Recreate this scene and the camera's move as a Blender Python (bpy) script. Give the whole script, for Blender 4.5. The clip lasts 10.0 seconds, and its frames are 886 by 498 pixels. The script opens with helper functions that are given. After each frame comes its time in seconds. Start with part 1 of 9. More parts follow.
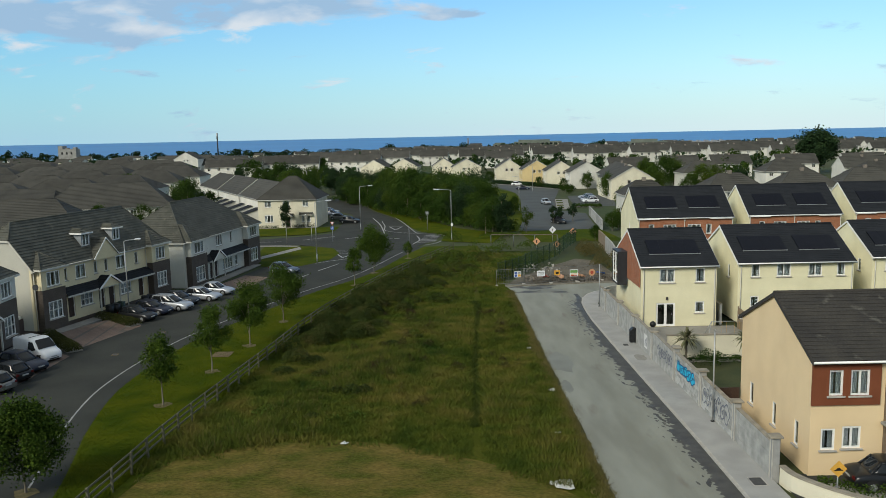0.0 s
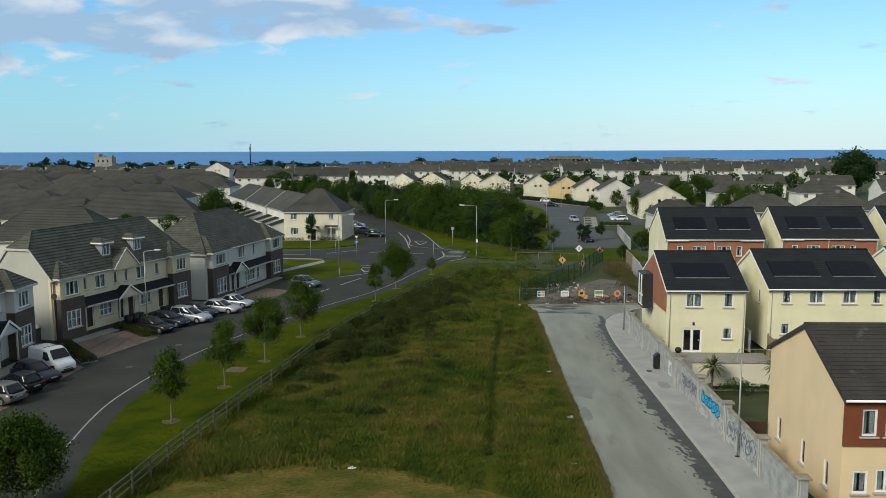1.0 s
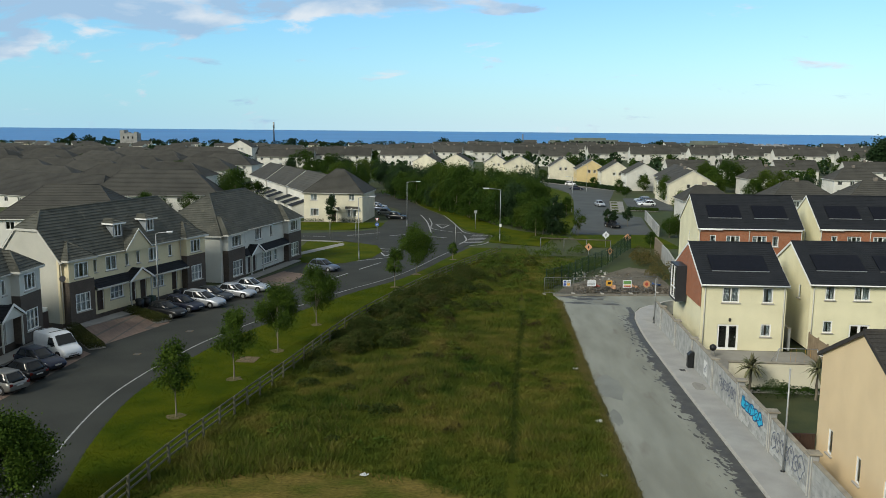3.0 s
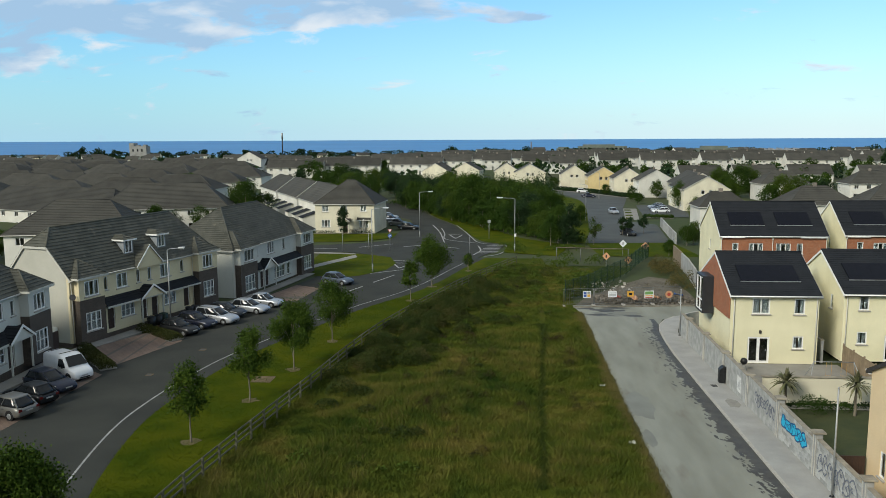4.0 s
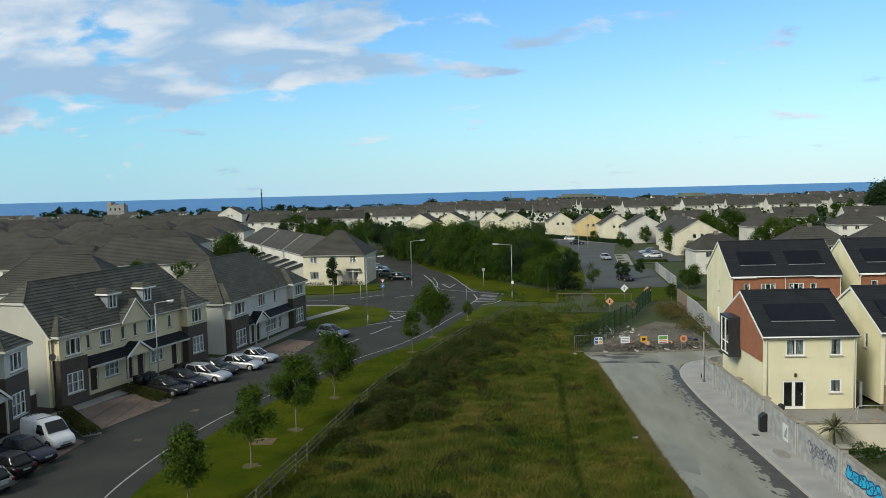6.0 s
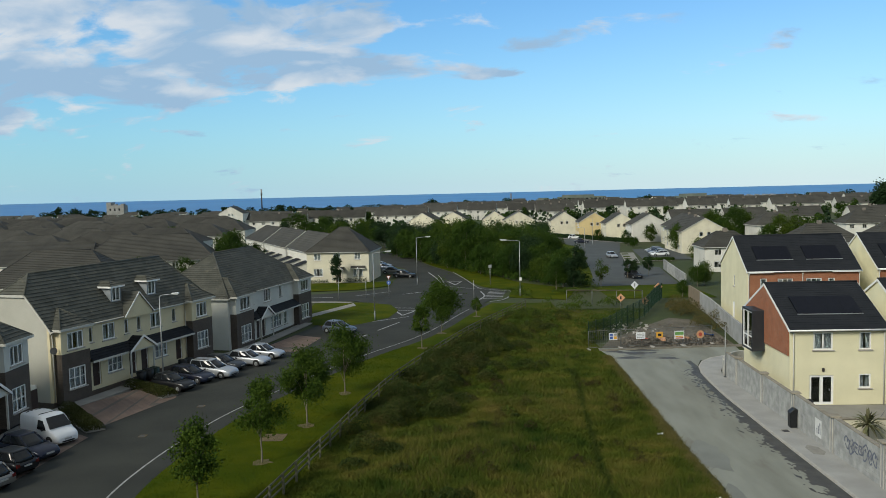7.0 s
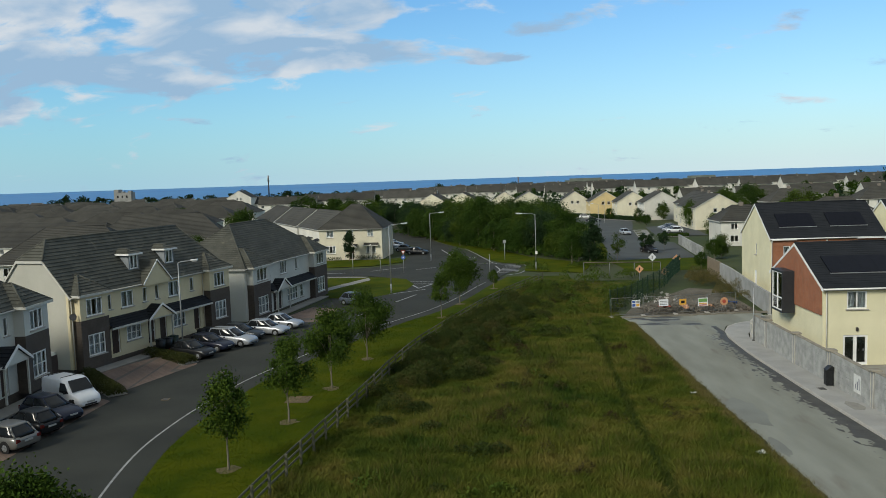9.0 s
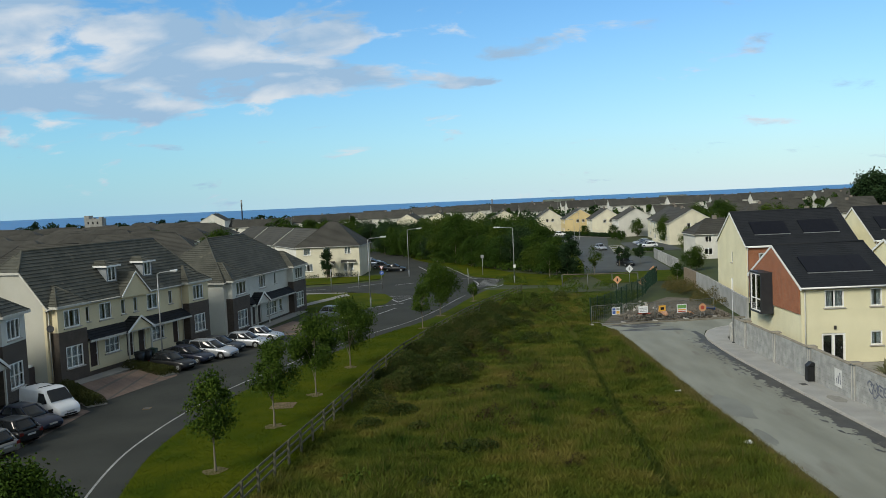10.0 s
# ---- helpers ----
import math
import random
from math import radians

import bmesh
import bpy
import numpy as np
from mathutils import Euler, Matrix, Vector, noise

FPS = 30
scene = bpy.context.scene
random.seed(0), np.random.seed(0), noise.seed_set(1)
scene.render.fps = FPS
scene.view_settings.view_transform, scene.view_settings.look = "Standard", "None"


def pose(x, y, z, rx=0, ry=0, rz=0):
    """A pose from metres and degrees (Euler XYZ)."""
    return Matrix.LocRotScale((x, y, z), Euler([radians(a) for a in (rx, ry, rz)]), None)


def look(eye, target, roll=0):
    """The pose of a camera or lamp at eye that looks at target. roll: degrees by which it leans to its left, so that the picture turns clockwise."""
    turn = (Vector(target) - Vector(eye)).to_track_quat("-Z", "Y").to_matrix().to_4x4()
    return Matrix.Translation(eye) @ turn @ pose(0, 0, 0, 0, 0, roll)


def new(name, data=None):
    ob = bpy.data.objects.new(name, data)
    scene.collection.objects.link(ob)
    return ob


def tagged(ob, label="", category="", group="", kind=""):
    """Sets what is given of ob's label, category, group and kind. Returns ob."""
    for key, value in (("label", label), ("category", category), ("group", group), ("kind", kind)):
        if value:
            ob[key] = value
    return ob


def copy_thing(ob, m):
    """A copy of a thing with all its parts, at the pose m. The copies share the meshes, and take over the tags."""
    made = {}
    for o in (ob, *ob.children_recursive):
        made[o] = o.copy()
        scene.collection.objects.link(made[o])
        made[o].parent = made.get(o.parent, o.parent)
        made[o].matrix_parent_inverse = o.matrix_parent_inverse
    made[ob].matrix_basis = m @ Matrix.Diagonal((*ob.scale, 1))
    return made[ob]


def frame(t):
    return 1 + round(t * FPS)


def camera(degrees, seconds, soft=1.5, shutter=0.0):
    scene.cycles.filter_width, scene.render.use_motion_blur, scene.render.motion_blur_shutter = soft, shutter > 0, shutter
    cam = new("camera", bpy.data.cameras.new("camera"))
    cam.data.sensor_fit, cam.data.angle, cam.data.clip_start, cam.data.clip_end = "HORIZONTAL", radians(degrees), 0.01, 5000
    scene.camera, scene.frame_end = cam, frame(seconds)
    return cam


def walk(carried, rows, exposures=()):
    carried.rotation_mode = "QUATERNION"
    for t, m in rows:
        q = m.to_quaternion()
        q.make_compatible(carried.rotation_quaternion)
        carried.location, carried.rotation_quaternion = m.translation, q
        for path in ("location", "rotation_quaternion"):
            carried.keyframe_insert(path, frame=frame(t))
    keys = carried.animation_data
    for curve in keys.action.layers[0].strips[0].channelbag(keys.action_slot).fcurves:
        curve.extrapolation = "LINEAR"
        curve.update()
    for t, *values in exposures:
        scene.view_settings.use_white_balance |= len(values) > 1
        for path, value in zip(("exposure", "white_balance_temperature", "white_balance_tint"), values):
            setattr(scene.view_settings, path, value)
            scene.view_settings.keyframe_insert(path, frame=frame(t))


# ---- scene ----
cam = camera(57.4, 10.0, soft=0.7)
PATH = [
    (0, (-0.865, 0.733, 17.44), (-0.871, 2.712, 17.152), -1.2),
    (0.5, (-0.524, 1.429, 17.549), (-0.56, 3.41, 17.28), -1.0),
    (1, (-0.129, 2.231, 17.593), (-0.206, 4.213, 17.34), -0.2),
    (1.5, (0.217, 3.022, 17.64), (0.107, 5.006, 17.411), 0.2),
    (2, (0.337, 3.924, 17.671), (0.2, 5.9, 17.396), 0.9),
    (3.5, (-0.847, 6.77, 17.71), (-0.982, 8.743, 17.409), 0.2),
    (4, (-1.304, 7.768, 17.805), (-1.457, 9.742, 17.525), -0.3),
    (4.5, (-1.821, 8.736, 17.845), (-1.982, 10.711, 17.577), 0.2),
    (5, (-2.374, 9.839, 17.776), (-2.539, 11.816, 17.523), -3.4),
    (5.5, (-3.22, 10.761, 17.284), (-3.326, 12.752, 17.125), -1.6),
    (7, (-5.315, 13.755, 15.728), (-5.416, 15.747, 15.58), -1.4),
    (7.5, (-5.82, 14.246, 15.299), (-5.923, 16.239, 15.159), -1.9),
    (8, (-6.018, 14.489, 14.7), (-6.132, 16.484, 14.611), -4.3),
    (8.5, (-6.692, 14.618, 14.068), (-6.76, 16.612, 13.942), -0.9),
    (9, (-6.729, 14.677, 13.822), (-6.847, 16.665, 13.64), -1.9),
    (9.5, (-6.895, 14.61, 13.27), (-7.039, 16.597, 13.094), -4.8),
    (10, (-7.38, 14.449, 12.504), (-7.433, 16.444, 12.377), -2.5),
]
walk(cam, [(t, look(eye, target, roll)) for t, eye, target, roll in PATH], [(0, -0.1), (1.5, -0.05), (3.5, 0.02), (5.0, 0.05), (5.7, 0.02), (7.0, -0.16), (8.0, -0.1), (8.5, -0.2), (9.0, -0.2), (9.5, -0.2), (10.0, -0.14)])
import collections

# ---- sky, sun ----
CLOUD_X, CLOUD_Y = 3.1, 1.7
SUN_AZ, SUN_EL = 221.0, 33.0          # where the sun stands, degrees clockwise from +y, and its height
world = bpy.data.worlds.new("sky")
scene.world = world
world.use_nodes = True
wn, wl = world.node_tree.nodes, world.node_tree.links
wn.clear()
w_out, w_bg = wn.new("ShaderNodeOutputWorld"), wn.new("ShaderNodeBackground")
w_sky = wn.new("ShaderNodeTexSky")
w_sky.sky_type, w_sky.sun_disc = "NISHITA", False
w_sky.sun_elevation, w_sky.sun_rotation = radians(SUN_EL), radians(SUN_AZ)
w_sky.air_density, w_sky.dust_density, w_sky.ozone_density = 1.0, 0.3, 2.0
w_co = wn.new("ShaderNodeTexCoord")
w_sep = wn.new("ShaderNodeSeparateXYZ")
wl.new(w_co.outputs["Generated"], w_sep.inputs[0])


def wmath(op, a, b=None, clamp=False):
    n = wn.new("ShaderNodeMath")
    n.operation, n.use_clamp = op, clamp
    for k, v in enumerate((a, b)):
        if v is None:
            continue
        if isinstance(v, (int, float)):
            n.inputs[k].default_value = v
        else:
            wl.new(v, n.inputs[k])
    return n.outputs[0]


# clouds: a broken layer seen in perspective, thick towards -x, thinning out towards +x
zz = wmath("MAXIMUM", w_sep.outputs["Z"], 0.0)
lift = wmath("ADD", zz, 0.36)
w_cmb = wn.new("ShaderNodeCombineXYZ")
wl.new(wmath("DIVIDE", w_sep.outputs["X"], lift), w_cmb.inputs[0])
wl.new(wmath("DIVIDE", w_sep.outputs["Y"], lift), w_cmb.inputs[1])
w_map = wn.new("ShaderNodeMapping")
w_map.inputs["Location"].default_value = (CLOUD_X, CLOUD_Y, 0)
w_map.inputs["Scale"].default_value = (1.0, 1.45, 1)
wl.new(w_cmb.outputs[0], w_map.inputs[0])
w_n1 = wn.new("ShaderNodeTexNoise")
w_n1.inputs["Scale"].default_value, w_n1.inputs["Detail"].default_value, w_n1.inputs["Roughness"].default_value = 5.0, 9, 0.56
w_n1.inputs["Distortion"].default_value = 0.35
wl.new(w_map.outputs[0], w_n1.inputs["Vector"])
yy_ = wmath("MAXIMUM", w_sep.outputs["Y"], 0.05)
tan_x, tan_z = wmath("DIVIDE", w_sep.outputs["X"], yy_), wmath("DIVIDE", w_sep.outputs["Z"], yy_)


def puff(cx, cz, rx, rz, lean=0.0):
    """A soft oval round one direction ahead, in tangents: 1 in its middle, 0 far off."""
    dx = wmath("SUBTRACT", tan_x, cx)
    dz = wmath("SUBTRACT", wmath("SUBTRACT", tan_z, cz), wmath("MULTIPLY", dx, lean))
    q = wmath("ADD", wmath("POWER", wmath("ABSOLUTE", wmath("DIVIDE", dx, rx)), 2.0), wmath("POWER", wmath("ABSOLUTE", wmath("DIVIDE", dz, rz)), 2.0))
    return wmath("POWER", 2.718, wmath("MULTIPLY", q, -1.0))


def summed(parts):
    total = None
    for w, *p in parts:
        one = wmath("MULTIPLY", puff(*p), w)
        total = one if total is None else wmath("ADD", total, one)
    return total


# a broken bank ahead towards -x, with a few loose wisps beyond its end
bank = summed((
    (0.56, -0.50, 0.172, 0.21, 0.050), (0.48, -0.30, 0.172, 0.15, 0.042), (0.36, -0.22, 0.150, 0.11, 0.022), (0.46, -0.62, 0.235, 0.26, 0.060),
    (0.44, -0.60, 0.098, 0.10, 0.020), (0.42, -0.36, 0.126, 0.07, 0.015), (0.32, -0.265, 0.116, 0.05, 0.009), (0.28, -0.50, 0.108, 0.04, 0.008),
    (0.33, -0.075, 0.196, 0.085, 0.014, 0.12), (0.36, 0.052, 0.172, 0.038, 0.015), (0.27, -0.005, 0.135, 0.030, 0.006), (0.27, -0.057, 0.142, 0.032, 0.007),
    (0.25, 0.040, 0.139, 0.030, 0.005), (0.30, -0.20, 0.215, 0.10, 0.026), (0.42, -1.05, 0.200, 0.40, 0.100)))
grey_side = summed(((0.20, -0.46, 0.148, 0.17, 0.024), (0.20, -0.59, 0.088, 0.08, 0.014), (0.08, -0.25, 0.158, 0.12, 0.026)))
lit_side = summed(((0.28, -0.36, 0.129, 0.055, 0.012), (0.26, -0.265, 0.118, 0.04, 0.008), (0.24, -0.31, 0.192, 0.05, 0.020), (0.22, -0.46, 0.212, 0.05, 0.020), (0.25, -0.50, 0.110, 0.025, 0.007), (0.24, -0.075, 0.196, 0.08, 0.012, 0.12)))
deck = wmath("MULTIPLY_ADD", w_sep.outputs["Z"], 1.1)        # overhead and behind the sky is overcast
deck.node.inputs[2].default_value = -0.42
back = wmath("MULTIPLY_ADD", w_sep.outputs["Y"], -0.6)
back.node.inputs[2].default_value = 0.06
bias = wmath("MAXIMUM", wmath("MINIMUM", wmath("MAXIMUM", wmath("SUBTRACT", bank, 0.25), wmath("MAXIMUM", deck, back)), 0.20), -0.30)
dens = wmath("ADD", wmath("SUBTRACT", wmath("MULTIPLY", w_n1.outputs["Fac"], 1.7), 0.36), bias)
w_cr = wn.new("ShaderNodeValToRGB")
w_cr.color_ramp.elements[0].position, w_cr.color_ramp.elements[1].position = 0.42, 0.66
w_cr.color_ramp.interpolation = "EASE"
wl.new(dens, w_cr.inputs[0])
w_shade = wn.new("ShaderNodeValToRGB")          # thin cloud is white, thick cloud grey-blue below
w_shade.color_ramp.elements[0].position, w_shade.color_ramp.elements[1].position = 0.30, 0.56
w_shade.color_ramp.elements[0].color, w_shade.color_ramp.elements[1].color = (6.3, 6.8, 7.3, 1), (3.1, 4.6, 6.3, 1)
w_n2 = wn.new("ShaderNodeTexNoise")
w_n2.inputs["Scale"].default_value, w_n2.inputs["Detail"].default_value, w_n2.inputs["Distortion"].default_value = 4.2, 9, 0.4
w_off = wn.new("ShaderNodeMapping")
w_off.inputs["Location"].default_value = (7.3, 2.2, 4.0)
wl.new(w_map.outputs[0], w_off.inputs[0])
wl.new(w_off.outputs[0], w_n2.inputs["Vector"])
wl.new(wmath("SUBTRACT", wmath("ADD", wmath("SUBTRACT", wmath("MULTIPLY", w_n2.outputs["Fac"], 1.4), 0.22), grey_side), lit_side), w_shade.inputs[0])
w_hsv = wn.new("ShaderNodeHueSaturation")
w_hsv.inputs["Saturation"].default_value = 1.25
wl.new(w_sky.outputs[0], w_hsv.inputs["Color"])
w_tint = wn.new("ShaderNodeMixRGB")
w_tint.blend_type = "MULTIPLY"
w_tint.inputs[0].default_value, w_tint.inputs[2].default_value = 1.0, (0.52, 1.13, 1.44, 1)
wl.new(w_hsv.outputs[0], w_tint.inputs[1])
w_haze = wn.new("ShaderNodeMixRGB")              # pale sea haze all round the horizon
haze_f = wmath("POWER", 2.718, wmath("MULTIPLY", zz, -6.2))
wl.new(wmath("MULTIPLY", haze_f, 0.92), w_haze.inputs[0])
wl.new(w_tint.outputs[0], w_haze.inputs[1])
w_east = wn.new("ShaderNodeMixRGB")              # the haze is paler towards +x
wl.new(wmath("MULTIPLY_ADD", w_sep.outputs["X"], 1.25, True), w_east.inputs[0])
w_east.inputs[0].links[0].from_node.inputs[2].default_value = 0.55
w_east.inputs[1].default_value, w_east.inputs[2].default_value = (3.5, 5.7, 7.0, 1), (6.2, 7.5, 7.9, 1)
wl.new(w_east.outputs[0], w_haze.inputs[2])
w_mix = wn.new("ShaderNodeMixRGB")
wl.new(wmath("MULTIPLY", w_cr.outputs[0], 0.93), w_mix.inputs[0])
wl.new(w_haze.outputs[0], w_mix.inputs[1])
w_grey = wn.new("ShaderNodeMixRGB")              # overhead and behind the layer is an even neutral grey
wl.new(wmath("MAXIMUM", wmath("SUBTRACT", wmath("MULTIPLY", zz, 4.0), 1.2, True), wmath("MULTIPLY", w_sep.outputs["Y"], -3.0, True)), w_grey.inputs[0])
wl.new(w_shade.outputs[0], w_grey.inputs[1])
w_grey.inputs[2].default_value = (4.25, 4.6, 4.5, 1)
wl.new(w_grey.outputs[0], w_mix.inputs[2])
wl.new(w_mix.outputs[0], w_bg.inputs["Color"])
w_bg.inputs["Strength"].default_value = 0.12
wl.new(w_bg.outputs[0], w_out.inputs[0])

sun_data = bpy.data.lights.new("sun", "SUN")
sun_data.energy, sun_data.angle, sun_data.color = 3.5, radians(18), (0.98, 0.94, 0.80)
sun = new("sun", sun_data)
sa, se = radians(SUN_AZ), radians(SUN_EL)
sun.matrix_world = look((0, 0, 60), (-math.sin(sa) * math.cos(se), -math.cos(sa) * math.cos(se), 60 - math.sin(se)))

# ---- materials ----
MATS = {}


def mat(name, col, col2=None, rough=0.8, scale=2.0, detail=6, bump=0.0, bscale=30.0, spec=0.3, metal=0.0, rand=0.0, fine=0.12, stretch=(1, 1, 1), space="Object", blotch=None):
    """A surface with two scales of variation: broad patches from col to col2, and fine grain."""
    if name in MATS:
        return MATS[name]
    m = bpy.data.materials.new(name)
    m.use_nodes = True
    nt = m.node_tree
    nd, lk = nt.nodes, nt.links
    b = nd["Principled BSDF"]
    b.inputs["Roughness"].default_value, b.inputs["Metallic"].default_value = rough, metal
    b.inputs["Specular IOR Level"].default_value = spec
    co = nd.new("ShaderNodeTexCoord")
    mp = nd.new("ShaderNodeMapping")
    mp.inputs["Scale"].default_value = stretch
    if space == "World":
        ge = nd.new("ShaderNodeNewGeometry")
        lk.new(ge.outputs["Position"], mp.inputs[0])
    else:
        lk.new(co.outputs[space], mp.inputs[0])
    n1 = nd.new("ShaderNodeTexNoise")
    n1.inputs["Scale"].default_value, n1.inputs["Detail"].default_value = scale, detail
    lk.new(mp.outputs[0], n1.inputs["Vector"])
    rp = nd.new("ShaderNodeValToRGB")
    rp.color_ramp.elements[0].position, rp.color_ramp.elements[1].position = 0.35, 0.65
    rp.color_ramp.elements[0].color = (*col, 1)
    rp.color_ramp.elements[1].color = (*(col2 or [c * 0.8 for c in col]), 1)
    lk.new(n1.outputs["Fac"], rp.inputs[0])
    n2 = nd.new("ShaderNodeTexNoise")
    n2.inputs["Scale"].default_value, n2.inputs["Detail"].default_value = bscale, 3
    lk.new(mp.outputs[0], n2.inputs["Vector"])
    hs = nd.new("ShaderNodeHueSaturation")
    va = nd.new("ShaderNodeMapRange")
    va.inputs["To Min"].default_value, va.inputs["To Max"].default_value = 1 - fine * 2, 1 + fine * 2
    lk.new(n2.outputs["Fac"], va.inputs["Value"])
    src = va.outputs[0]
    if rand:
        oi = nd.new("ShaderNodeObjectInfo")
        mr = nd.new("ShaderNodeMapRange")
        mr.inputs["To Min"].default_value, mr.inputs["To Max"].default_value = 1 - rand, 1 + rand
        lk.new(oi.outputs["Random"], mr.inputs["Value"])
        mu = nd.new("ShaderNodeMath")
        mu.operation = "MULTIPLY"
        lk.new(src, mu.inputs[0])
        lk.new(mr.outputs[0], mu.inputs[1])
        src = mu.outputs[0]
    lk.new(src, hs.inputs["Value"])
    colour = rp.outputs[0]
    if blotch:
        n3 = nd.new("ShaderNodeTexNoise")
        n3.inputs["Scale"].default_value, n3.inputs["Detail"].default_value = blotch[1], 5
        lk.new(mp.outputs[0], n3.inputs["Vector"])
        r3 = nd.new("ShaderNodeValToRGB")
        r3.color_ramp.elements[0].position, r3.color_ramp.elements[1].position = blotch[2], blotch[2] + 0.12
        lk.new(n3.outputs["Fac"], r3.inputs[0])
        mx = nd.new("ShaderNodeMixRGB")
        lk.new(r3.outputs[0], mx.inputs[0])
        lk.new(colour, mx.inputs[1])
        mx.inputs[2].default_value = (*blotch[0], 1)
        colour = mx.outputs[0]
    lk.new(colour, hs.inputs["Color"])
    lk.new(hs.outputs[0], b.inputs["Base Color"])
    if bump:
        bp = nd.new("ShaderNodeBump")
        bp.inputs["Strength"].default_value, bp.inputs["Distance"].default_value = bump, 0.02
        lk.new(n2.outputs["Fac"], bp.inputs["Height"])
        lk.new(bp.outputs[0], b.inputs["Normal"])
    MATS[name] = m
    return m


def glass_mat(name):
    """Window glass seen from outside, with a dark room behind it."""
    if name in MATS:
        return MATS[name]
    m = bpy.data.materials.new(name)
    m.use_nodes = True
    b = m.node_tree.nodes["Principled BSDF"]
    b.inputs["Base Color"].default_value = (0.75, 0.8, 0.8, 1)
    b.inputs["Roughness"].default_value = 0.04
    b.inputs["Transmission Weight"].default_value, b.inputs["IOR"].default_value = 1.0, 1.5
    MATS[name] = m
    return m


CREAM = mat("cream_render", (0.71, 0.665, 0.46), (0.64, 0.60, 0.41), 0.9, 0.5, bump=0.15, bscale=40, rand=0.04)
CREAM_L = mat("pale_cream_render", (0.66, 0.62, 0.48), (0.58, 0.54, 0.42), 0.9, 0.5, bump=0.15, bscale=40, rand=0.05)
WHITE_R = mat("white_render", (0.64, 0.625, 0.565), (0.55, 0.54, 0.49), 0.9, 0.4, bump=0.1, bscale=40, rand=0.08)
BEIGE = mat("beige_render", (0.64, 0.56, 0.37), (0.57, 0.50, 0.33), 0.9, 0.4, bump=0.15, bscale=40)
GREY_R = mat("grey_render", (0.56, 0.56, 0.51), (0.49, 0.49, 0.45), 0.9, 0.4, bump=0.15, bscale=40)
PEACH = mat("peach_render", (0.70, 0.54, 0.33), (0.64, 0.49, 0.30), 0.9, 0.5, bump=0.15, bscale=40)
YELLOW = mat("yellow_render", (0.62, 0.49, 0.25), (0.55, 0.43, 0.22), 0.9, 0.4)
UPVC = mat("white_plastic", (0.78, 0.78, 0.76), (0.70, 0.70, 0.68), 0.4, 3, fine=0.04)
GLASS = glass_mat("window_glass")
SILL = mat("concrete_sill", (0.42, 0.40, 0.36), (0.34, 0.32, 0.29), 0.9, 4, bump=0.2)
GUTTER = mat("pale_gutter", (0.52, 0.51, 0.46), (0.44, 0.43, 0.39), 0.5, 3)
FASCIA_D = mat("dark_fascia", (0.035, 0.03, 0.028), (0.05, 0.045, 0.04), 0.6, 3)
TILE = mat("brown_concrete_tile", (0.084, 0.084, 0.069), (0.056, 0.057, 0.047), 0.85, 0.9, bump=0.4, bscale=12, fine=0.2, rand=0.06, blotch=((0.118, 0.112, 0.088), 1.6, 0.60))
TILE_D = mat("dark_fibre_slate", (0.008, 0.010, 0.013), (0.013, 0.015, 0.019), 0.8, 0.8, bump=0.2, bscale=10, fine=0.2)
TILE_N = mat("weathered_brown_tile", (0.044, 0.040, 0.034), (0.028, 0.026, 0.024), 0.85, 0.7, bump=0.4, bscale=10, fine=0.25, blotch=((0.10, 0.095, 0.08), 1.1, 0.62))
TILE_F = mat("grey_brown_tile", (0.060, 0.058, 0.050), (0.042, 0.041, 0.036), 0.9, 0.25, bump=0.2, bscale=8, fine=0.2, rand=0.18)
DOOR_D = mat("dark_door", (0.05, 0.03, 0.022), (0.04, 0.025, 0.02), 0.5, 3)
SOLAR = mat("solar_glass", (0.004, 0.005, 0.009), (0.006, 0.007, 0.012), 0.35, 3, fine=0.05, spec=0.12)
ALU = mat("aluminium", (0.55, 0.56, 0.57), (0.48, 0.49, 0.5), 0.35, 5, metal=0.8)
GALV = mat("galvanised_steel", (0.36, 0.37, 0.37), (0.28, 0.29, 0.29), 0.5, 4, metal=0.5)


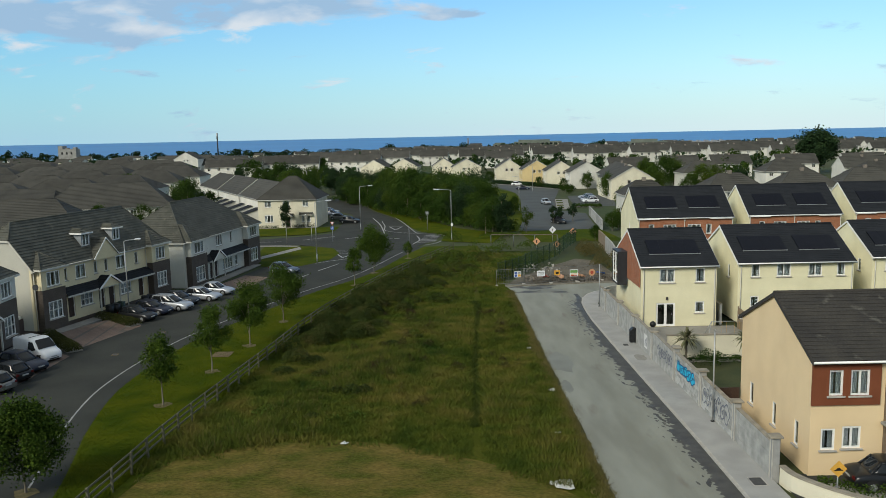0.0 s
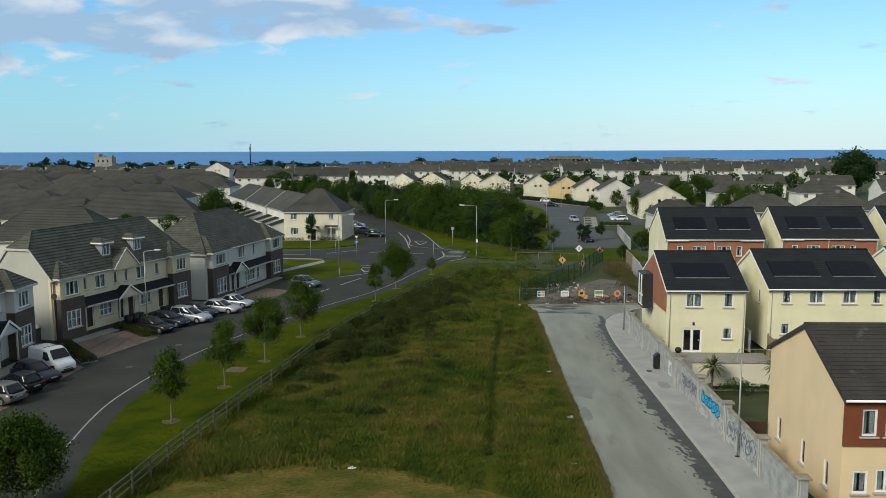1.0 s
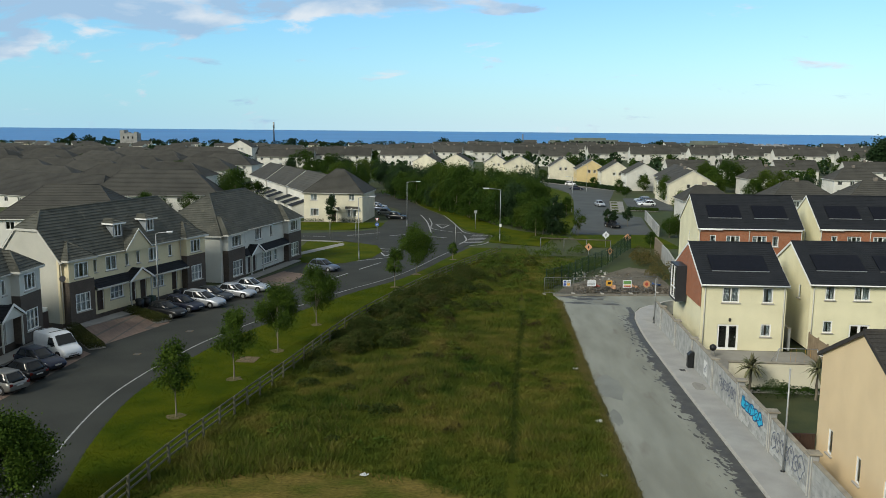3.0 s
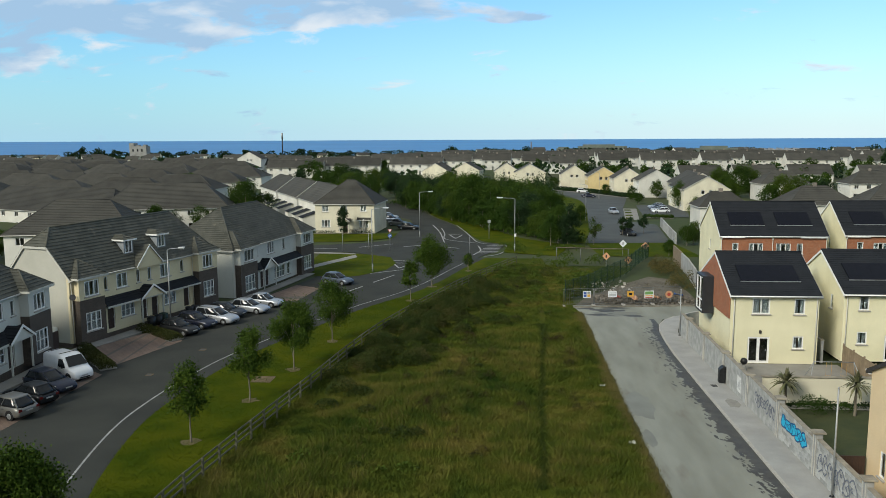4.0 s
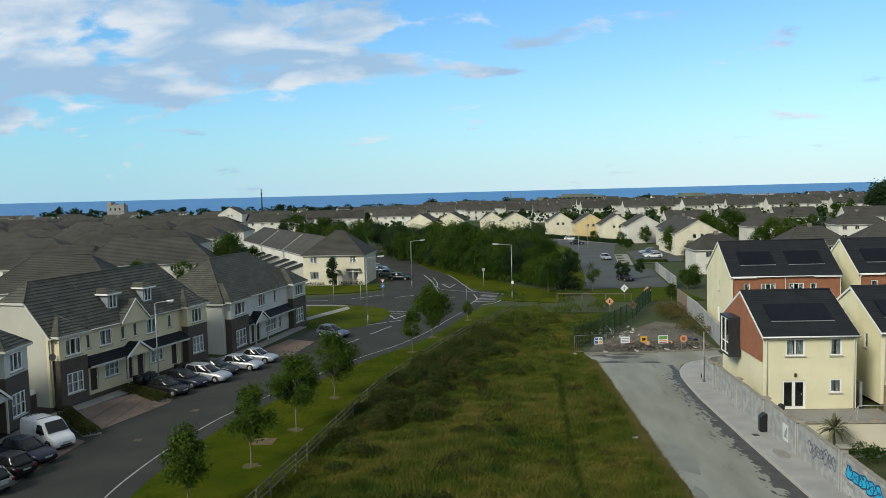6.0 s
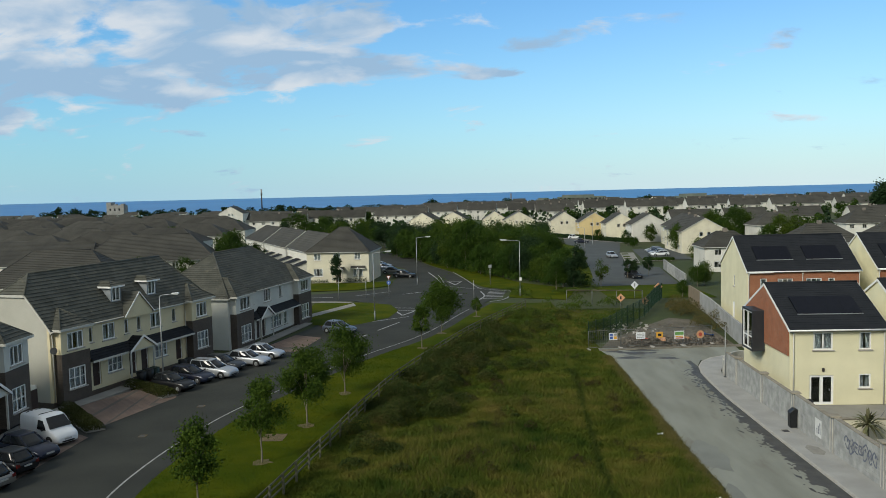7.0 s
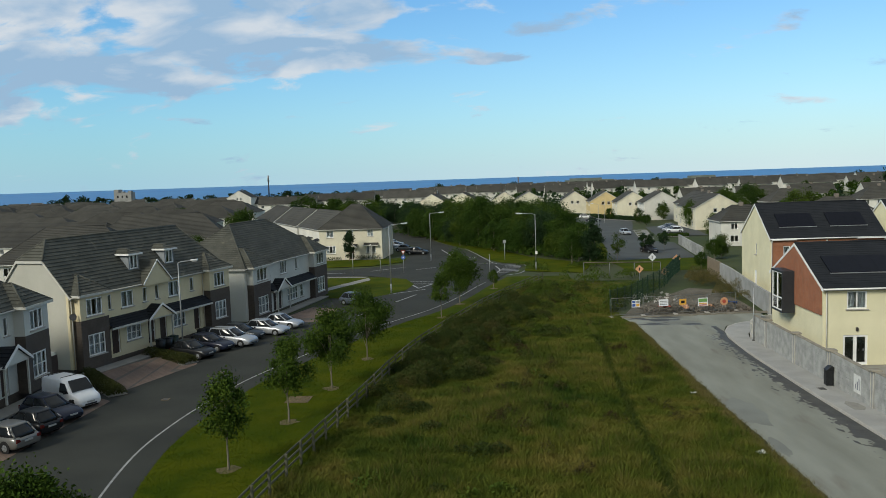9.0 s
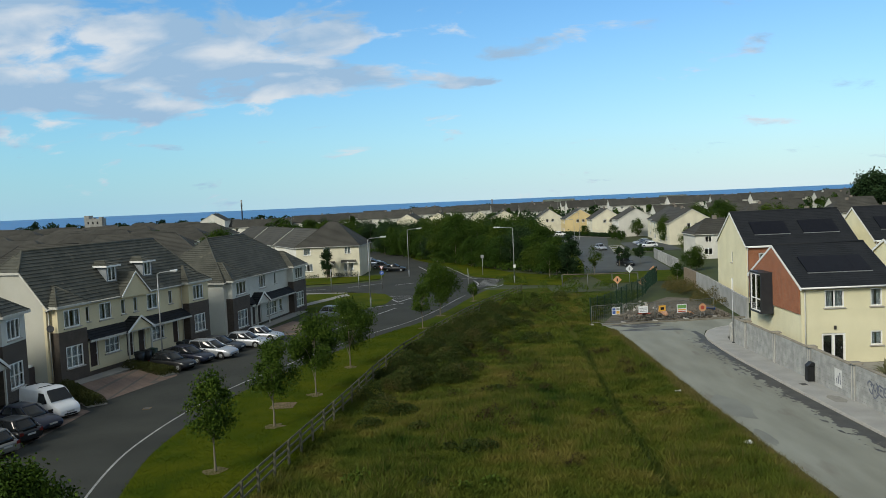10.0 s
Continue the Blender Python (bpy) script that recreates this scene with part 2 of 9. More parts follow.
def brick_mat(name, c1, c2, mortar, bw=0.225, bh=0.075):
    m = bpy.data.materials.new(name)
    m.use_nodes = True
    nd, lk = m.node_tree.nodes, m.node_tree.links
    b = nd["Principled BSDF"]
    b.inputs["Roughness"].default_value = 0.9
    co = nd.new("ShaderNodeTexCoord")
    sp = nd.new("ShaderNodeSeparateXYZ")
    lk.new(co.outputs["Object"], sp.inputs[0])
    ad = nd.new("ShaderNodeMath")
    lk.new(sp.outputs["X"], ad.inputs[0])
    lk.new(sp.outputs["Y"], ad.inputs[1])
    cb = nd.new("ShaderNodeCombineXYZ")
    lk.new(ad.outputs[0], cb.inputs[0])
    lk.new(sp.outputs["Z"], cb.inputs[1])
    br = nd.new("ShaderNodeTexBrick")
    br.inputs["Scale"].default_value = 1
    br.inputs["Brick Width"].default_value, br.inputs["Row Height"].default_value, br.inputs["Mortar Size"].default_value = bw, bh, 0.008
    br.inputs["Color1"].default_value, br.inputs["Color2"].default_value, br.inputs["Mortar"].default_value = (*c1, 1), (*c2, 1), (*mortar, 1)
    lk.new(cb.outputs[0], br.inputs["Vector"])
    nz = nd.new("ShaderNodeTexNoise")
    nz.inputs["Scale"].default_value, nz.inputs["Detail"].default_value = 1.3, 6
    lk.new(co.outputs["Object"], nz.inputs["Vector"])
    mr = nd.new("ShaderNodeMapRange")
    mr.inputs["To Min"].default_value, mr.inputs["To Max"].default_value = 0.7, 1.3
    lk.new(nz.outputs["Fac"], mr.inputs["Value"])
    hs = nd.new("ShaderNodeHueSaturation")
    lk.new(mr.outputs[0], hs.inputs["Value"])
    lk.new(br.outputs["Color"], hs.inputs["Color"])
    lk.new(hs.outputs[0], b.inputs["Base Color"])
    bp = nd.new("ShaderNodeBump")
    bp.inputs["Strength"].default_value, bp.inputs["Distance"].default_value = 0.5, 0.01
    lk.new(br.outputs["Fac"], bp.inputs["Height"])
    bp.invert = True
    lk.new(bp.outputs[0], b.inputs["Normal"])
    MATS[name] = m
    return m


BRICK_R = brick_mat("red_brick", (0.33, 0.115, 0.052), (0.26, 0.085, 0.038), (0.28, 0.17, 0.11))
BRICK_B = brick_mat("brown_brick", (0.082, 0.062, 0.049), (0.060, 0.046, 0.037), (0.095, 0.082, 0.066))
BRICK_P = brick_mat("paving_brick", (0.17, 0.115, 0.085), (0.13, 0.088, 0.068), (0.09, 0.075, 0.06), 0.2, 0.1)

# ---- mesh helpers ----


def g(y):
    """Height of the ground, which falls gently towards the sea."""
    return float(np.interp(y, (0, 35, 45, 65, 100, 160, 300, 360, 450, 600, 800, 1300), (0.15, 0.15, 0.0, -0.55, -1.15, -1.6, -2.0, -1.7, -0.9, -2.6, -5.6, -11.0)))


def west(x, y):
    """The land beyond the terraces sinks further towards -x on its way to the shore."""
    return -5.0 * min(max((y - 330) / 250, 0), 1) * min(max((-x - 40) / 120, 0), 1)


def part(name, bm, material, parent=None, label="", smooth=False):
    """Links a bmesh as one mesh object under a thing or part."""
    me = bpy.data.meshes.new(name)
    bm.to_mesh(me)
    bm.free()
    for mm in material if isinstance(material, (list, tuple)) else (material,):
        me.materials.append(mm)
    if smooth:
        for p in me.polygons:
            p.use_smooth = True
    ob = new(name, me)
    if parent is not None:
        ob.parent = parent
    if label:
        tagged(ob, label)
    return ob


def share(name, mesh, parent, m=None):
    ob = new(name, mesh)
    ob.parent = parent
    if m is not None:
        ob.matrix_basis = m
    return ob


def thing(name, m, label, category, group="", kind=""):
    e = new(name)
    e.empty_display_size = 0.3
    e.matrix_world = m
    return tagged(e, label, category, group, kind)


def box(bm, x0, y0, z0, x1, y1, z1, mi=0):
    v = [bm.verts.new(p) for p in ((x0, y0, z0), (x1, y0, z0), (x1, y1, z0), (x0, y1, z0), (x0, y0, z1), (x1, y0, z1), (x1, y1, z1), (x0, y1, z1))]
    for q in ((0, 3, 2, 1), (4, 5, 6, 7), (0, 1, 5, 4), (1, 2, 6, 5), (2, 3, 7, 6), (3, 0, 4, 7)):
        bm.faces.new([v[k] for k in q]).material_index = mi
    return v


def bevel(bm, w, seg=1):
    bmesh.ops.bevel(bm, geom=bm.edges[:], offset=w, segments=seg, affect="EDGES", clamp_overlap=True)
    return bm


def tube(bm, p, q, r0, r1, n=8, cap=True, mi=0):
    p, q = Vector(p), Vector(q)
    d = (q - p).normalized()
    a = d.orthogonal().normalized()
    c = d.cross(a)
    rings = []
    for o, r in ((p, r0), (q, r1)):
        rings.append([bm.verts.new(o + (a * math.cos(t) + c * math.sin(t)) * r) for t in (2 * math.pi * k / n for k in range(n))])
    for k in range(n):
        f = bm.faces.new((rings[0][k], rings[0][(k + 1) % n], rings[1][(k + 1) % n], rings[1][k]))
        f.smooth, f.material_index = True, mi
    if cap:
        bm.faces.new(rings[0][::-1]).material_index = mi
        bm.faces.new(rings[1]).material_index = mi


def pipe(bm, pts, r, n=8, mi=0):
    for a, b in zip(pts, pts[1:]):
        tube(bm, a, b, r, r, n, True, mi)


def poly(bm, pts, mi=0):
    f = bm.faces.new([bm.verts.new(p) for p in pts])
    f.material_index = mi
    return f


def prism(bm, pts, off, mi=0):
    """A slab: the polygon pts, and its copy moved by off, closed all round."""
    off = Vector(off)
    a = [bm.verts.new(p) for p in pts]
    b = [bm.verts.new(Vector(p) + off) for p in pts]
    bm.faces.new(a).material_index = mi
    bm.faces.new(b[::-1]).material_index = mi
    for k in range(len(pts)):
        j = (k + 1) % len(pts)
        bm.faces.new((a[k], b[k], b[j], a[j])).material_index = mi


def holed(bm, length, z0, z1, holes, thick=0.25, y0=0.0, x0=0.0, mi=0):
    """A wall along x with its face at y0, thick towards +y, and real rectangular openings (xa, za, xb, zb)."""
    xs = sorted({x0, x0 + length, *(h[0] for h in holes), *(h[2] for h in holes)})
    zs = sorted({z0, z1, *(min(max(h[1], z0), z1) for h in holes), *(min(max(h[3], z0), z1) for h in holes)})
    for xa, xb in zip(xs, xs[1:]):
        run = None
        for za, zb in zip(zs, zs[1:]):
            cx, cz = (xa + xb) / 2, (za + zb) / 2
            if any(h[0] < cx < h[2] and h[1] < cz < h[3] for h in holes):
                if run:
                    box(bm, xa, y0, run[0], xb, y0 + thick, run[1], mi)
                run = None
            else:
                run = (run[0], zb) if run else (za, zb)
        if run:
            box(bm, xa, y0, run[0], xb, y0 + thick, run[1], mi)


def slope(bm, e0, e1, r1, r0, step=0.34, lift=0.045, mi=0):
    """A roof slope from the eave e0-e1 to the top r0-r1, laid in courses that overlap like tiles."""
    e0, e1, r0, r1 = map(Vector, (e0, e1, r0, r1))
    n = max(1, int(round(((r0 + r1) / 2 - (e0 + e1) / 2).length / step)))
    if (r0 - e0).length < 0.01:
        n = max(1, int(round((r1 - e1).length / step)))
    nor = (e1 - e0).cross(r0 - e0 if (r0 - e0).length > 0.01 else r1 - e1).normalized()
    if nor.z < 0:
        nor.negate()
    up = nor * lift
    for k in range(n):
        a, b = k / n, (k + 1) / n
        p, q, s, t = e0.lerp(r0, a), e1.lerp(r1, a), e1.lerp(r1, b), e0.lerp(r0, b)
        vs = [bm.verts.new(x) for x in (p + up, q + up, s, t)]
        if (s - t).length < 0.01:
            bm.faces.new(vs[:3]).material_index = mi
        else:
            bm.faces.new(vs).material_index = mi
        lo = [bm.verts.new(x) for x in (p, q)]
        bm.faces.new((lo[0], lo[1], vs[1], vs[0])).material_index = mi
# ---- ground and roads ----


def strip(name, left, right, lift, material, label="", kind="structure", curb=0.0, parent=None, dx=None):
    """A ribbon on the ground between two plan lines with as many points, raised by lift; curb: depth of its sides."""
    bm = bmesh.new()
    rows = []
    for (ax, ay), (bx, by) in zip(left, right):
        n = 4
        rows.append([bm.verts.new((ax + (bx - ax) * k / n, ay + (by - ay) * k / n, g(ay + (by - ay) * k / n) + lift)) for k in range(n + 1)])
    for r, s in zip(rows, rows[1:]):
        for k in range(len(r) - 1):
            bm.faces.new((r[k], r[k + 1], s[k + 1], s[k]))
    if curb:
        edge = [e for e in bm.edges if e.is_boundary]
        ext = bmesh.ops.extrude_edge_only(bm, edges=edge)
        bmesh.ops.translate(bm, vec=(0, 0, -curb), verts=[v for v in ext["geom"] if isinstance(v, bmesh.types.BMVert)])
    bmesh.ops.recalc_face_normals(bm, faces=bm.faces)
    ob = part(name, bm, material, parent)
    if parent is None:
        tagged(ob, label, name.replace("_", " "), kind=kind)
    return ob


def curve_pts(pts, n=60):
    """A smooth plan line (Catmull-Rom) through the points."""
    p = [Vector((*q, 0)) for q in pts]
    p = [p[0] * 2 - p[1]] + p + [p[-1] * 2 - p[-2]]
    out = []
    segs = len(p) - 3
    for k in range(n + 1):
        u = k / n * segs
        i = min(int(u), segs - 1)
        t = u - i
        a, b, c, d = p[i : i + 4]
        q = 0.5 * ((2 * b) + (c - a) * t + (2 * a - 5 * b + 4 * c - d) * t * t + (3 * b - a - 3 * c + d) * t**3)
        out.append((q.x, q.y))
    return out


def offset_line(pts, d):
    """A plan line moved by d metres to its right."""
    out = []
    for k, (x, y) in enumerate(pts):
        a, b = pts[max(k - 1, 0)], pts[min(k + 1, len(pts) - 1)]
        tx, ty = b[0] - a[0], b[1] - a[1]
        l = math.hypot(tx, ty) or 1
        out.append((x + ty / l * d, y - tx / l * d))
    return out


SOIL = mat("far_ground", (0.035, 0.052, 0.012), (0.055, 0.060, 0.022), 0.95, 0.02, bscale=0.3, fine=0.2, space="World")
GRASS_R = mat("rough_meadow", (0.032, 0.050, 0.003), (0.060, 0.064, 0.008), 0.95, 0.22, bump=0.9, bscale=5.0, fine=0.28, space="World", spec=0.04, blotch=((0.045, 0.042, 0.018), 0.35, 0.66))
LAWN = mat("mown_verge", (0.034, 0.054, 0.002), (0.064, 0.074, 0.003), 0.95, 0.35, bump=0.5, bscale=18.0, fine=0.2, space="World", spec=0.04)
DRY = mat("dry_cut_grass", (0.130, 0.098, 0.026), (0.056, 0.064, 0.010), 0.95, 0.40, bump=0.9, bscale=5.0, fine=0.4, space="World", spec=0.04, stretch=(1, 1.8, 1))
ASPHALT = mat("dark_asphalt", (0.047, 0.049, 0.043), (0.036, 0.038, 0.034), 0.9, 0.25, bump=0.3, bscale=50, fine=0.14, space="World", spec=0.1)
ASPHALT_L = mat("dusty_asphalt", (0.240, 0.246, 0.208), (0.180, 0.182, 0.150), 0.9, 0.35, bump=0.3, bscale=40, fine=0.08, space="World", stretch=(1.6, 0.35, 1), blotch=((0.165, 0.155, 0.128), 0.55, 0.60))
CONC = mat("footpath_concrete", (0.34, 0.335, 0.315), (0.28, 0.275, 0.26), 0.9, 0.6, bump=0.2, bscale=30, fine=0.08, space="World")
CONC_D = mat("estate_footpath", (0.26, 0.25, 0.225), (0.21, 0.20, 0.18), 0.9, 0.6, bump=0.2, bscale=30, fine=0.1, space="World")
DAMP = mat("damp_asphalt", (0.050, 0.048, 0.044), (0.075, 0.072, 0.064), 0.6, 1.5, bump=0.2, bscale=30, fine=0.12, space="World")
PAINT = mat("road_paint", (0.34, 0.34, 0.33), (0.20, 0.20, 0.20), 0.8, 3, fine=0.15, space="World")
RUBBLE = mat("rubble_ground", (0.135, 0.118, 0.092), (0.090, 0.080, 0.058), 0.95, 0.5, bump=1.0, bscale=6, fine=0.3, space="World")
SEA = mat("sea_water", (0.045, 0.19, 0.42), (0.04, 0.16, 0.37), 0.45, 0.002, fine=0.06, bscale=0.02, space="World", spec=0.25)

# one sheet of land that falls to the shore, and the sea beyond
bm = bmesh.new()
ys = [-150, -40, 0, 20, 35, 40, 45, 48.2, 53, 58, 66.6, 67.2, 82, 100, 130, 160, 230, 300, 360, 450, 600, 800, 1250, 1340]
xs = [-1500, -700, -300, -120, -60, -30, 0, 15.05, 15.2, 24, 32, 33, 60, 120, 300, 700, 1500]


def sunk(x, y):
    """The back garden lies lower than the street."""
    return float(np.interp(y, (48.2, 53, 58, 66.6), (0, -1.1, -1.4, -1.45))) if 15.1 < x < 32.5 and 48.1 < y < 66.8 else -0.35 if 15.1 < x < 32.5 and 66.8 < y < 82.5 else 0.0


grid = [[bm.verts.new((x, y, g(y) + sunk(x, y) + west(x, y) - 0.06 - (12 if y > 1300 else 0))) for x in xs] for y in ys]
for a, b in zip(grid, grid[1:]):
    for k in range(len(xs) - 1):
        bm.faces.new((a[k], a[k + 1], b[k + 1], b[k]))
ground = tagged(part("ground", bm, SOIL), "green and brown land falling gently towards the coast", "ground", kind="structure")
bm = bmesh.new()
poly(bm, ((-4800, 1260, -14), (4800, 1260, -14), (4800, 4900, -14), (-4800, 4900, -14)))
sea = tagged(part("water", bm, SEA), "calm deep blue sea reaching the horizon", "sea", kind="structure")

FENCE = [(-18.6, 26), (-17.6, 38.5), (-17.1, 46), (-16.2, 55), (-15.3, 63.5), (-14.0, 75), (-12.5, 84), (-8.4, 101.5), (-4.5, 114), (0.5, 128)]
LINE = [(-19.5, 24), (-21.8, 38), (-24.2, 47.2), (-25.6, 54.5), (-25.9, 60), (-25.6, 66), (-24.4, 73.8), (-20.4, 87.5), (-17.4, 96), (-13.6, 104.5), (-11.0, 113), (-8.6, 123.5), (-5.2, 136)]
fence_l = curve_pts(FENCE, 90)
line_l = curve_pts(LINE, 90)
verge_l = offset_line(line_l, 1.5)


def near_on(pts, y):
    return float(np.interp(y, [p[1] for p in pts], [p[0] for p in pts]))


rows_y = [24 + 1.2 * k for k in range(92)]
# meadow between the fence and the new road
strip("meadow", [(near_on(fence_l, y), y) for y in rows_y], [(6.9 if y < 92 else 6.9 - (y - 92) * 0.06, y) for y in rows_y], 0.0, GRASS_R, "rough uncut meadow of long green grass")
strip("verge", [(near_on(verge_l, y), y) for y in rows_y], [(near_on(fence_l, y), y) for y in rows_y], 0.03, LAWN, "mown green grass verge beside the estate road", curb=0.15)
# dry cut patch
bm = bmesh.new()
rim = [(-17.2, 30), (-17.0, 38), (-16.3, 42.6), (-14.2, 43.9), (-10.4, 44.9), (-7.2, 45.1), (-3.9, 44.2), (0.8, 41.6), (3.5, 39.3), (6.0, 36), (6.4, 30)]
poly(bm, [(x, y, g(y) + 0.035) for x, y in rim])
tagged(part("dry_grass", bm, DRY), "patch of dry brown cut grass in the meadow", "dry grass", kind="structure")
# estate road
road_far = [(-47, 24), (-45, 45), (-38.0, 62), (-36.6, 72.6), (-34.4, 80.5), (-33.0, 88), (-31.0, 96.5), (-28.6, 106), (-26.2, 118), (-24.6, 126), (-24.0, 133)]
far_l = curve_pts(road_far, 90)
strip("road", [(near_on(far_l, y), y) for y in rows_y], [(near_on(verge_l, y), y) for y in rows_y], 0.02, ASPHALT, "dark asphalt estate road with parking bays")
strip("road", curve_pts([(-62, 138), (-40, 139), (-26, 138.5), (-21.5, 131), (-22, 132)], 30)[:23], curve_pts([(-62, 148), (-40, 146.5), (-26, 152), (-20, 160), (-18, 166)], 30)[:23], 0.02, ASPHALT, "dark asphalt side road at the roundabout")
strip("road", curve_pts([(-24.2, 132), (-21.4, 140), (-22.6, 158), (-22.6, 172), (-22.4, 190), (-30, 207), (-38, 240)], 40), curve_pts([(-6, 132), (-1.6, 148), (-6.0, 154), (-9.0, 166), (-12.5, 182), (-20, 205), (-27, 240)], 40), 0.025, ASPHALT, "dark asphalt road bending round the small roundabout")
WORN_A = mat("worn_asphalt", (0.074, 0.080, 0.077), (0.058, 0.062, 0.060), 0.9, 0.2, space="World")
strip("road", [(12.9, 152.5), (15.3, 168.5), (16.8, 184), (17.2, 190), (18.2, 202), (20.3, 226), (21.1, 244), (20.4, 258), (18.4, 272), (9.1, 291), (3, 298)], [(28.2, 154), (29.6, 168), (31.2, 184), (26.6, 190.5), (26.9, 202), (29.6, 224), (33.0, 243), (35.8, 260), (32.5, 273.5), (22, 291), (12, 304)], 0.02, WORN_A, "grey asphalt road in the far estate")
# new road on the other side
strip("road", [(6.85, y) for y in range(24, 93, 2)] + [(6.4, 95), (6.2, 97)], [(12.98, y) for y in range(24, 79, 2)] + [(13.1, 80.0), (13.2, 82), (13.3, 84), (13.6, 86), (14.1, 88), (14.8, 90), (19.5, 92), (20, 95), (20.2, 97)], 0.025, ASPHALT_L, "pale dusty asphalt road, unfinished")
kerb_line = [(12.95, y) for y in range(24, 77, 4)] + [(13.05, 79), (13.2, 82), (13.4, 84.6), (13.85, 87), (14.7, 89.2), (15.9, 90.8), (17.4, 91.8), (19.6, 92.4)]
path_line = [(14.95, y) for y in range(24, 77, 4)] + [(14.95, 79), (14.95, 81), (14.95, 82.4), (15.0, 83.8), (15.4, 85.4), (16.4, 87.2), (17.9, 88.6), (19.8, 89.2)]
strip("pavement", [(x + 0.13, y) for x, y in kerb_line], path_line, 0.13, CONC, "pale concrete footpath along the block wall", curb=0.1)
strip("kerb", kerb_line, [(x + 0.13, y - (0.1 if y > 88 else 0)) for x, y in kerb_line], 0.14, SILL, "concrete kerb", curb=0.13)
# patches of darker asphalt let into the dusty road
PATCHM = mat("asphalt_patch", (0.192, 0.198, 0.174), (0.158, 0.162, 0.142), 0.9, 0.6, bump=0.3, bscale=40, fine=0.1, space="World")
for k_, (cx, cy, rx_, ry_) in enumerate(((7.9, 61.5, 0.95, 3.2), (7.4, 55.0, 0.4, 1.6), (10.5, 92.5, 2.6, 1.5))):
    bm = bmesh.new()
    pr_ = random.Random(40 + k_)
    ring = [(cx + rx_ * math.cos(a) * pr_.uniform(0.75, 1.1), cy + ry_ * math.sin(a) * pr_.uniform(0.75, 1.1)) for a in (2 * math.pi * j / 22 for j in range(22))]
    poly(bm, [(x, y, g(y) + 0.0285) for x, y in ring])
    tagged(part("road_patch", bm, PATCHM), "darker asphalt patch in the dusty road", "road patch", kind="structure")
# brown dirt along the new road's open edge
bm = bmesh.new()
er = random.Random(17)
left, right = [], []
for k in range(120):
    y = 26 + 0.56 * k
    left.append(bm.verts.new((6.72, y, g(y) + 0.03)))
    right.append(bm.verts.new((6.88 + abs(er.gauss(0.03, 0.06)) + 0.30 * max(0, noise.noise((y * 0.22, 1.0, 0))), y, g(y) + 0.031)))
for k in range(119):
    bm.faces.new((left[k], right[k], right[k + 1], left[k + 1]))
tagged(part("dirt_edge", bm, mat("edge_dirt", (0.066, 0.060, 0.036), (0.040, 0.042, 0.020), 0.95, 1.2, bump=0.6, bscale=14, fine=0.3, space="World", spec=0.05)), "strip of brown dirt along the open edge of the road", "dirt", kind="structure")
# ---- houses ----
WIN = {}


def lattice(bm, w, h, d, xs, zs):
    """A frame w by h with openings at every crossing of the spans xs and zs, in one piece."""
    gx, gz = sorted({0, w, *(v for s in xs for v in s)}), sorted({0, h, *(v for s in zs for v in s)})
    for xa, xb in zip(gx, gx[1:]):
        for za, zb in zip(gz, gz[1:]):
            cx, cz = (xa + xb) / 2, (za + zb) / 2
            if not (any(a < cx < b for a, b in xs) and any(a < cz < b for a, b in zs)):
                box(bm, xa, 0, za, xb, d, zb)
    bmesh.ops.remove_doubles(bm, verts=bm.verts, dist=0.0005)
    seen = collections.defaultdict(list)
    for f in bm.faces:
        seen[frozenset(f.verts)].append(f)
    bmesh.ops.delete(bm, geom=[f for fs in seen.values() if len(fs) > 1 for f in fs], context="FACES")


def window_meshes(w, h, lights, mull):
    key = (round(w, 2), round(h, 2), lights, mull)
    if key in WIN:
        return WIN[key]
    bm = bmesh.new()
    t, d = (0.095 if w > 0.62 else 0.06), 0.09
    xs = [(t if k == 0 else w * k / lights + t / 2, w - t if k == lights - 1 else w * (k + 1) / lights - t / 2) for k in range(lights)]
    zs = [(t if k == 0 else h * k / (mull + 1) + 0.032, h - t if k == mull else h * (k + 1) / (mull + 1) - 0.032) for k in range(mull + 1)]
    lattice(bm, w, h, d, xs, zs)
    fr = bpy.data.meshes.new("window")
    bm.to_mesh(fr), bm.free()
    fr.materials.append(UPVC)
    bm = bmesh.new()
    box(bm, t * 0.5, 0.045, t * 0.5, w - t * 0.5, 0.055, h - t * 0.5)
    pa = bpy.data.meshes.new("pane")
    bm.to_mesh(pa), bm.free()
    pa.materials.append(GLASS)
    bm = bmesh.new()
    box(bm, -0.1, -0.14, -0.09, w + 0.1, 0.05, -0.002)
    si = bpy.data.meshes.new("sill")
    bevel(bm, 0.012)
    bm.to_mesh(si), bm.free()
    si.materials.append(SILL)
    bm = bmesh.new()      # a curtain drawn to one side, with folds
    n = 8
    cw = min(0.42 * w, 0.62)
    vs = []
    for k in range(n + 1):
        x, y = 0.08 + (cw - 0.08) * k / n, 0.16 + 0.025 * (k % 2)
        vs.append((bm.verts.new((x, y, 0.08)), bm.verts.new((x, y, h - 0.06))))
    for a, b in zip(vs, vs[1:]):
        bm.faces.new((a[0], b[0], b[1], a[1]))
    cu = bpy.data.meshes.new("curtain")
    bm.to_mesh(cu), bm.free()
    cu.materials.append(mat("net_curtain", (0.66, 0.68, 0.70), (0.56, 0.58, 0.60), 0.9, 6))
    WIN[key] = (fr, pa, si, cu)
    return WIN[key]


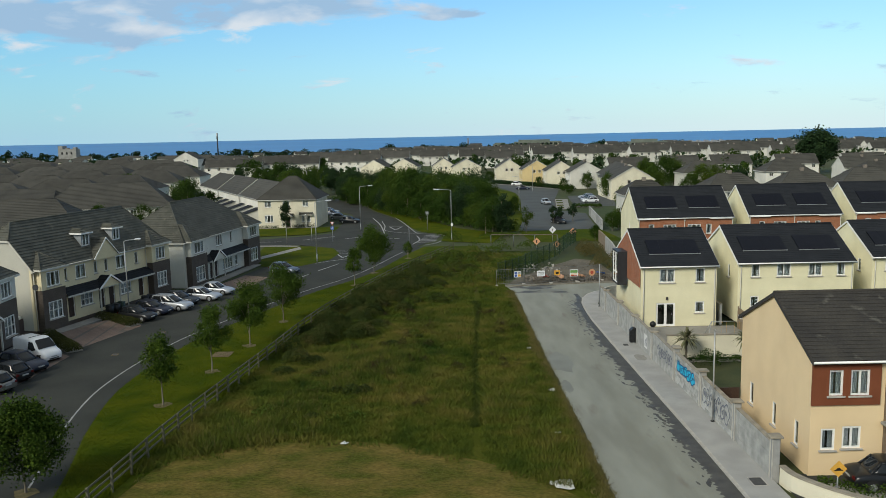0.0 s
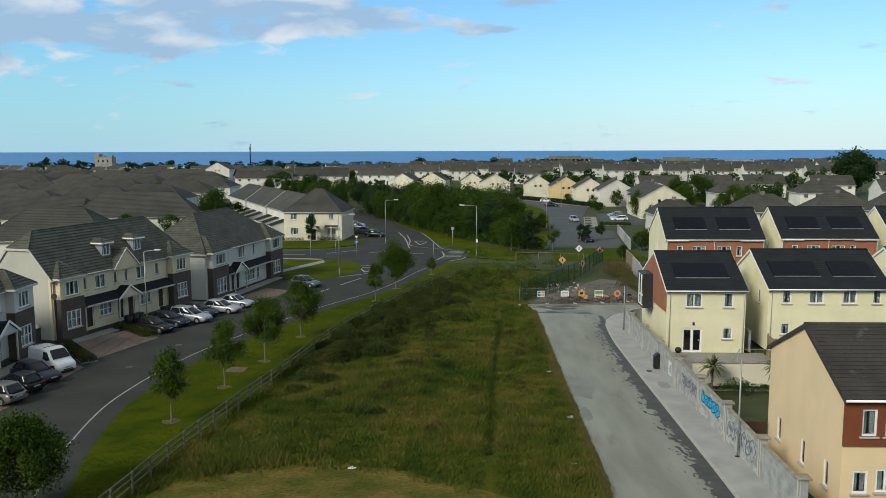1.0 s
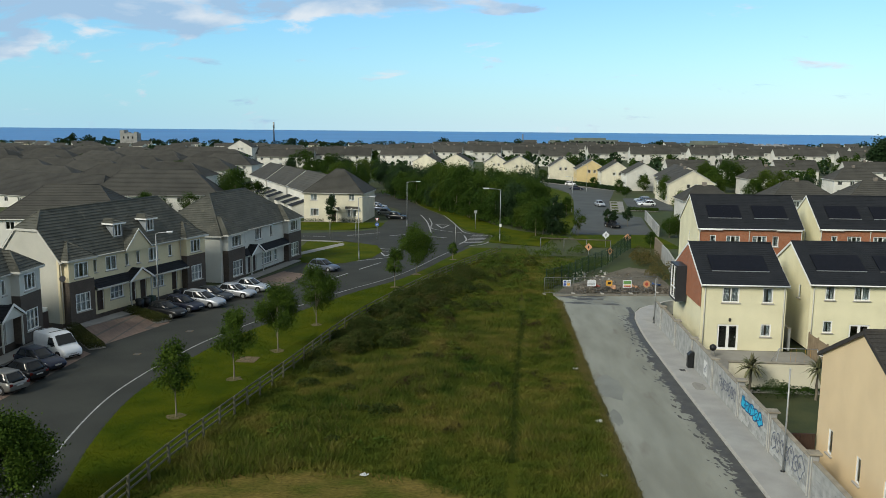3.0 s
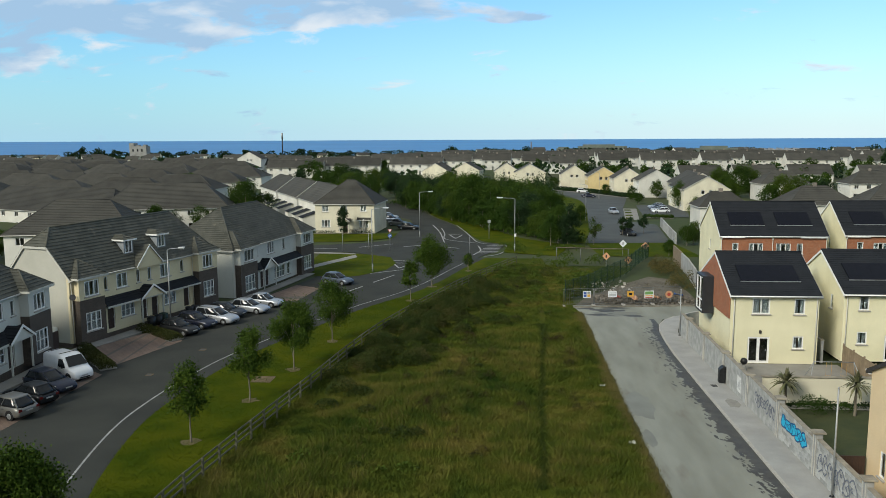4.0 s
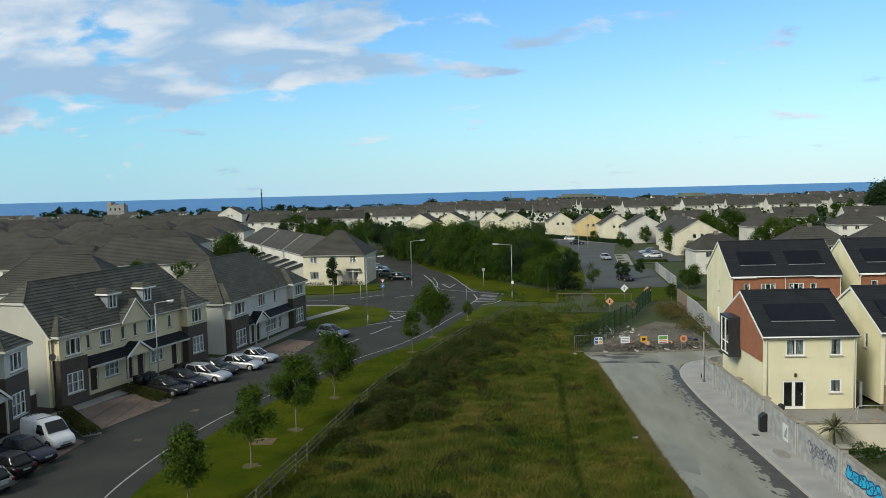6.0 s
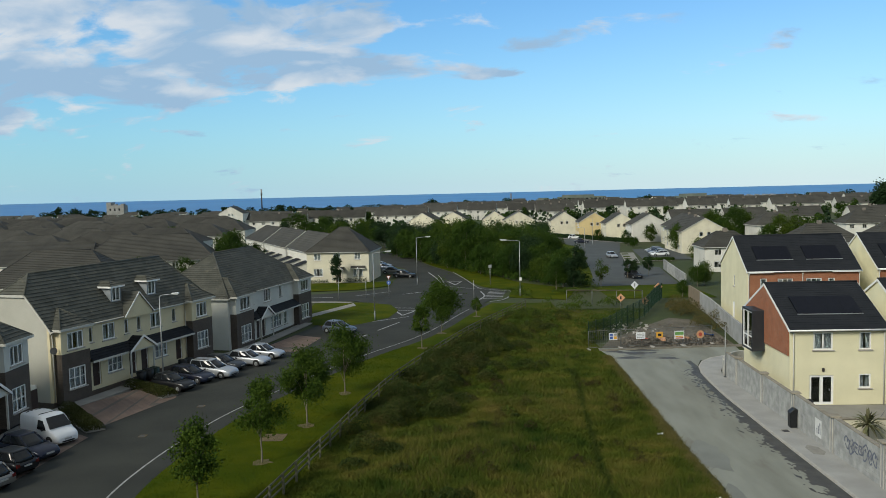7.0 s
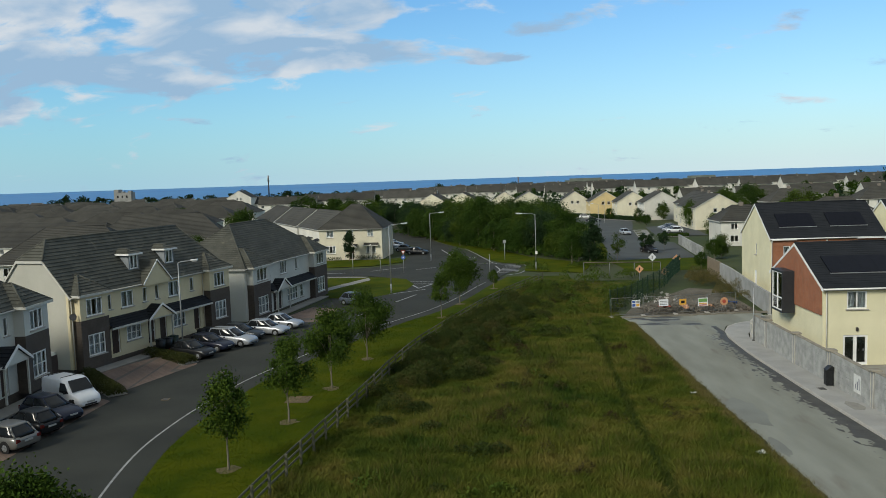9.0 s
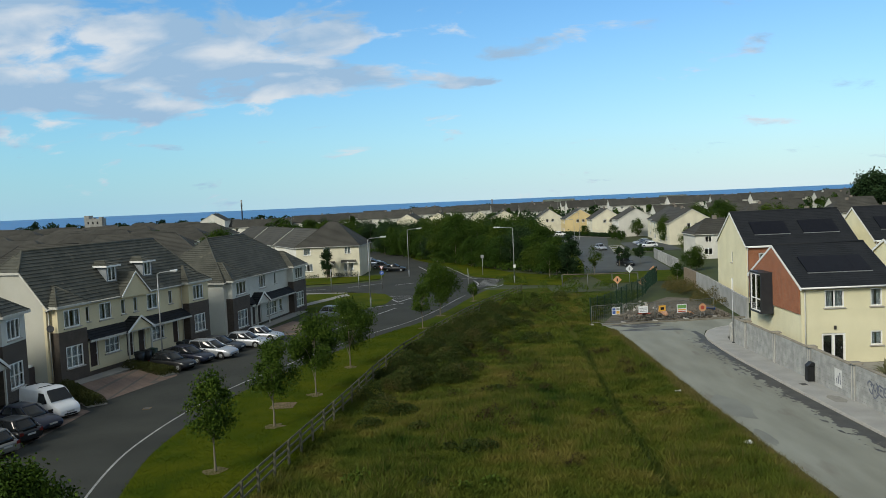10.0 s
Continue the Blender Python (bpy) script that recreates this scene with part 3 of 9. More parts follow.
def window(house, x, z, w, h, y=0.0, lights=2, mull=0, turn=0.0, sill=True, curtain=True, far=False, net=False):
    """A plastic window in its opening: frame, pane and sill. turn: degrees about z, for side walls."""
    fr, pa, si, cu = window_meshes(w, h, lights, mull)
    m = pose(x, y, z, 0, 0, turn) @ pose(0, 0.03, 0)
    if far:
        key = ("far", round(w, 2), round(h, 2), lights)
        if key not in WIN:
            bm = bmesh.new()
            bm.from_mesh(fr), bm.from_mesh(pa)
            for q in bm.faces[len(fr.polygons):]:
                q.material_index = 1
            fm = bpy.data.meshes.new("window")
            bm.to_mesh(fm), bm.free()
            fm.materials.append(UPVC), fm.materials.append(GLASS)
            WIN[key] = fm
        return share("window", WIN[key], house, m)
    f = share("window", fr, house, m)
    share("pane", pa, f)
    if sill:
        share("sill", si, f)
    # net across the whole window; its pale colour also imitates glare on the glass
    if net:
        share("net_curtain", cu, f, Matrix.Diagonal((w / min(0.42 * w, 0.62) * 0.94, 1, 1, 1)))
    elif curtain:
        share("curtain", cu, f)
        share("curtain", cu, f, pose(w, 0, 0) @ Matrix.Diagonal((-1, 1, 1, 1)))
    return f


def door(house, x, z, w, h, y, material, glazed=False, turn=0.0):
    bm = bmesh.new()
    box(bm, 0.06, 0.05, 0, w - 0.06, 0.1, h - 0.06)
    if not glazed:
        for (a, b, c, d) in ((0.15, 0.15, 0.45, 0.42), (0.55, 0.15, 0.85, 0.42), (0.15, 0.5, 0.45, 0.9), (0.55, 0.5, 0.85, 0.9)):
            box(bm, w * a, 0.035, h * b, w * c, 0.055, h * d)
    o = part("door", bm, GLASS if glazed else material, house)
    o.matrix_basis = pose(x, y, z, 0, 0, turn)
    bm = bmesh.new()
    if glazed:
        lattice(bm, w, h, 0.12, [(0.15, w / 2 - 0.11), (w / 2 + 0.11, w - 0.15)], [(0.18, h - 0.15)])
    else:
        lattice(bm, w, h, 0.12, [(0.07, w - 0.07)], [(-0.01, h - 0.07)])
    part("door_frame", bm, UPVC, o)
    bm = bmesh.new()
    box(bm, w * 0.82, -0.0, h * 0.47, w * 0.86, 0.05, h * 0.53)
    part("handle", bm, ALU, o)
    return o


def gable_wall(bm, x, D, eave, rise, thick=0.25, clip=1.0, mi=0, y0=0.0):
    """The triangle over a side wall at x; clip: share of its height where a half hip cuts it."""
    top = clip
    pts = [(x, y0, eave), (x, y0 + D, eave), (x, y0 + D - D / 2 * top, eave + rise * top)]
    if top < 1:
        pts.append((x, y0 + D / 2 * top, eave + rise * top))
    prism(bm, pts, (thick, 0, 0), mi)


def roof_mesh(L, D, eave, rise, over, kind, lclip=1.0, rclip=1.0, hip=None, step=0.34, side=0.12, lift=0.045):
    """Roof surfaces of a block L long and D deep in courses, with eaves boards. kind: per end, 'g' gable, 'h' hip, 'j' half hip."""
    bm = bmesh.new()
    sl = rise / (D / 2)
    ze = eave - over * sl
    ym, zr = D / 2, eave + rise
    hips = hip if isinstance(hip, tuple) else (hip or D / 2, hip or D / 2)
    ends = []
    for e, s, hl in zip(kind, (-1, 1), hips):
        x_end = -side if s < 0 else L + side
        if e == "h":
            x_end = -over if s < 0 else L + over
            ends.append(("h", x_end, (x_end + (hl + over) if s < 0 else x_end - (hl + over)), 0.0))
        elif e == "j":
            c = lclip if s < 0 else rclip
            run = hl * (1 - c)
            ends.append(("j", x_end, x_end + run if s < 0 else x_end - run, c))
        else:
            ends.append(("g", x_end, x_end, 1.0))
    (k0, a0, r0, c0), (k1, a1, r1, c1) = ends
    up = Vector((0, 0, 0.10))
    for front in (True, False):
        f = (lambda t: -over + (ym + over) * t) if front else (lambda t: D + over - (ym + over) * t)
        z = lambda t: ze + (zr - ze) * t
        P = lambda x, t: Vector((x, f(t), z(t))) + up
        brk = sorted({0.0, 1.0, *(c for k, _, _, c in ends if k == "j")})
        for t0, t1 in zip(brk, brk[1:]):
            def xe(end, t):
                k, a, r, c = end
                if k == "g":
                    return a
                if k == "h":
                    return a + (r - a) * t
                return a if t <= c + 1e-6 else a + (r - a) * (t - c) / (1 - c)
            q = (P(xe(ends[0], t0), t0), P(xe(ends[1], t0), t0), P(xe(ends[1], t1), t1), P(xe(ends[0], t1), t1))
            slope(bm, *(q if front else (q[1], q[0], q[3], q[2])), step=step, lift=lift)
    for end, s in zip(ends, (-1, 1)):
        k, a, r, c = end
        if k == "g":
            continue
        t = c
        z = ze + (zr - ze) * t
        ya, yb = -over + (ym + over) * t, D + over - (ym + over) * t
        e0, e1 = Vector((a, ya, z)) + up, Vector((a, yb, z)) + up
        top = Vector((r, ym, zr)) + up
        if s < 0:
            e0, e1 = e1, e0
        slope(bm, e0, e1, top, top, step=step)
    bmesh.ops.remove_doubles(bm, verts=bm.verts, dist=0.002)
    # ridge and hip caps
    caps, bm = bm, bmesh.new()
    tube(bm, (r0, ym, zr + 0.08), (r1, ym, zr + 0.08), 0.11, 0.11, 6)
    for end in ends:
        k, a, r, c = end
        if k == "g":
            continue
        z = ze + (zr - ze) * c
        for ya in (-over + (ym + over) * c, D + over - (ym + over) * c):
            tube(bm, (a, ya, z + 0.1), (r, ym, zr + 0.08), 0.09, 0.09, 5)
    return caps, bm, ends, ze, zr, ym


# beige terrace's side walls: difference in sunlight put into a greyer colour
SIDE_SUN = mat("side_render_sun_tone", (0.45, 0.44, 0.385), (0.39, 0.38, 0.33), 0.9, 0.4, bump=0.15, bscale=40)


def house_block(m, L, D, eave, rise, label, walls, roof, kind="gg", holes=(), lholes=(), rholes=(), over=0.3, name="house", group="", lclip=1, rclip=1, hip=None, gutter=GUTTER, brick=None, step=0.34, barge=GUTTER, category="house", back=()):
    """A rendered house: walls with openings, gables, a coursed roof, fascia, gutter and verge boards."""
    H = thing(name, m, label, category, group)
    for wn_, y0, hs in (("front_wall", 0, holes), ("back_wall", D - 0.25, back)):
        bm = bmesh.new()
        holed(bm, L, 0, eave, hs, 0.25, y0)
        bmesh.ops.remove_doubles(bm, verts=bm.verts, dist=0.0005)
        part(wn_, bm, walls, H)
    for x, hs, e, c in ((0, lholes, kind[0], lclip), (L - 0.25, rholes, kind[1], rclip)):
        bm = bmesh.new()
        holed(bm, D - 0.5, 0, eave, hs, 0.25, 0, 0.25)
        for v in bm.verts:
            v.co = Vector((x + v.co.y, v.co.x, v.co.z))
        bmesh.ops.reverse_faces(bm, faces=bm.faces)
        if e in "gj":
            gable_wall(bm, x, D, eave, rise, 0.25, c)
        bmesh.ops.remove_doubles(bm, verts=bm.verts, dist=0.0005)
        # beige blocks get the sun-toned colour on their sides
        part("side_wall", bm, SIDE_SUN if walls is BEIGE else walls, H)
    if name == "terrace_house":
        bm = bmesh.new()
        box(bm, 0.03, 0.03, -0.8, L - 0.03, D - 0.03, -0.004)
        part("plinth", bm, BRICK_B, H, "dark brick plinth")
    rb, cb, ends, ze, zr, ym = roof_mesh(L, D, eave, rise, over, kind, lclip, rclip, hip, step, lift=0.012 if roof is TILE_D else 0.022 if roof is TILE_N else 0.045)
    part("ridge_cap", cb, roof, part("roof", rb, roof, H))
    bm = bmesh.new()     # ceiling of the top floor closes the roof space
    box(bm, 0.25, 0.25, eave - 0.12, L - 0.25, D - 0.25, eave - 0.02)
    part("ceiling", bm, WHITE_R, H)
    # gutters with fascia and soffit
    xa, xb = ends[0][1], ends[1][1]
    for y, s in ((-over, -1), (D + over, 1)):
        bm = bmesh.new()
        box(bm, xa, min(y, y - s * 0.04), ze - 0.08, xb, max(y, y - s * 0.04), ze + 0.06)
        box(bm, xa, min(y, y - s * over), ze - 0.08, xb, max(y, y - s * over), ze - 0.05)
        tube(bm, (xa, y + s * 0.06, ze + 0.04), (xb, y + s * 0.06, ze + 0.04), 0.065, 0.065, 6)
        part("gutter", bm, gutter, H)
    for end, s in zip(ends, (-1, 1)):
        k, a, r, c = end
        bm = bmesh.new()
        if k == "h":
            box(bm, a - 0.04, -over, ze - 0.1, a + 0.04, D + over, ze + 0.1)
            box(bm, min(a, a - s * over), -over, ze - 0.1, max(a, a - s * over), D + over, ze - 0.07)
        else:
            t = c
            for f in ((-over, -over + (ym + over) * t), (D + over, D + over - (ym + over) * t)):
                z1 = ze + (zr - ze) * t
                prism(bm, [(a - 0.03, f[0], ze - 0.12), (a - 0.03, f[1], z1 - 0.12), (a - 0.03, f[1], z1 + 0.08), (a - 0.03, f[0], ze + 0.08)], (0.06, 0, 0))
            if k == "j":
                box(bm, a - 0.05, -over + (ym + over) * t, z1 - 0.12, a + 0.05, D + over - (ym + over) * t, z1 + 0.08)
        part("verge_board", bm, barge, H)
    return H


def bay(H, x, w, d, z1, z2, eave_z, brick, upper, up_win, low_win, roof):
    """A two-storey bay standing out of the front: brick below, render above, a hipped roof that runs into the main one."""
    bm = bmesh.new()
    hu, hl = (up_win[0], up_win[1], up_win[0] + up_win[2], up_win[1] + up_win[3]), (low_win[0], low_win[1], low_win[0] + low_win[2], low_win[1] + low_win[3])
    holed(bm, w, -0.2, z1, [hl], 0.25, -d, x)
    box(bm, x, -d + 0.25, -0.2, x + 0.25, 0, z1), box(bm, x + w - 0.25, -d + 0.25, -0.2, x + w, 0, z1)
    bmesh.ops.remove_doubles(bm, verts=bm.verts, dist=0.001)
    part("bay_base", bm, brick, H, "dark brown brick bay")
    bm = bmesh.new()
    holed(bm, w, z1, z2, [hu], 0.25, -d, x)
    box(bm, x, -d + 0.25, z1, x + 0.25, 0, z2), box(bm, x + w - 0.25, -d + 0.25, z1, x + w, 0, z2)
    bmesh.ops.remove_doubles(bm, verts=bm.verts, dist=0.001)
    part("bay_upper", bm, upper, H)
    window(H, up_win[0], up_win[1], up_win[2], up_win[3], -d, 3)
    window(H, low_win[0], low_win[1], low_win[2], low_win[3], -d, 3, 1, net=True)
    bm = bmesh.new()
    o = 0.28
    xa, xb, ya = x - o, x + w + o, -d - o
    xm, rz, back = (xa + xb) / 2, eave_z + (w / 2 + o) * 0.80, 2.4
    zz = eave_z + 0.02
    slope(bm, (xa, ya, zz), (xb, ya, zz), (xm, ya + w / 2 + o, rz), (xm, ya + w / 2 + o, rz))
    slope(bm, (xa, back, zz), (xa, ya, zz), (xm, ya + w / 2 + o, rz), (xm, back, rz))
    slope(bm, (xb, ya, zz), (xb, back, zz), (xm, back, rz), (xm, ya + w / 2 + o, rz))
    bmesh.ops.remove_doubles(bm, verts=bm.verts, dist=0.003)
    tube(bm, (xm, ya + w / 2 + o, rz), (xm, back, rz), 0.09, 0.09, 5)
    for cx in (xa, xb):
        tube(bm, (cx, ya, zz), (xm, ya + w / 2 + o, rz), 0.08, 0.08, 5)
    part("bay_roof", bm, roof, H)
    bm = bmesh.new()
    box(bm, xa, ya - 0.05, zz - 0.16, xb, ya + 0.02, zz + 0.03), box(bm, xa - 0.03, ya, zz - 0.16, xa + 0.03, 0, zz + 0.03), box(bm, xb - 0.03, ya, zz - 0.16, xb + 0.03, 0, zz + 0.03)
    box(bm, xa, ya, zz - 0.16, xb, 0, zz - 0.13)
    part("gutter", bm, GUTTER, H)


def porch_strip(H, xa, xb, z, top, d, peak_x, pw, roof, wall):
    """A lean-to canopy over the doors with a small gable."""
    bm = bmesh.new()
    slope(bm, (xa, -d, z), (xb, -d, z), (xb, 0, top), (xa, 0, top))
    part("canopy", bm, roof, H)
    bm = bmesh.new()
    box(bm, xa, -d - 0.04, z - 0.16, xb, -d + 0.03, z + 0.01), box(bm, xa, -d, z - 0.16, xb, 0, z - 0.12)
    part("canopy_fascia", bm, GUTTER, H)
    pz = z + pw * 0.62
    bm = bmesh.new()
    e = d + 0.25
    for s in (-1, 1):
        slope(bm, (peak_x + s * (pw + 0.15), -e, z - 0.1), (peak_x + s * (pw + 0.15), 0, z - 0.1), (peak_x, 0, pz + 0.08), (peak_x, -e, pz + 0.08))
    bmesh.ops.remove_doubles(bm, verts=bm.verts, dist=0.003)
    part("porch_roof", bm, roof, H)
    bm = bmesh.new()
    prism(bm, [(peak_x - pw, -d - 0.1, z - 0.05), (peak_x + pw, -d - 0.1, z - 0.05), (peak_x, -d - 0.1, pz - 0.05)], (0, 0.12, 0))
    part("porch_gable", bm, wall, H)
    bm = bmesh.new()
    for s in (-1, 1):
        prism(bm, [(peak_x + s * (pw + 0.17), -e - 0.03, z - 0.2), (peak_x, -e - 0.03, pz + 0.0), (peak_x, -e - 0.03, pz + 0.2), (peak_x + s * (pw + 0.17), -e - 0.03, z + 0.0)], (0, 0.06, 0))
    part("porch_verge", bm, UPVC, H)
    for s in (-1, 1):
        bm = bmesh.new()
        box(bm, peak_x + s * (pw - 0.12) - 0.06, -d - 0.06, -0.1, peak_x + s * (pw - 0.12) + 0.06, -d + 0.06, z - 0.1)
        part("porch_post", bm, GUTTER, H)


def dormer(H, x, w, y, z, h, roof):
    bm = bmesh.new()
    h += 0.25
    holed(bm, w, z, z + h, [(x + 0.12, z + 0.12, x + w - 0.12, z + h - 0.1)], 0.12, y, x)
    box(bm, x, y + 0.12, z, x + 0.12, y + 1.6, z + h), box(bm, x + w - 0.12, y + 0.12, z, x + w, y + 1.6, z + h)
    bmesh.ops.remove_doubles(bm, verts=bm.verts, dist=0.001)
    # grey-blue holds the shade on the dormer's cheeks
    d = part("dormer", bm, mat("shaded_dormer_cheek", (0.24, 0.26, 0.28), (0.18, 0.20, 0.215), 0.8, 2), H, "dormer with its shade put into a grey-blue colour")
    window(H, x + 0.12, z + 0.12, w - 0.24, h - 0.22, y - 0.02, 2, 0, 0, False)
    bm = bmesh.new()
    o = 0.25
    zt, xm = z + h, x + w / 2
    pk = zt + (w / 2 + o) * 0.5
    slope(bm, (x - o, y - o, zt), (x + w + o, y - o, zt), (xm, y + w / 2, pk), (xm, y + w / 2, pk), 0.3)
    slope(bm, (x - o, y + 2.6, zt), (x - o, y - o, zt), (xm, y + w / 2, pk), (xm, y + 2.6, pk), 0.3)
    slope(bm, (x + w + o, y - o, zt), (x + w + o, y + 2.6, zt), (xm, y + 2.6, pk), (xm, y + w / 2, pk), 0.3)
    bmesh.ops.remove_doubles(bm, verts=bm.verts, dist=0.004)
    part("dormer_roof", bm, roof, d)
    bm = bmesh.new()
    box(bm, x - o, y - o - 0.03, zt - 0.13, x + w + o, y - o + 0.03, zt + 0.02), box(bm, x - o - 0.03, y - o, zt - 0.13, x - o + 0.03, y + 1.5, zt + 0.02), box(bm, x + w + o - 0.03, y - o, zt - 0.13, x + w + o + 0.03, y + 1.5, zt + 0.02)
    box(bm, x - o, y - o, zt - 0.13, x + w + o, y + 1.2, zt - 0.1)
    part("dormer_fascia", bm, UPVC, d)


def cross_gable(H, x0, x1, z, peak, wall, roof, depth=3.2):
    bm = bmesh.new()
    xm = (x0 + x1) / 2
    prism(bm, [(x0, -0.46, z - 0.32), (x1, -0.46, z - 0.32), (x1, -0.46, z), (xm, -0.46, peak), (x0, -0.46, z)], (0, 0.46, 0))
    part("gable", bm, wall, H)
    bm = bmesh.new()
    for s, xe in ((-1, x0 - 0.2), (1, x1 + 0.2)):
        zz = z - 0.15
        slope(bm, (xe, -0.56, zz), (xe, depth, zz), (xm, depth, peak + 0.1), (xm, -0.56, peak + 0.1))
    bmesh.ops.remove_doubles(bm, verts=bm.verts, dist=0.003)
    part("gable_roof", bm, roof, H)
    bm = bmesh.new()
    for xe in (x0 - 0.22, x1 + 0.22):
        prism(bm, [(xe, -0.6, z - 0.25), (xm, -0.6, peak - 0.02), (xm, -0.6, peak + 0.12), (xe, -0.6, z - 0.11)], (0, 0.05, 0))
    part("gable_verge", bm, UPVC, H)


def downpipe(H, x, y, z0, z1, material=GUTTER, turn=0):
    bm = bmesh.new()
    tube(bm, (x, y, z0), (x, y, z1), 0.045, 0.045, 6)
    box(bm, x - 0.07, y - 0.07, z1 - 0.1, x + 0.07, y + 0.07, z1 + 0.12)
    part("downpipe", bm, material, H)


def W4(l):
    return [(x, z, x + w, z + h) for x, z, w, h, *_ in l]


# terrace of three beside the estate road
TA = math.degrees(math.atan2(19.92, 5.84))
wins = [(4.05, 4.05, 0.5, 1.25, 1), (5.7, 3.95, 1.45, 1.4, 2), (8.35, 4.05, 0.5, 1.25, 1), (9.95, 4.05, 0.5, 1.25, 1), (11.75, 3.95, 1.5, 1.4, 2), (14.85, 4.05, 0.55, 1.25, 1), (6.1, 1.05, 1.8, 1.3, 3), (12.2, 1.05, 1.75, 1.3, 3)]
doors = [(4.35, 0.3, 0.95, 2.1), (8.75, 0.3, 0.95, 2.1), (10.3, 0.3, 0.95, 2.1), (15.2, 0.3, 0.95, 2.1)]
A = house_block(pose(-39.36, 74.71, -0.35, 0, 0, TA), 20.3, 7.0, 5.95, 4.05, "beige rendered terrace with dark brick bays and tiled half-hipped roof", BEIGE, TILE, "jh", W4(wins) + W4(doors), [], [], lclip=0.65, hip=(5.0, 2.6), name="terrace_house", category="house")
for x, z, w, h, l in wins:
    window(A, x, z, w, h, 0, l, 1 if z < 2 else 0, net=z < 2)
for k, (x, z, w, h) in enumerate(doors):
    door(A, x, z, w, h, 0.08, DOOR_D)
bay(A, 0.35, 3.0, 0.75, 3.8, 5.8, 5.8, BRICK_B, BEIGE, (1.0, 4.05, 1.7, 1.4), (1.0, 0.9, 1.8, 1.7), TILE)
bay(A, 16.9, 3.2, 0.75, 3.8, 5.8, 5.8, BRICK_B, BEIGE, (17.6, 4.05, 1.7, 1.4), (17.6, 0.9, 1.8, 1.7), TILE)
cross_gable(A, 8.1, 11.5, 5.8, 7.55, BEIGE, TILE, 2.2)
porch_strip(A, 3.4, 16.85, 2.7, 3.4, 1.0, 9.3, 1.6, TILE_D, BEIGE)
dormer(A, 7.7, 1.25, 0.72, 6.85, 1.2, TILE)
dormer(A, 12.4, 1.25, 0.72, 6.85, 1.2, TILE)
for x in (3.6, 16.7, 0.15):
    downpipe(A, x, -0.1, 0, 5.6)

TB = math.degrees(math.atan2(21.9, 4.1))
wins = [(5.5, 4.2, 0.55, 1.3, 1), (8.7, 4.0, 1.9, 1.5, 3), (13.0, 4.1, 0.6, 1.35, 1), (10.4, 0.5, 3.0, 1.6, 4), (14.1, 0.5, 0.9, 1.6, 1)]
doors = [(6.6, 0.05, 0.95, 2.1), (8.0, 0.05, 0.95, 2.1)]
B = house_block(pose(-33.0, 98.9, -1.12, 0, 0, TB), 21.4, 9.6, 5.85, 4.2, "pale grey rendered terrace with dark brick bays and hipped tiled roof", GREY_R, TILE, "hh", W4(wins) + W4(doors), [], [], hip=6.0, name="terrace_house", category="house")
for x, z, w, h, l in wins:
    window(B, x, z, w, h, 0, l, 1 if z < 2 else 0, net=z < 2)
for x, z, w, h in doors:
    door(B, x, z, w, h, 0.08, DOOR_D)
bay(B, 0.5, 4.1, 0.75, 3.85, 5.75, 5.75, BRICK_B, GREY_R, (1.4, 4.1, 2.4, 1.4), (1.5, 0.5, 2.4, 1.9), TILE)
bay(B, 17.1, 4.1, 0.75, 3.85, 5.75, 5.75, BRICK_B, GREY_R, (17.9, 4.1, 2.4, 1.4), (17.9, 0.5, 2.4, 1.9), TILE)
porch_strip(B, 4.7, 17.05, 2.6, 3.3, 1.0, 7.3, 1.7, TILE_D, GREY_R)

D = house_block(pose(-38.7, 49.5, 0.1, 0, 0, 91.5), 21.0, 9.4, 5.85, 4.0, "grey rendered terrace with dark brick bays and tiled hipped roof", GREY_R, TILE, "hh", W4([(14.0, 4.0, 1.4, 1.35), (16.4, 4.0, 0.5, 1.25), (13.6, 0.7, 1.6, 1.4)]) + [(15.6, 0.05, 16.5, 2.15)], [], [], hip=5.0, name="terrace_house", category="house")
window(D, 14.0, 4.0, 1.4, 1.35, 0, 2)
window(D, 16.4, 4.0, 0.5, 1.25, 0, 1)
window(D, 13.6, 0.7, 1.6, 1.4, 0, 3, 1)
door(D, 15.6, 0.05, 0.95, 2.1, 0.08, DOOR_D)
bay(D, 17.6, 3.1, 0.75, 3.75, 5.75, 5.75, BRICK_B, GREY_R, (18.3, 4.0, 1.7, 1.4), (18.3, 0.65, 1.8, 1.75), TILE)
porch_strip(D, 5.0, 17.55, 2.45, 3.15, 1.0, 15.8, 1.5, TILE_D, GREY_R)

# house at the roundabout, the end of a white terrace
wins = [(1.4, 4.3, 1.4, 1.3, 2), (5.2, 4.35, 1.4, 1.25, 2), (9.3, 4.4, 1.2, 1.3, 2), (1.3, 1.2, 1.8, 1.5, 3), (9.0, 1.2, 1.9, 1.5, 3)]
C = house_block(pose(-39.3, 166.9, -1.65, 0, 0, -3.5), 12.1, 11.5, 5.95, 4.3, "cream rendered corner house with hipped tiled roof", CREAM_L, TILE_F, "hh", W4(wins) + [(5.6, 0.05, 6.7, 2.2)], [], [], hip=5.2, name="house")
for x, z, w, h, l in wins:
    window(C, x, z, w, h, 0, l)
door(C, 5.6, 0.05, 1.1, 2.15, 0.08, DOOR_D)
porch_strip(C, 4.9, 7.4, 2.5, 3.0, 0.8, 6.15, 1.1, TILE_F, CREAM_L)
porch_strip(C, 8.6, 11.4, 2.75, 3.2, 0.5, 10.0, 0.01, TILE_F, CREAM_L)

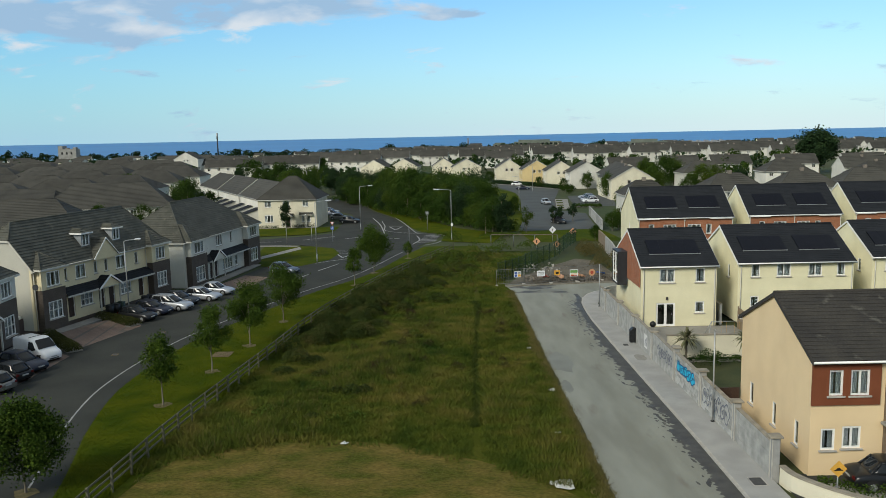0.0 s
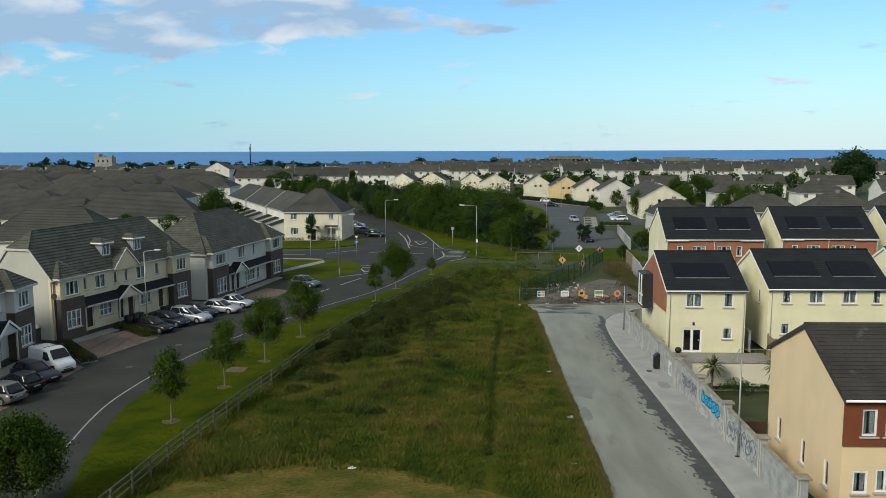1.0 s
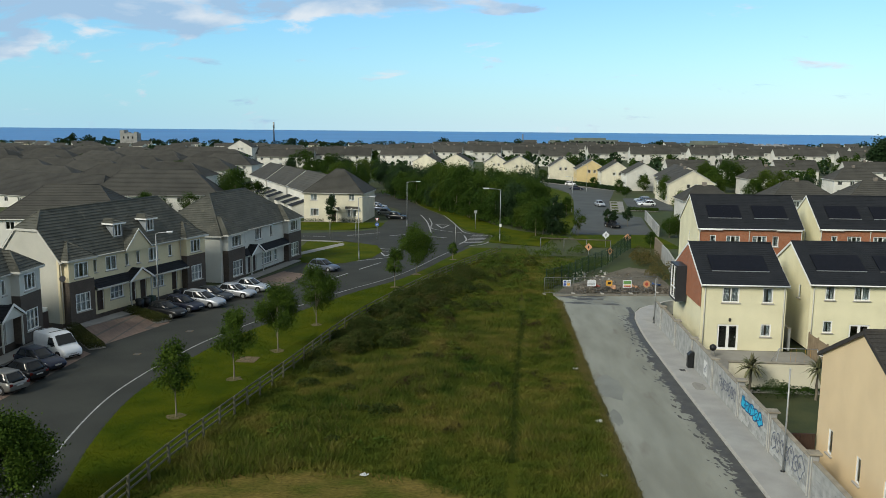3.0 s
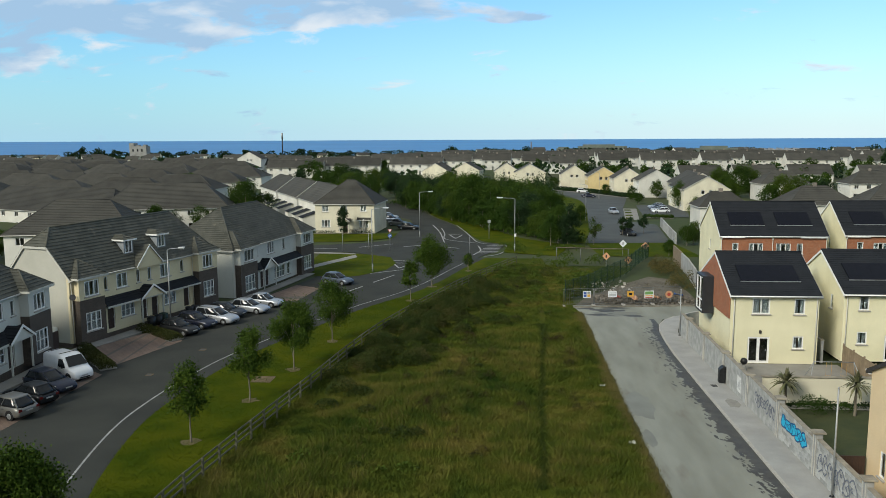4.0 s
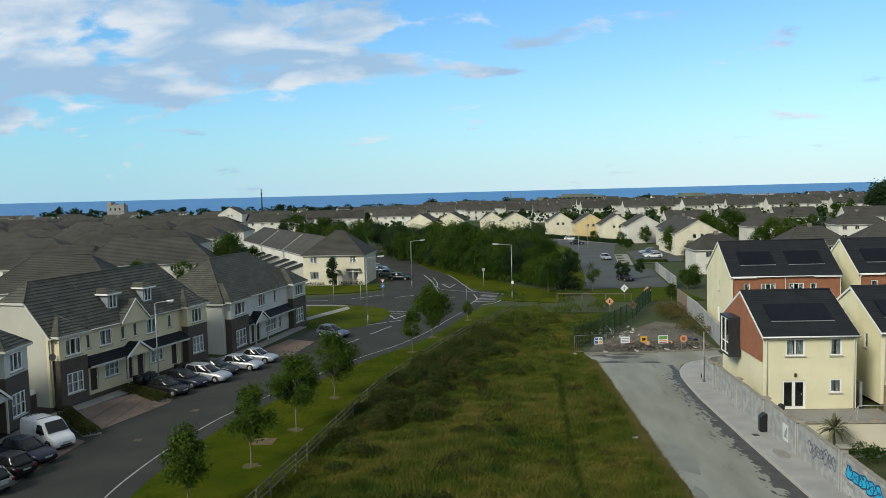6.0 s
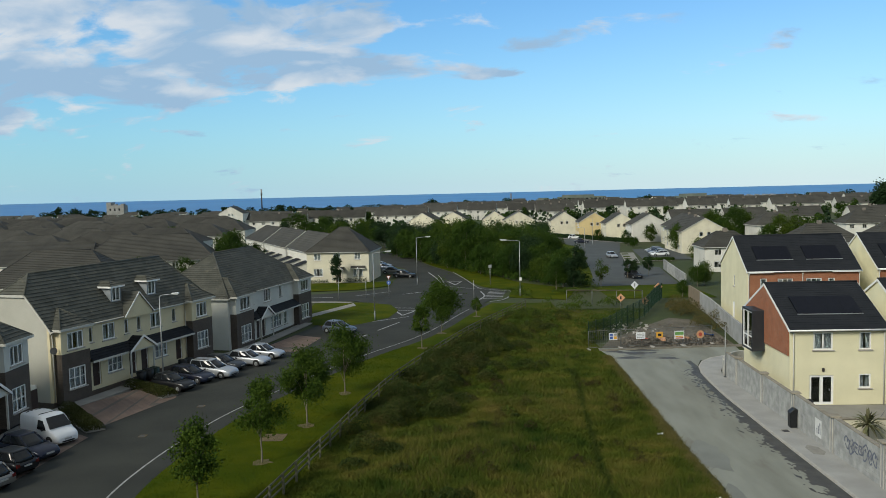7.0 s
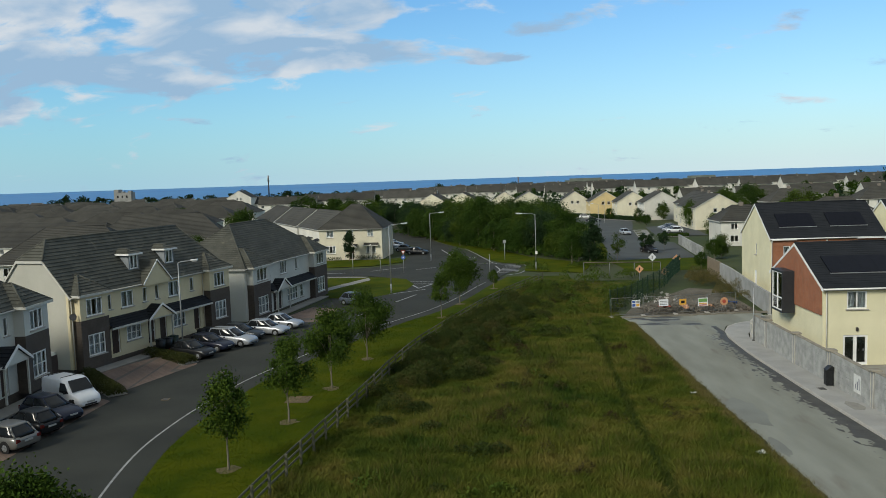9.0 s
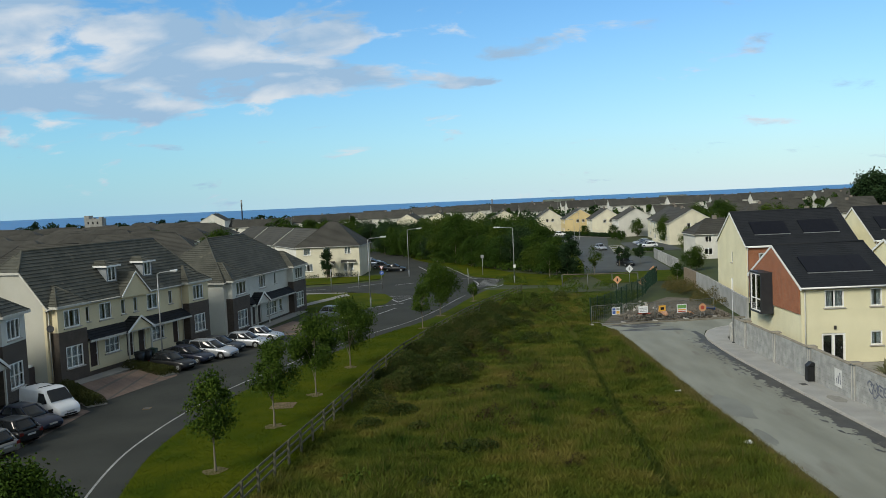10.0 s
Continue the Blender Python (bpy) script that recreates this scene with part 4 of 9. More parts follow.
# ---- new houses beside the block wall ----


def solar(H, x, w, y0, eave, rise, half, t0=0.30, t1=0.66):
    """A flat black panel field just over the front slope, with a pale flashing below."""
    f = lambda t: (-0.3 + (half + 0.3) * t, eave - 0.3 * rise / half + (rise + 0.3 * rise / half) * t)
    (ya, za), (yb, zb) = f(t0), f(t1)
    n = Vector((0, -(zb - za), (yb - ya))).normalized()
    o = Vector((0, 0, 0.12))
    bm = bmesh.new()
    p = [Vector((x, ya, za)), Vector((x + w, ya, za)), Vector((x + w, yb, zb)), Vector((x, yb, zb))]
    prism(bm, [q + o for q in p], n * 0.09)
    s = part("solar_panel", bm, SOLAR, H, "black solar panel")
    for k in (1, 2, 3):
        bm = bmesh.new()
        a, b = p[0].lerp(p[1], k / 4) + o + n * 0.085, p[3].lerp(p[2], k / 4) + o + n * 0.085
        prism(bm, [a - Vector((0.012, 0, 0)), a + Vector((0.012, 0, 0)), b + Vector((0.012, 0, 0)), b - Vector((0.012, 0, 0))], n * 0.012)
        part("panel_joint", bm, SOLAR, s)
    bm = bmesh.new()
    (yc, zc) = f(t0 - 0.014)
    prism(bm, [Vector((x - 0.05, yc, zc)) + o, Vector((x + w + 0.05, yc, zc)) + o, Vector((x + w + 0.05, ya, za)) + o, Vector((x - 0.05, ya, za)) + o], n * 0.05)
    part("flashing", bm, ALU, s, "pale metal flashing")


def new_house(x, y, z, L, D, eave, rise, wins, doors, label, panels, gbrick=None, lw=()):
    H = house_block(pose(x, y, z), L, D, eave, rise, label, CREAM, TILE_D, "gg", W4(wins) + W4(doors), lw and W4(lw) or [], [], over=0.32, name="house", group="new cream houses", gutter=UPVC, barge=UPVC, step=0.3)
    for xx, zz, w, h, l in wins:
        window(H, xx, zz, w, h, 0, l)
    for xx, zz, w, h in doors:
        door(H, xx, zz, w, h, 0.06, DOOR_D, glazed=True)
    for xx, zz, w, h in lw:
        window(H, 0, zz, w, h, 0, 1, 0, -90).matrix_basis = pose(0, xx + w, zz, 0, 0, -90) @ pose(0, 0.03, 0)
    for px, pw in panels:
        solar(H, px, pw, 0, eave, rise, D / 2)
    for xx in (0.25, L - 0.2):
        downpipe(H, xx, -0.08, 0, eave - 0.2)
    return H


R1 = new_house(17.0, 73.75, -0.85, 6.95, 10.4, 5.75, 2.65, [(1.7, 4.12, 1.4, 1.3, 2), (5.0, 4.12, 0.85, 1.3, 1), (5.0, 1.25, 0.85, 1.05, 1)], [(1.45, 0.02, 1.75, 2.2)], "new cream house with black slate roof, brick gable and box window", [(1.1, 4.7)])
PAIR_W = [(1.23, 4.3, 0.8, 1.25, 1), (3.6, 4.3, 1.3, 1.25, 2), (6.55, 4.3, 1.25, 1.25, 2), (9.2, 4.3, 0.75, 1.25, 1), (1.2, 1.45, 0.8, 1.05, 1), (9.2, 1.45, 0.75, 1.05, 1)]
PAIR_D = [(3.4, 0.02, 1.7, 2.2), (6.4, 0.02, 1.7, 2.2)]
R2 = new_house(26.35, 75.0, -0.9, 10.75, 10.2, 5.75, 2.75, PAIR_W, PAIR_D, "new cream semi-detached pair with black slate roof and solar panels", [(0.9, 4.1), (6.2, 3.7)], lw=[(2.2, 3.95, 0.55, 1.2)])
R3 = new_house(40.0, 77.2, -0.95, 10.75, 10.2, 5.75, 2.75, PAIR_W, PAIR_D, "new cream semi-detached pair with black slate roof and solar panels", [(0.9, 4.1), (6.2, 3.7)], lw=[(2.2, 3.95, 0.55, 1.2)])


def brick_pair(x, y, z, L):
    """A pair with red brick upper front under a slate roof."""
    k = L / 13.4
    wins = [(1.5 * k, 4.35, 0.75, 1.35, 1), (3.6 * k, 4.35, 1.7, 1.3, 3), (7.0 * k, 4.35, 1.75, 1.3, 3), (9.6 * k, 4.35, 0.75, 1.3, 1), (3.4 * k, 1.0, 1.9, 1.4, 3), (7.0 * k, 1.0, 1.9, 1.4, 3)]
    H = house_block(pose(x, y, z), L, 10.3, 6.65, 3.58, "new red brick fronted pair with cream gable and black roof", CREAM, TILE_D, "gg", W4(wins), [(4.6, 4.3, 5.1, 5.6), (4.6, 0.4, 5.5, 2.4)], [], over=0.3, name="house", group="new brick houses", gutter=UPVC, barge=UPVC, step=0.3)
    bm = bmesh.new()
    holed(bm, L - 0.3, 2.9, 6.5, W4(wins), 0.1, -0.1, 0.15)
    part("brick_front", bm, BRICK_R, H, "red brick front")
    for xx, zz, w, h, l in wins:
        window(H, xx, zz, w, h, -0.08, l)
    for xx in (0.12, L * 0.49, L - 0.12):
        downpipe(H, xx, -0.17, 0, 6.2)
    window(H, 0, 4.3, 0.5, 1.3, 0, 1, 0, -90).matrix_basis = pose(0, 5.1, 4.3, 0, 0, -90) @ pose(0, 0.03, 0)
    door(H, 0, 0.4, 0.9, 2.0, 0, UPVC, turn=-90).matrix_basis = pose(0, 5.5, 0.4, 0, 0, -90) @ pose(0, 0.05, 0)
    for px in (1.6 * k, 7.6 * k):
        solar(H, px, 4.3 * k, 0, 6.65, 3.58, 5.15)
    for a, b in ((0.1, 3.0 * k), (L - 3.4 * k, L - 0.1)):
        bm = bmesh.new()
        box(bm, a, -0.42, 6.34, b, 0.0, 6.46)
        part("eave_box", bm, UPVC, H)
    return H


brick_pair(24.8, 107.7, -1.1, 12.6)
brick_pair(40.1, 109.2, -1.15, 12.4)
brick_pair(55.3, 111.0, -1.2, 12.5)

# brick gable and dark box window of the corner house
bm = bmesh.new()
prism(bm, [(16.96, 73.8, 2.85), (16.96, 84.1, 2.85), (16.96, 84.1, 4.86), (16.96, 78.95, 7.48), (16.96, 73.8, 4.86)], (-0.08, 0, 0))
bmesh.ops.translate(bm, vec=(-17.0, -73.75, 0.85), verts=bm.verts)
part("gable_brick", bm, BRICK_R, R1, "red-brown brick gable")
BOXM = mat("dark_grey_cladding", (0.022, 0.024, 0.028), (0.03, 0.032, 0.036), 0.5, 2)
bm = bmesh.new()
bx0, by0, by1, bz0, bz1 = -1.05, 5.1, 7.6, 3.0, 6.3
box(bm, bx0, by0, bz0, -0.1, by1, bz0 + 0.15), box(bm, bx0, by0, bz1 - 0.15, -0.1, by1, bz1), box(bm, bx0, by0, bz0 + 0.15, -0.1, by0 + 0.15, bz1 - 0.15), box(bm, bx0, by1 - 0.15, bz0 + 0.15, -0.1, by1, bz1 - 0.15)
bx = part("box_window", bm, BOXM, R1, "dark grey clad box window")
bm = bmesh.new()
box(bm, bx0 + 0.1, by0 + 0.15, bz0 + 0.15, bx0 + 0.12, by1 - 0.15, bz1 - 0.15)
part("pane", bm, GLASS, bx)
bm = bmesh.new()
for a in (by0 + 0.15, (by0 + by1) / 2 - 0.04, by1 - 0.23):
    box(bm, bx0 + 0.04, a, bz0 + 0.15, bx0 + 0.1, a + 0.08, bz1 - 0.15)
for zc in (bz0 + 0.15, bz0 + 1.1, bz1 - 0.23):
    box(bm, bx0 + 0.035, by0 + 0.15, zc, bx0 + 0.095, by1 - 0.15, zc + 0.08)
part("window_frame", bm, UPVC, bx)

# house beside the near end of the wall
BRICK_T = brick_mat("tan_brick", (0.17, 0.115, 0.068), (0.12, 0.082, 0.05), (0.15, 0.13, 0.10))
RUST_R = mat("rust_render", (0.185, 0.058, 0.026), (0.150, 0.046, 0.020), 0.9, 0.7, bump=0.15, bscale=40, fine=0.1)
wins = [(0.8, 4.2, 0.7, 1.3, 1), (1.85, 4.2, 0.95, 1.3, 2), (0.55, 1.4, 0.7, 1.1, 1), (1.6, 1.48, 0.92, 1.12, 2)]
lw = [(1.28, 1.1, 0.5, 1.3), (4.07, 1.1, 0.5, 1.3), (7.3, 1.2, 0.55, 1.3)]
N = house_block(pose(16.9, 38.9, 0.05), 12.0, 9.3, 6.1, 2.25, "peach rendered house with rust-brown upper front and dark tiled roof", PEACH, TILE_N, "gg", W4(wins), W4(lw), [], over=0.35, name="house", gutter=UPVC, barge=FASCIA_D, step=0.3)
for xx, zz, w, h, l in wins:
    window(N, xx, zz, w, h, -0.06 if zz > 3 else 0, l)
for xx, zz, w, h in lw:
    window(N, 0, zz, w, h, 0, 1, 0, -90).matrix_basis = pose(0, xx + w, zz, 0, 0, -90) @ pose(0, 0.03, 0)
bm = bmesh.new()
holed(bm, 3.35, 3.72, 6.0, W4(wins), 0.1, -0.1, -0.02)
part("upper_panel", bm, RUST_R, N, "rust-brown rendered upper front")
bm = bmesh.new()
box(bm, 3.6, -0.12, 0, 11.9, -0.004, 6.0)
part("brick_return", bm, BRICK_T, N, "tan brick front beside the door")
bm = bmesh.new()
box(bm, 3.38, -0.9, 2.75, 6.2, -0.12, 2.88)
part("canopy", bevel(bm, 0.03), GALV, N, "flat grey canopy")
door(N, 3.75, 0.02, 1.0, 2.15, -0.24, DOOR_D)
# lamp over the garden doors of the corner house
bm = bmesh.new()
box(bm, 2.32, -0.12, 2.5, 2.5, 0.0, 2.78)
part("wall_lamp", bevel(bm, 0.03), FASCIA_D, R1, "small black wall lamp")
# ---- boundary wall along the new road ----
rng = random.Random(7)
BLOCK = mat("concrete_block", (0.37, 0.372, 0.355), (0.25, 0.255, 0.245), 0.95, 1.5, bump=0.5, bscale=40, fine=0.14, rand=0.24)
MORT = mat("mortar", (0.30, 0.30, 0.29), (0.24, 0.24, 0.235), 0.95, 3, bump=0.3, fine=0.1, space="World")
CAPM = mat("concrete_coping", (0.29, 0.26, 0.205), (0.20, 0.18, 0.145), 0.95, 2, bump=0.3, fine=0.15, space="World")
PIERW = mat("pier_render", (0.50, 0.48, 0.42), (0.36, 0.345, 0.31), 0.95, 2, bump=0.3, fine=0.15, space="World")


def wall_top(y):
    return float(np.interp(y, (38, 44, 50, 56, 61.5, 67.5, 73.5, 83), (2.0, 2.0, 1.95, 1.86, 1.72, 1.58, 1.5, 1.3)))


wall = thing("boundary_wall", pose(0, 0, 0), "grey concrete block wall with piers beside the footpath", "wall", kind="structure")
PIERS = [38.5, 43.7, 49.6, 55.4, 61.5, 67.5, 73.5, 79.5]
bay_ys = list(zip(PIERS, PIERS[1:] + [82.6]))
for a, b in bay_ys:
    top = (wall_top(a) + wall_top(b)) / 2
    base = g(a) - (2.2 if 48 < a < 68 else 0.2)
    bm = bmesh.new()
    box(bm, 14.965, a, base, 15.12, b, top)
    part("wall_core", bm, MORT, wall)
    bm = bmesh.new()
    box(bm, 14.92, a + 0.2, top, 15.19, b - 0.2, top + 0.07)
    part("coping", bevel(bm, 0.015), CAPM, wall)
for k, y in enumerate(PIERS):
    tall = 0.34 if k < 4 else 0.1
    top = wall_top(y) + tall
    bm = bmesh.new()
    box(bm, 14.88, y - 0.19, g(y) - 0.1, 15.24, y + 0.19, top)
    pier = part("pier", bevel(bm, 0.02), MORT, wall, "grey pier with pale edges")
    for s_ in (-0.15, 0.15):
        bm = bmesh.new()
        box(bm, 14.865, y + s_ - 0.05, g(y), 14.882, y + s_ + 0.05, top - 0.02)
        part("pale_strip", bm, PIERW, pier, "pale mortar strip")
    bm = bmesh.new()
    box(bm, 14.72, y - 0.3, top, 15.36, y + 0.3, top + 0.11)
    part("pier_cap", bevel(bm, 0.02), CAPM, pier)
bm = bmesh.new()
box(bm, 0, 0.006, 0.006, 0.03, 0.434, 0.209)
bevel(bm, 0.006)
bl = bpy.data.meshes.new("block")
bm.to_mesh(bl), bm.free()
bl.materials.append(BLOCK)
rest, made = bmesh.new(), 0
spots = []
for a, b in bay_ys:
    top = (wall_top(a) + wall_top(b)) / 2
    z, row = top - 0.215, 0
    while z > g(a) - 0.15:
        y = a + 0.21 - (0.22 if row % 2 else 0)
        while y < b - 0.25:
            spots.append((y, z))
            y += 0.44
        z, row = z - 0.215, row + 1
for y, z in spots:
    if 43.7 < y < 55.2 and made < 300:
        share("block", bl, wall, pose(14.94 - rng.random() * 0.006, y, z))
        made += 1
    else:
        x = 14.94 - rng.random() * 0.006
        box(rest, x, y + 0.006, z + 0.006, x + 0.03, y + 0.434, z + 0.209)
tagged(part("block_rest", rest, mat("concrete_block_far", (0.37, 0.372, 0.355), (0.25, 0.255, 0.245), 0.95, 1.6, bump=0.5, bscale=30, fine=0.16, space="World"), wall), kind="stuff")
# curved end of the wall
arc = curve_pts([(15.04, 82.6), (15.1, 83.8), (15.5, 85.2), (16.4, 86.7), (17.8, 87.8), (19.8, 88.3)], 16)
inn = offset_line(arc, 0.2)
bm = bmesh.new()
for (a, b), (c, d) in zip(zip(arc, arc[1:]), zip(inn, inn[1:])):
    z0, z1 = g(84) - 0.1, 0.42
    prism(bm, [(*a, z0), (*b, z0), (*d, z0), (*c, z0)], (0, 0, z1 - z0))
bmesh.ops.remove_doubles(bm, verts=bm.verts, dist=0.002)
part("curved_end", bm, PIERW, wall)

# paint marks on the wall
PB = mat("blue_spray_paint", (0.02, 0.42, 0.62), (0.03, 0.34, 0.55), 0.7, 3)
PG = mat("grey_spray_paint", (0.10, 0.11, 0.14), (0.14, 0.15, 0.19), 0.8, 3)
PW = mat("white_wash", (0.62, 0.62, 0.60), (0.50, 0.50, 0.48), 0.9, 2)


PK = mat("dark_blue_spray_paint", (0.01, 0.06, 0.16), (0.02, 0.10, 0.22), 0.7, 3)


def blob(r, yc, zc, ry, rz, n=16):
    k1, k2 = r.uniform(0, 6), r.uniform(0, 6)
    return [(yc + ry * math.cos(a) * (1 + 0.26 * math.sin(3 * a + k1)), zc + rz * math.sin(a) * (1 + 0.22 * math.sin(2 * a + k2))) for a in (2 * math.pi * j / n for j in range(n))]


def sprayed(y0, y1, z0, z1, n, fill, line, w, seed, dz):
    """Looping sprayed shapes: a filled round form, a line about it and a stroke through it."""
    r = random.Random(seed)
    for k in range(n):
        yc = y0 + (y1 - y0) * (k + 0.5) / n
        zc = (z0 + z1) / 2 + dz * (yc - y0) + r.uniform(-0.06, 0.06)
        ry, rz = (y1 - y0) / n * r.uniform(0.48, 0.8), (z1 - z0) / 2 * r.uniform(0.72, 1.1)
        o = blob(r, yc, zc, ry, rz)
        if fill:
            bm = bmesh.new()
            poly(bm, [(14.9335 - 0.0002 * k, y, z) for y, z in reversed(o)])
            part("paint_mark", bm, fill, wall)
        bm = bmesh.new()
        if k % 2:
            inner = [(yc - ry * 0.5 + 0.125 * ry * min(j, 15 - j) * r.uniform(0.8, 1.1), zc - rz * 0.6 + rz * 0.08 * j) for j in range(16)]
        else:
            inner = blob(r, yc + r.uniform(-0.1, 0.1), zc + rz * r.uniform(0.1, 0.45), ry * 0.3, rz * 0.22)
        for rings in (o, inner):
            cy, cz = sum(p[0] for p in rings) / 16, sum(p[1] for p in rings) / 16
            gap = r.randrange(16) if not fill else -1
            for j in range(16):
                if j == gap:
                    continue
                a, b = rings[j], rings[(j + 1) % 16]
                q = [(p[0] + (cy - p[0]) * s_ / max(math.hypot(cy - p[0], cz - p[1]), 0.05), p[1] + (cz - p[1]) * s_ / max(math.hypot(cy - p[0], cz - p[1]), 0.05)) for p in (a, b) for s_ in (w,)]
                poly(bm, [(14.9285 - 0.0002 * k, a[0], a[1]), (14.9285 - 0.0002 * k, q[0][0], q[0][1]), (14.9285 - 0.0002 * k, q[1][0], q[1][1]), (14.9285 - 0.0002 * k, b[0], b[1])])
        part("paint_line", bm, line, wall)


sprayed(50.9, 54.8, 0.78, 1.75, 5, PB, PK, 0.09, 3, -0.03)
sprayed(56.0, 59.8, 0.55, 1.5, 7, None, PG, 0.10, 4, -0.05)
sprayed(44.6, 49.2, 0.6, 1.65, 7, None, PG, 0.08, 5, -0.03)
bm = bmesh.new()
prism(bm, [(14.930, 63.0, 0.0), (14.930, 63.95, 0.0), (14.930, 63.95, 1.1), (14.930, 63.0, 1.1)], (0.004, 0, 0))
part("paint_patch", bm, PW, wall)
for k in range(3):
    bm = bmesh.new()
    prism(bm, [(14.926, 63.15 + 0.22 * k, 0.2), (14.926, 63.23 + 0.22 * k, 0.2), (14.926, 63.3 + 0.22 * k, 0.9 - 0.2 * k), (14.926, 63.2 + 0.22 * k, 0.9 - 0.2 * k)], (0.003, 0, 0))
    part("paint_mark", bm, PG, wall)

# litter bin fixed to the wall
BLACKP = mat("black_plastic", (0.012, 0.013, 0.014), (0.018, 0.019, 0.02), 0.45, 4)
b0 = thing("litter_bin", pose(14.66, 66.9, g(66.9) + 0.13) @ Matrix.Diagonal((0.85, 0.85, 0.9, 1)), "black litter bin standing against the block wall", "bin")
bm = bmesh.new()
box(bm, -0.26, -0.28, 0.06, 0.26, 0.28, 1.15)
part("bin_body", bevel(bm, 0.04, 2), BLACKP, b0)
bm = bmesh.new()
prism(bm, [(-0.3, -0.3, 1.15), (0.28, -0.3, 1.15), (0.28, -0.3, 1.42), (0.05, -0.3, 1.45)], (0, 0.6, 0))
part("bin_hood", bevel(bm, 0.02), BLACKP, b0)
bm = bmesh.new()
box(bm, -0.2, -0.2, 0, 0.2, 0.2, 0.06)
part("bin_base", bm, GALV, b0)


def cover(x, y, w, l, lift, label, rim=SILL):
    c = thing("manhole_cover", pose(x, y, g(y) + lift), label, "manhole cover")
    bm = bmesh.new()
    box(bm, -w / 2, -l / 2, 0, w / 2, l / 2, 0.015)
    part("plate", bm, rim if w > 1.2 else mat("cast_iron", (0.05, 0.05, 0.05), (0.07, 0.068, 0.065), 0.7, 5), c)
    bm = bmesh.new()
    for s in (-1, 1):
        box(bm, s * w / 2 - 0.04 * (s > 0), -l / 2 - 0.04, 0, s * w / 2 + 0.04 * (s < 0) + 0.04 * (s > 0), l / 2 + 0.04, 0.02)
        box(bm, -w / 2 + 0.04, s * l / 2 - 0.0, 0, w / 2 - 0.04, s * l / 2 + 0.04 * s, 0.02)
    part("surround", bm, rim, c)


cover(13.95, 66.1, 0.5, 0.6, 0.131, "dark iron cover in the footpath")
cover(14.1, 38.1, 0.7, 0.9, 0.131, "dark iron cover in the footpath")
WORN = mat("worn_slab", (0.155, 0.112, 0.062), (0.105, 0.080, 0.045), 0.95, 3, bump=0.4, space="World")
cover(-19.6, 66.0, 1.5, 1.5, 0.035, "worn brown cover sunk in the verge", WORN)
cover(-28.8, 66.7, 0.45, 0.45, 0.024, "small iron gully in the road", WORN)
cover(-27.6, 74.7, 0.5, 0.5, 0.024, "small iron gully in the road", WORN)
bm = bmesh.new()
rr = random.Random(2)
poly(bm, [(13.72 + 0.95 * a, y, g(y) + 0.1345) for a, y in ((0.05, 61.2), (0.6, 61.0), (0.95, 61.6), (0.9, 62.6), (0.4, 63.1), (0.05, 62.5))])
tagged(part("pavement_patch", bm, mat("path_patch", (0.27, 0.26, 0.23), (0.22, 0.21, 0.19), 0.9, 3, space="World")), "patched square of footpath concrete", "patch", kind="structure")

# damp edge of the new road: ragged dark pools along the kerb
bm = bmesh.new()
rr = random.Random(11)
left, right = [], []
y = 26.0
while y < 90:
    w = 0.72 + 0.50 * noise.noise((y * 0.22, 3.1, 0)) + 0.42 * noise.noise((y * 0.8, 1.0, 0)) + 0.30 * noise.noise((y * 2.6, 4.0, 0)) + 0.20 * noise.noise((y * 6.0, 7.0, 0)) + 0.14 * noise.noise((y * 15.0, 9.0, 0))
    w = max(0.10, w * (1.15 if y < 70 else 0.8))
    kx = near_on(kerb_line[:18], y) if y < 87 else 13.9
    left.append((kx - w, y))
    right.append((kx - 0.02, y))
    y += 0.09
rows = [(bm.verts.new((a, y, g(y) + 0.030)), bm.verts.new((b, y, g(y) + 0.030))) for (a, y), (b, _) in zip(left, right)]
for r, s in zip(rows, rows[1:]):
    bm.faces.new((r[0], r[1], s[1], s[0]))
for k in range(330):      # islands of damp further out, drawn out along the road
    y = rr.uniform(38, 86)
    kx = near_on(kerb_line[:18], y) - 0.55 - abs(rr.gauss(0.25, 0.40))
    n, r0 = 11, rr.uniform(0.03, 0.15)
    ell, lean = rr.uniform(1.2, 4.0), rr.uniform(-0.5, 0.2)
    ring = [(r0 * math.cos(t) * rr.uniform(0.5, 1.2), r0 * ell * math.sin(t) * rr.uniform(0.5, 1.2)) for t in (2 * math.pi * j / n for j in range(n))]
    poly(bm, [(kx + a + lean * b, y + b, g(y + b) + 0.0295 + k * 1e-5) for a, b in ring])
tagged(part("damp_edge", bm, DAMP), "ragged dark damp edge of the road along the kerb", "road stain", kind="stuff")
bm = bmesh.new()
for k in range(14):
    x, y = rr.uniform(7.2, 12), rr.uniform(91, 96)
    n, r0 = 10, rr.uniform(0.2, 1.0)
    poly(bm, [(x + 1.6 * r0 * math.cos(t) * rr.uniform(0.5, 1.2), y + 0.7 * r0 * math.sin(t) * rr.uniform(0.5, 1.2), g(y) + 0.031 + k * 1e-4) for t in (2 * math.pi * j / n for j in range(n))])
tagged(part("damp_patches", bm, DAMP), "dark damp patches at the end of the road", "road stain", kind="stuff")

# ---- poles and lamps ----


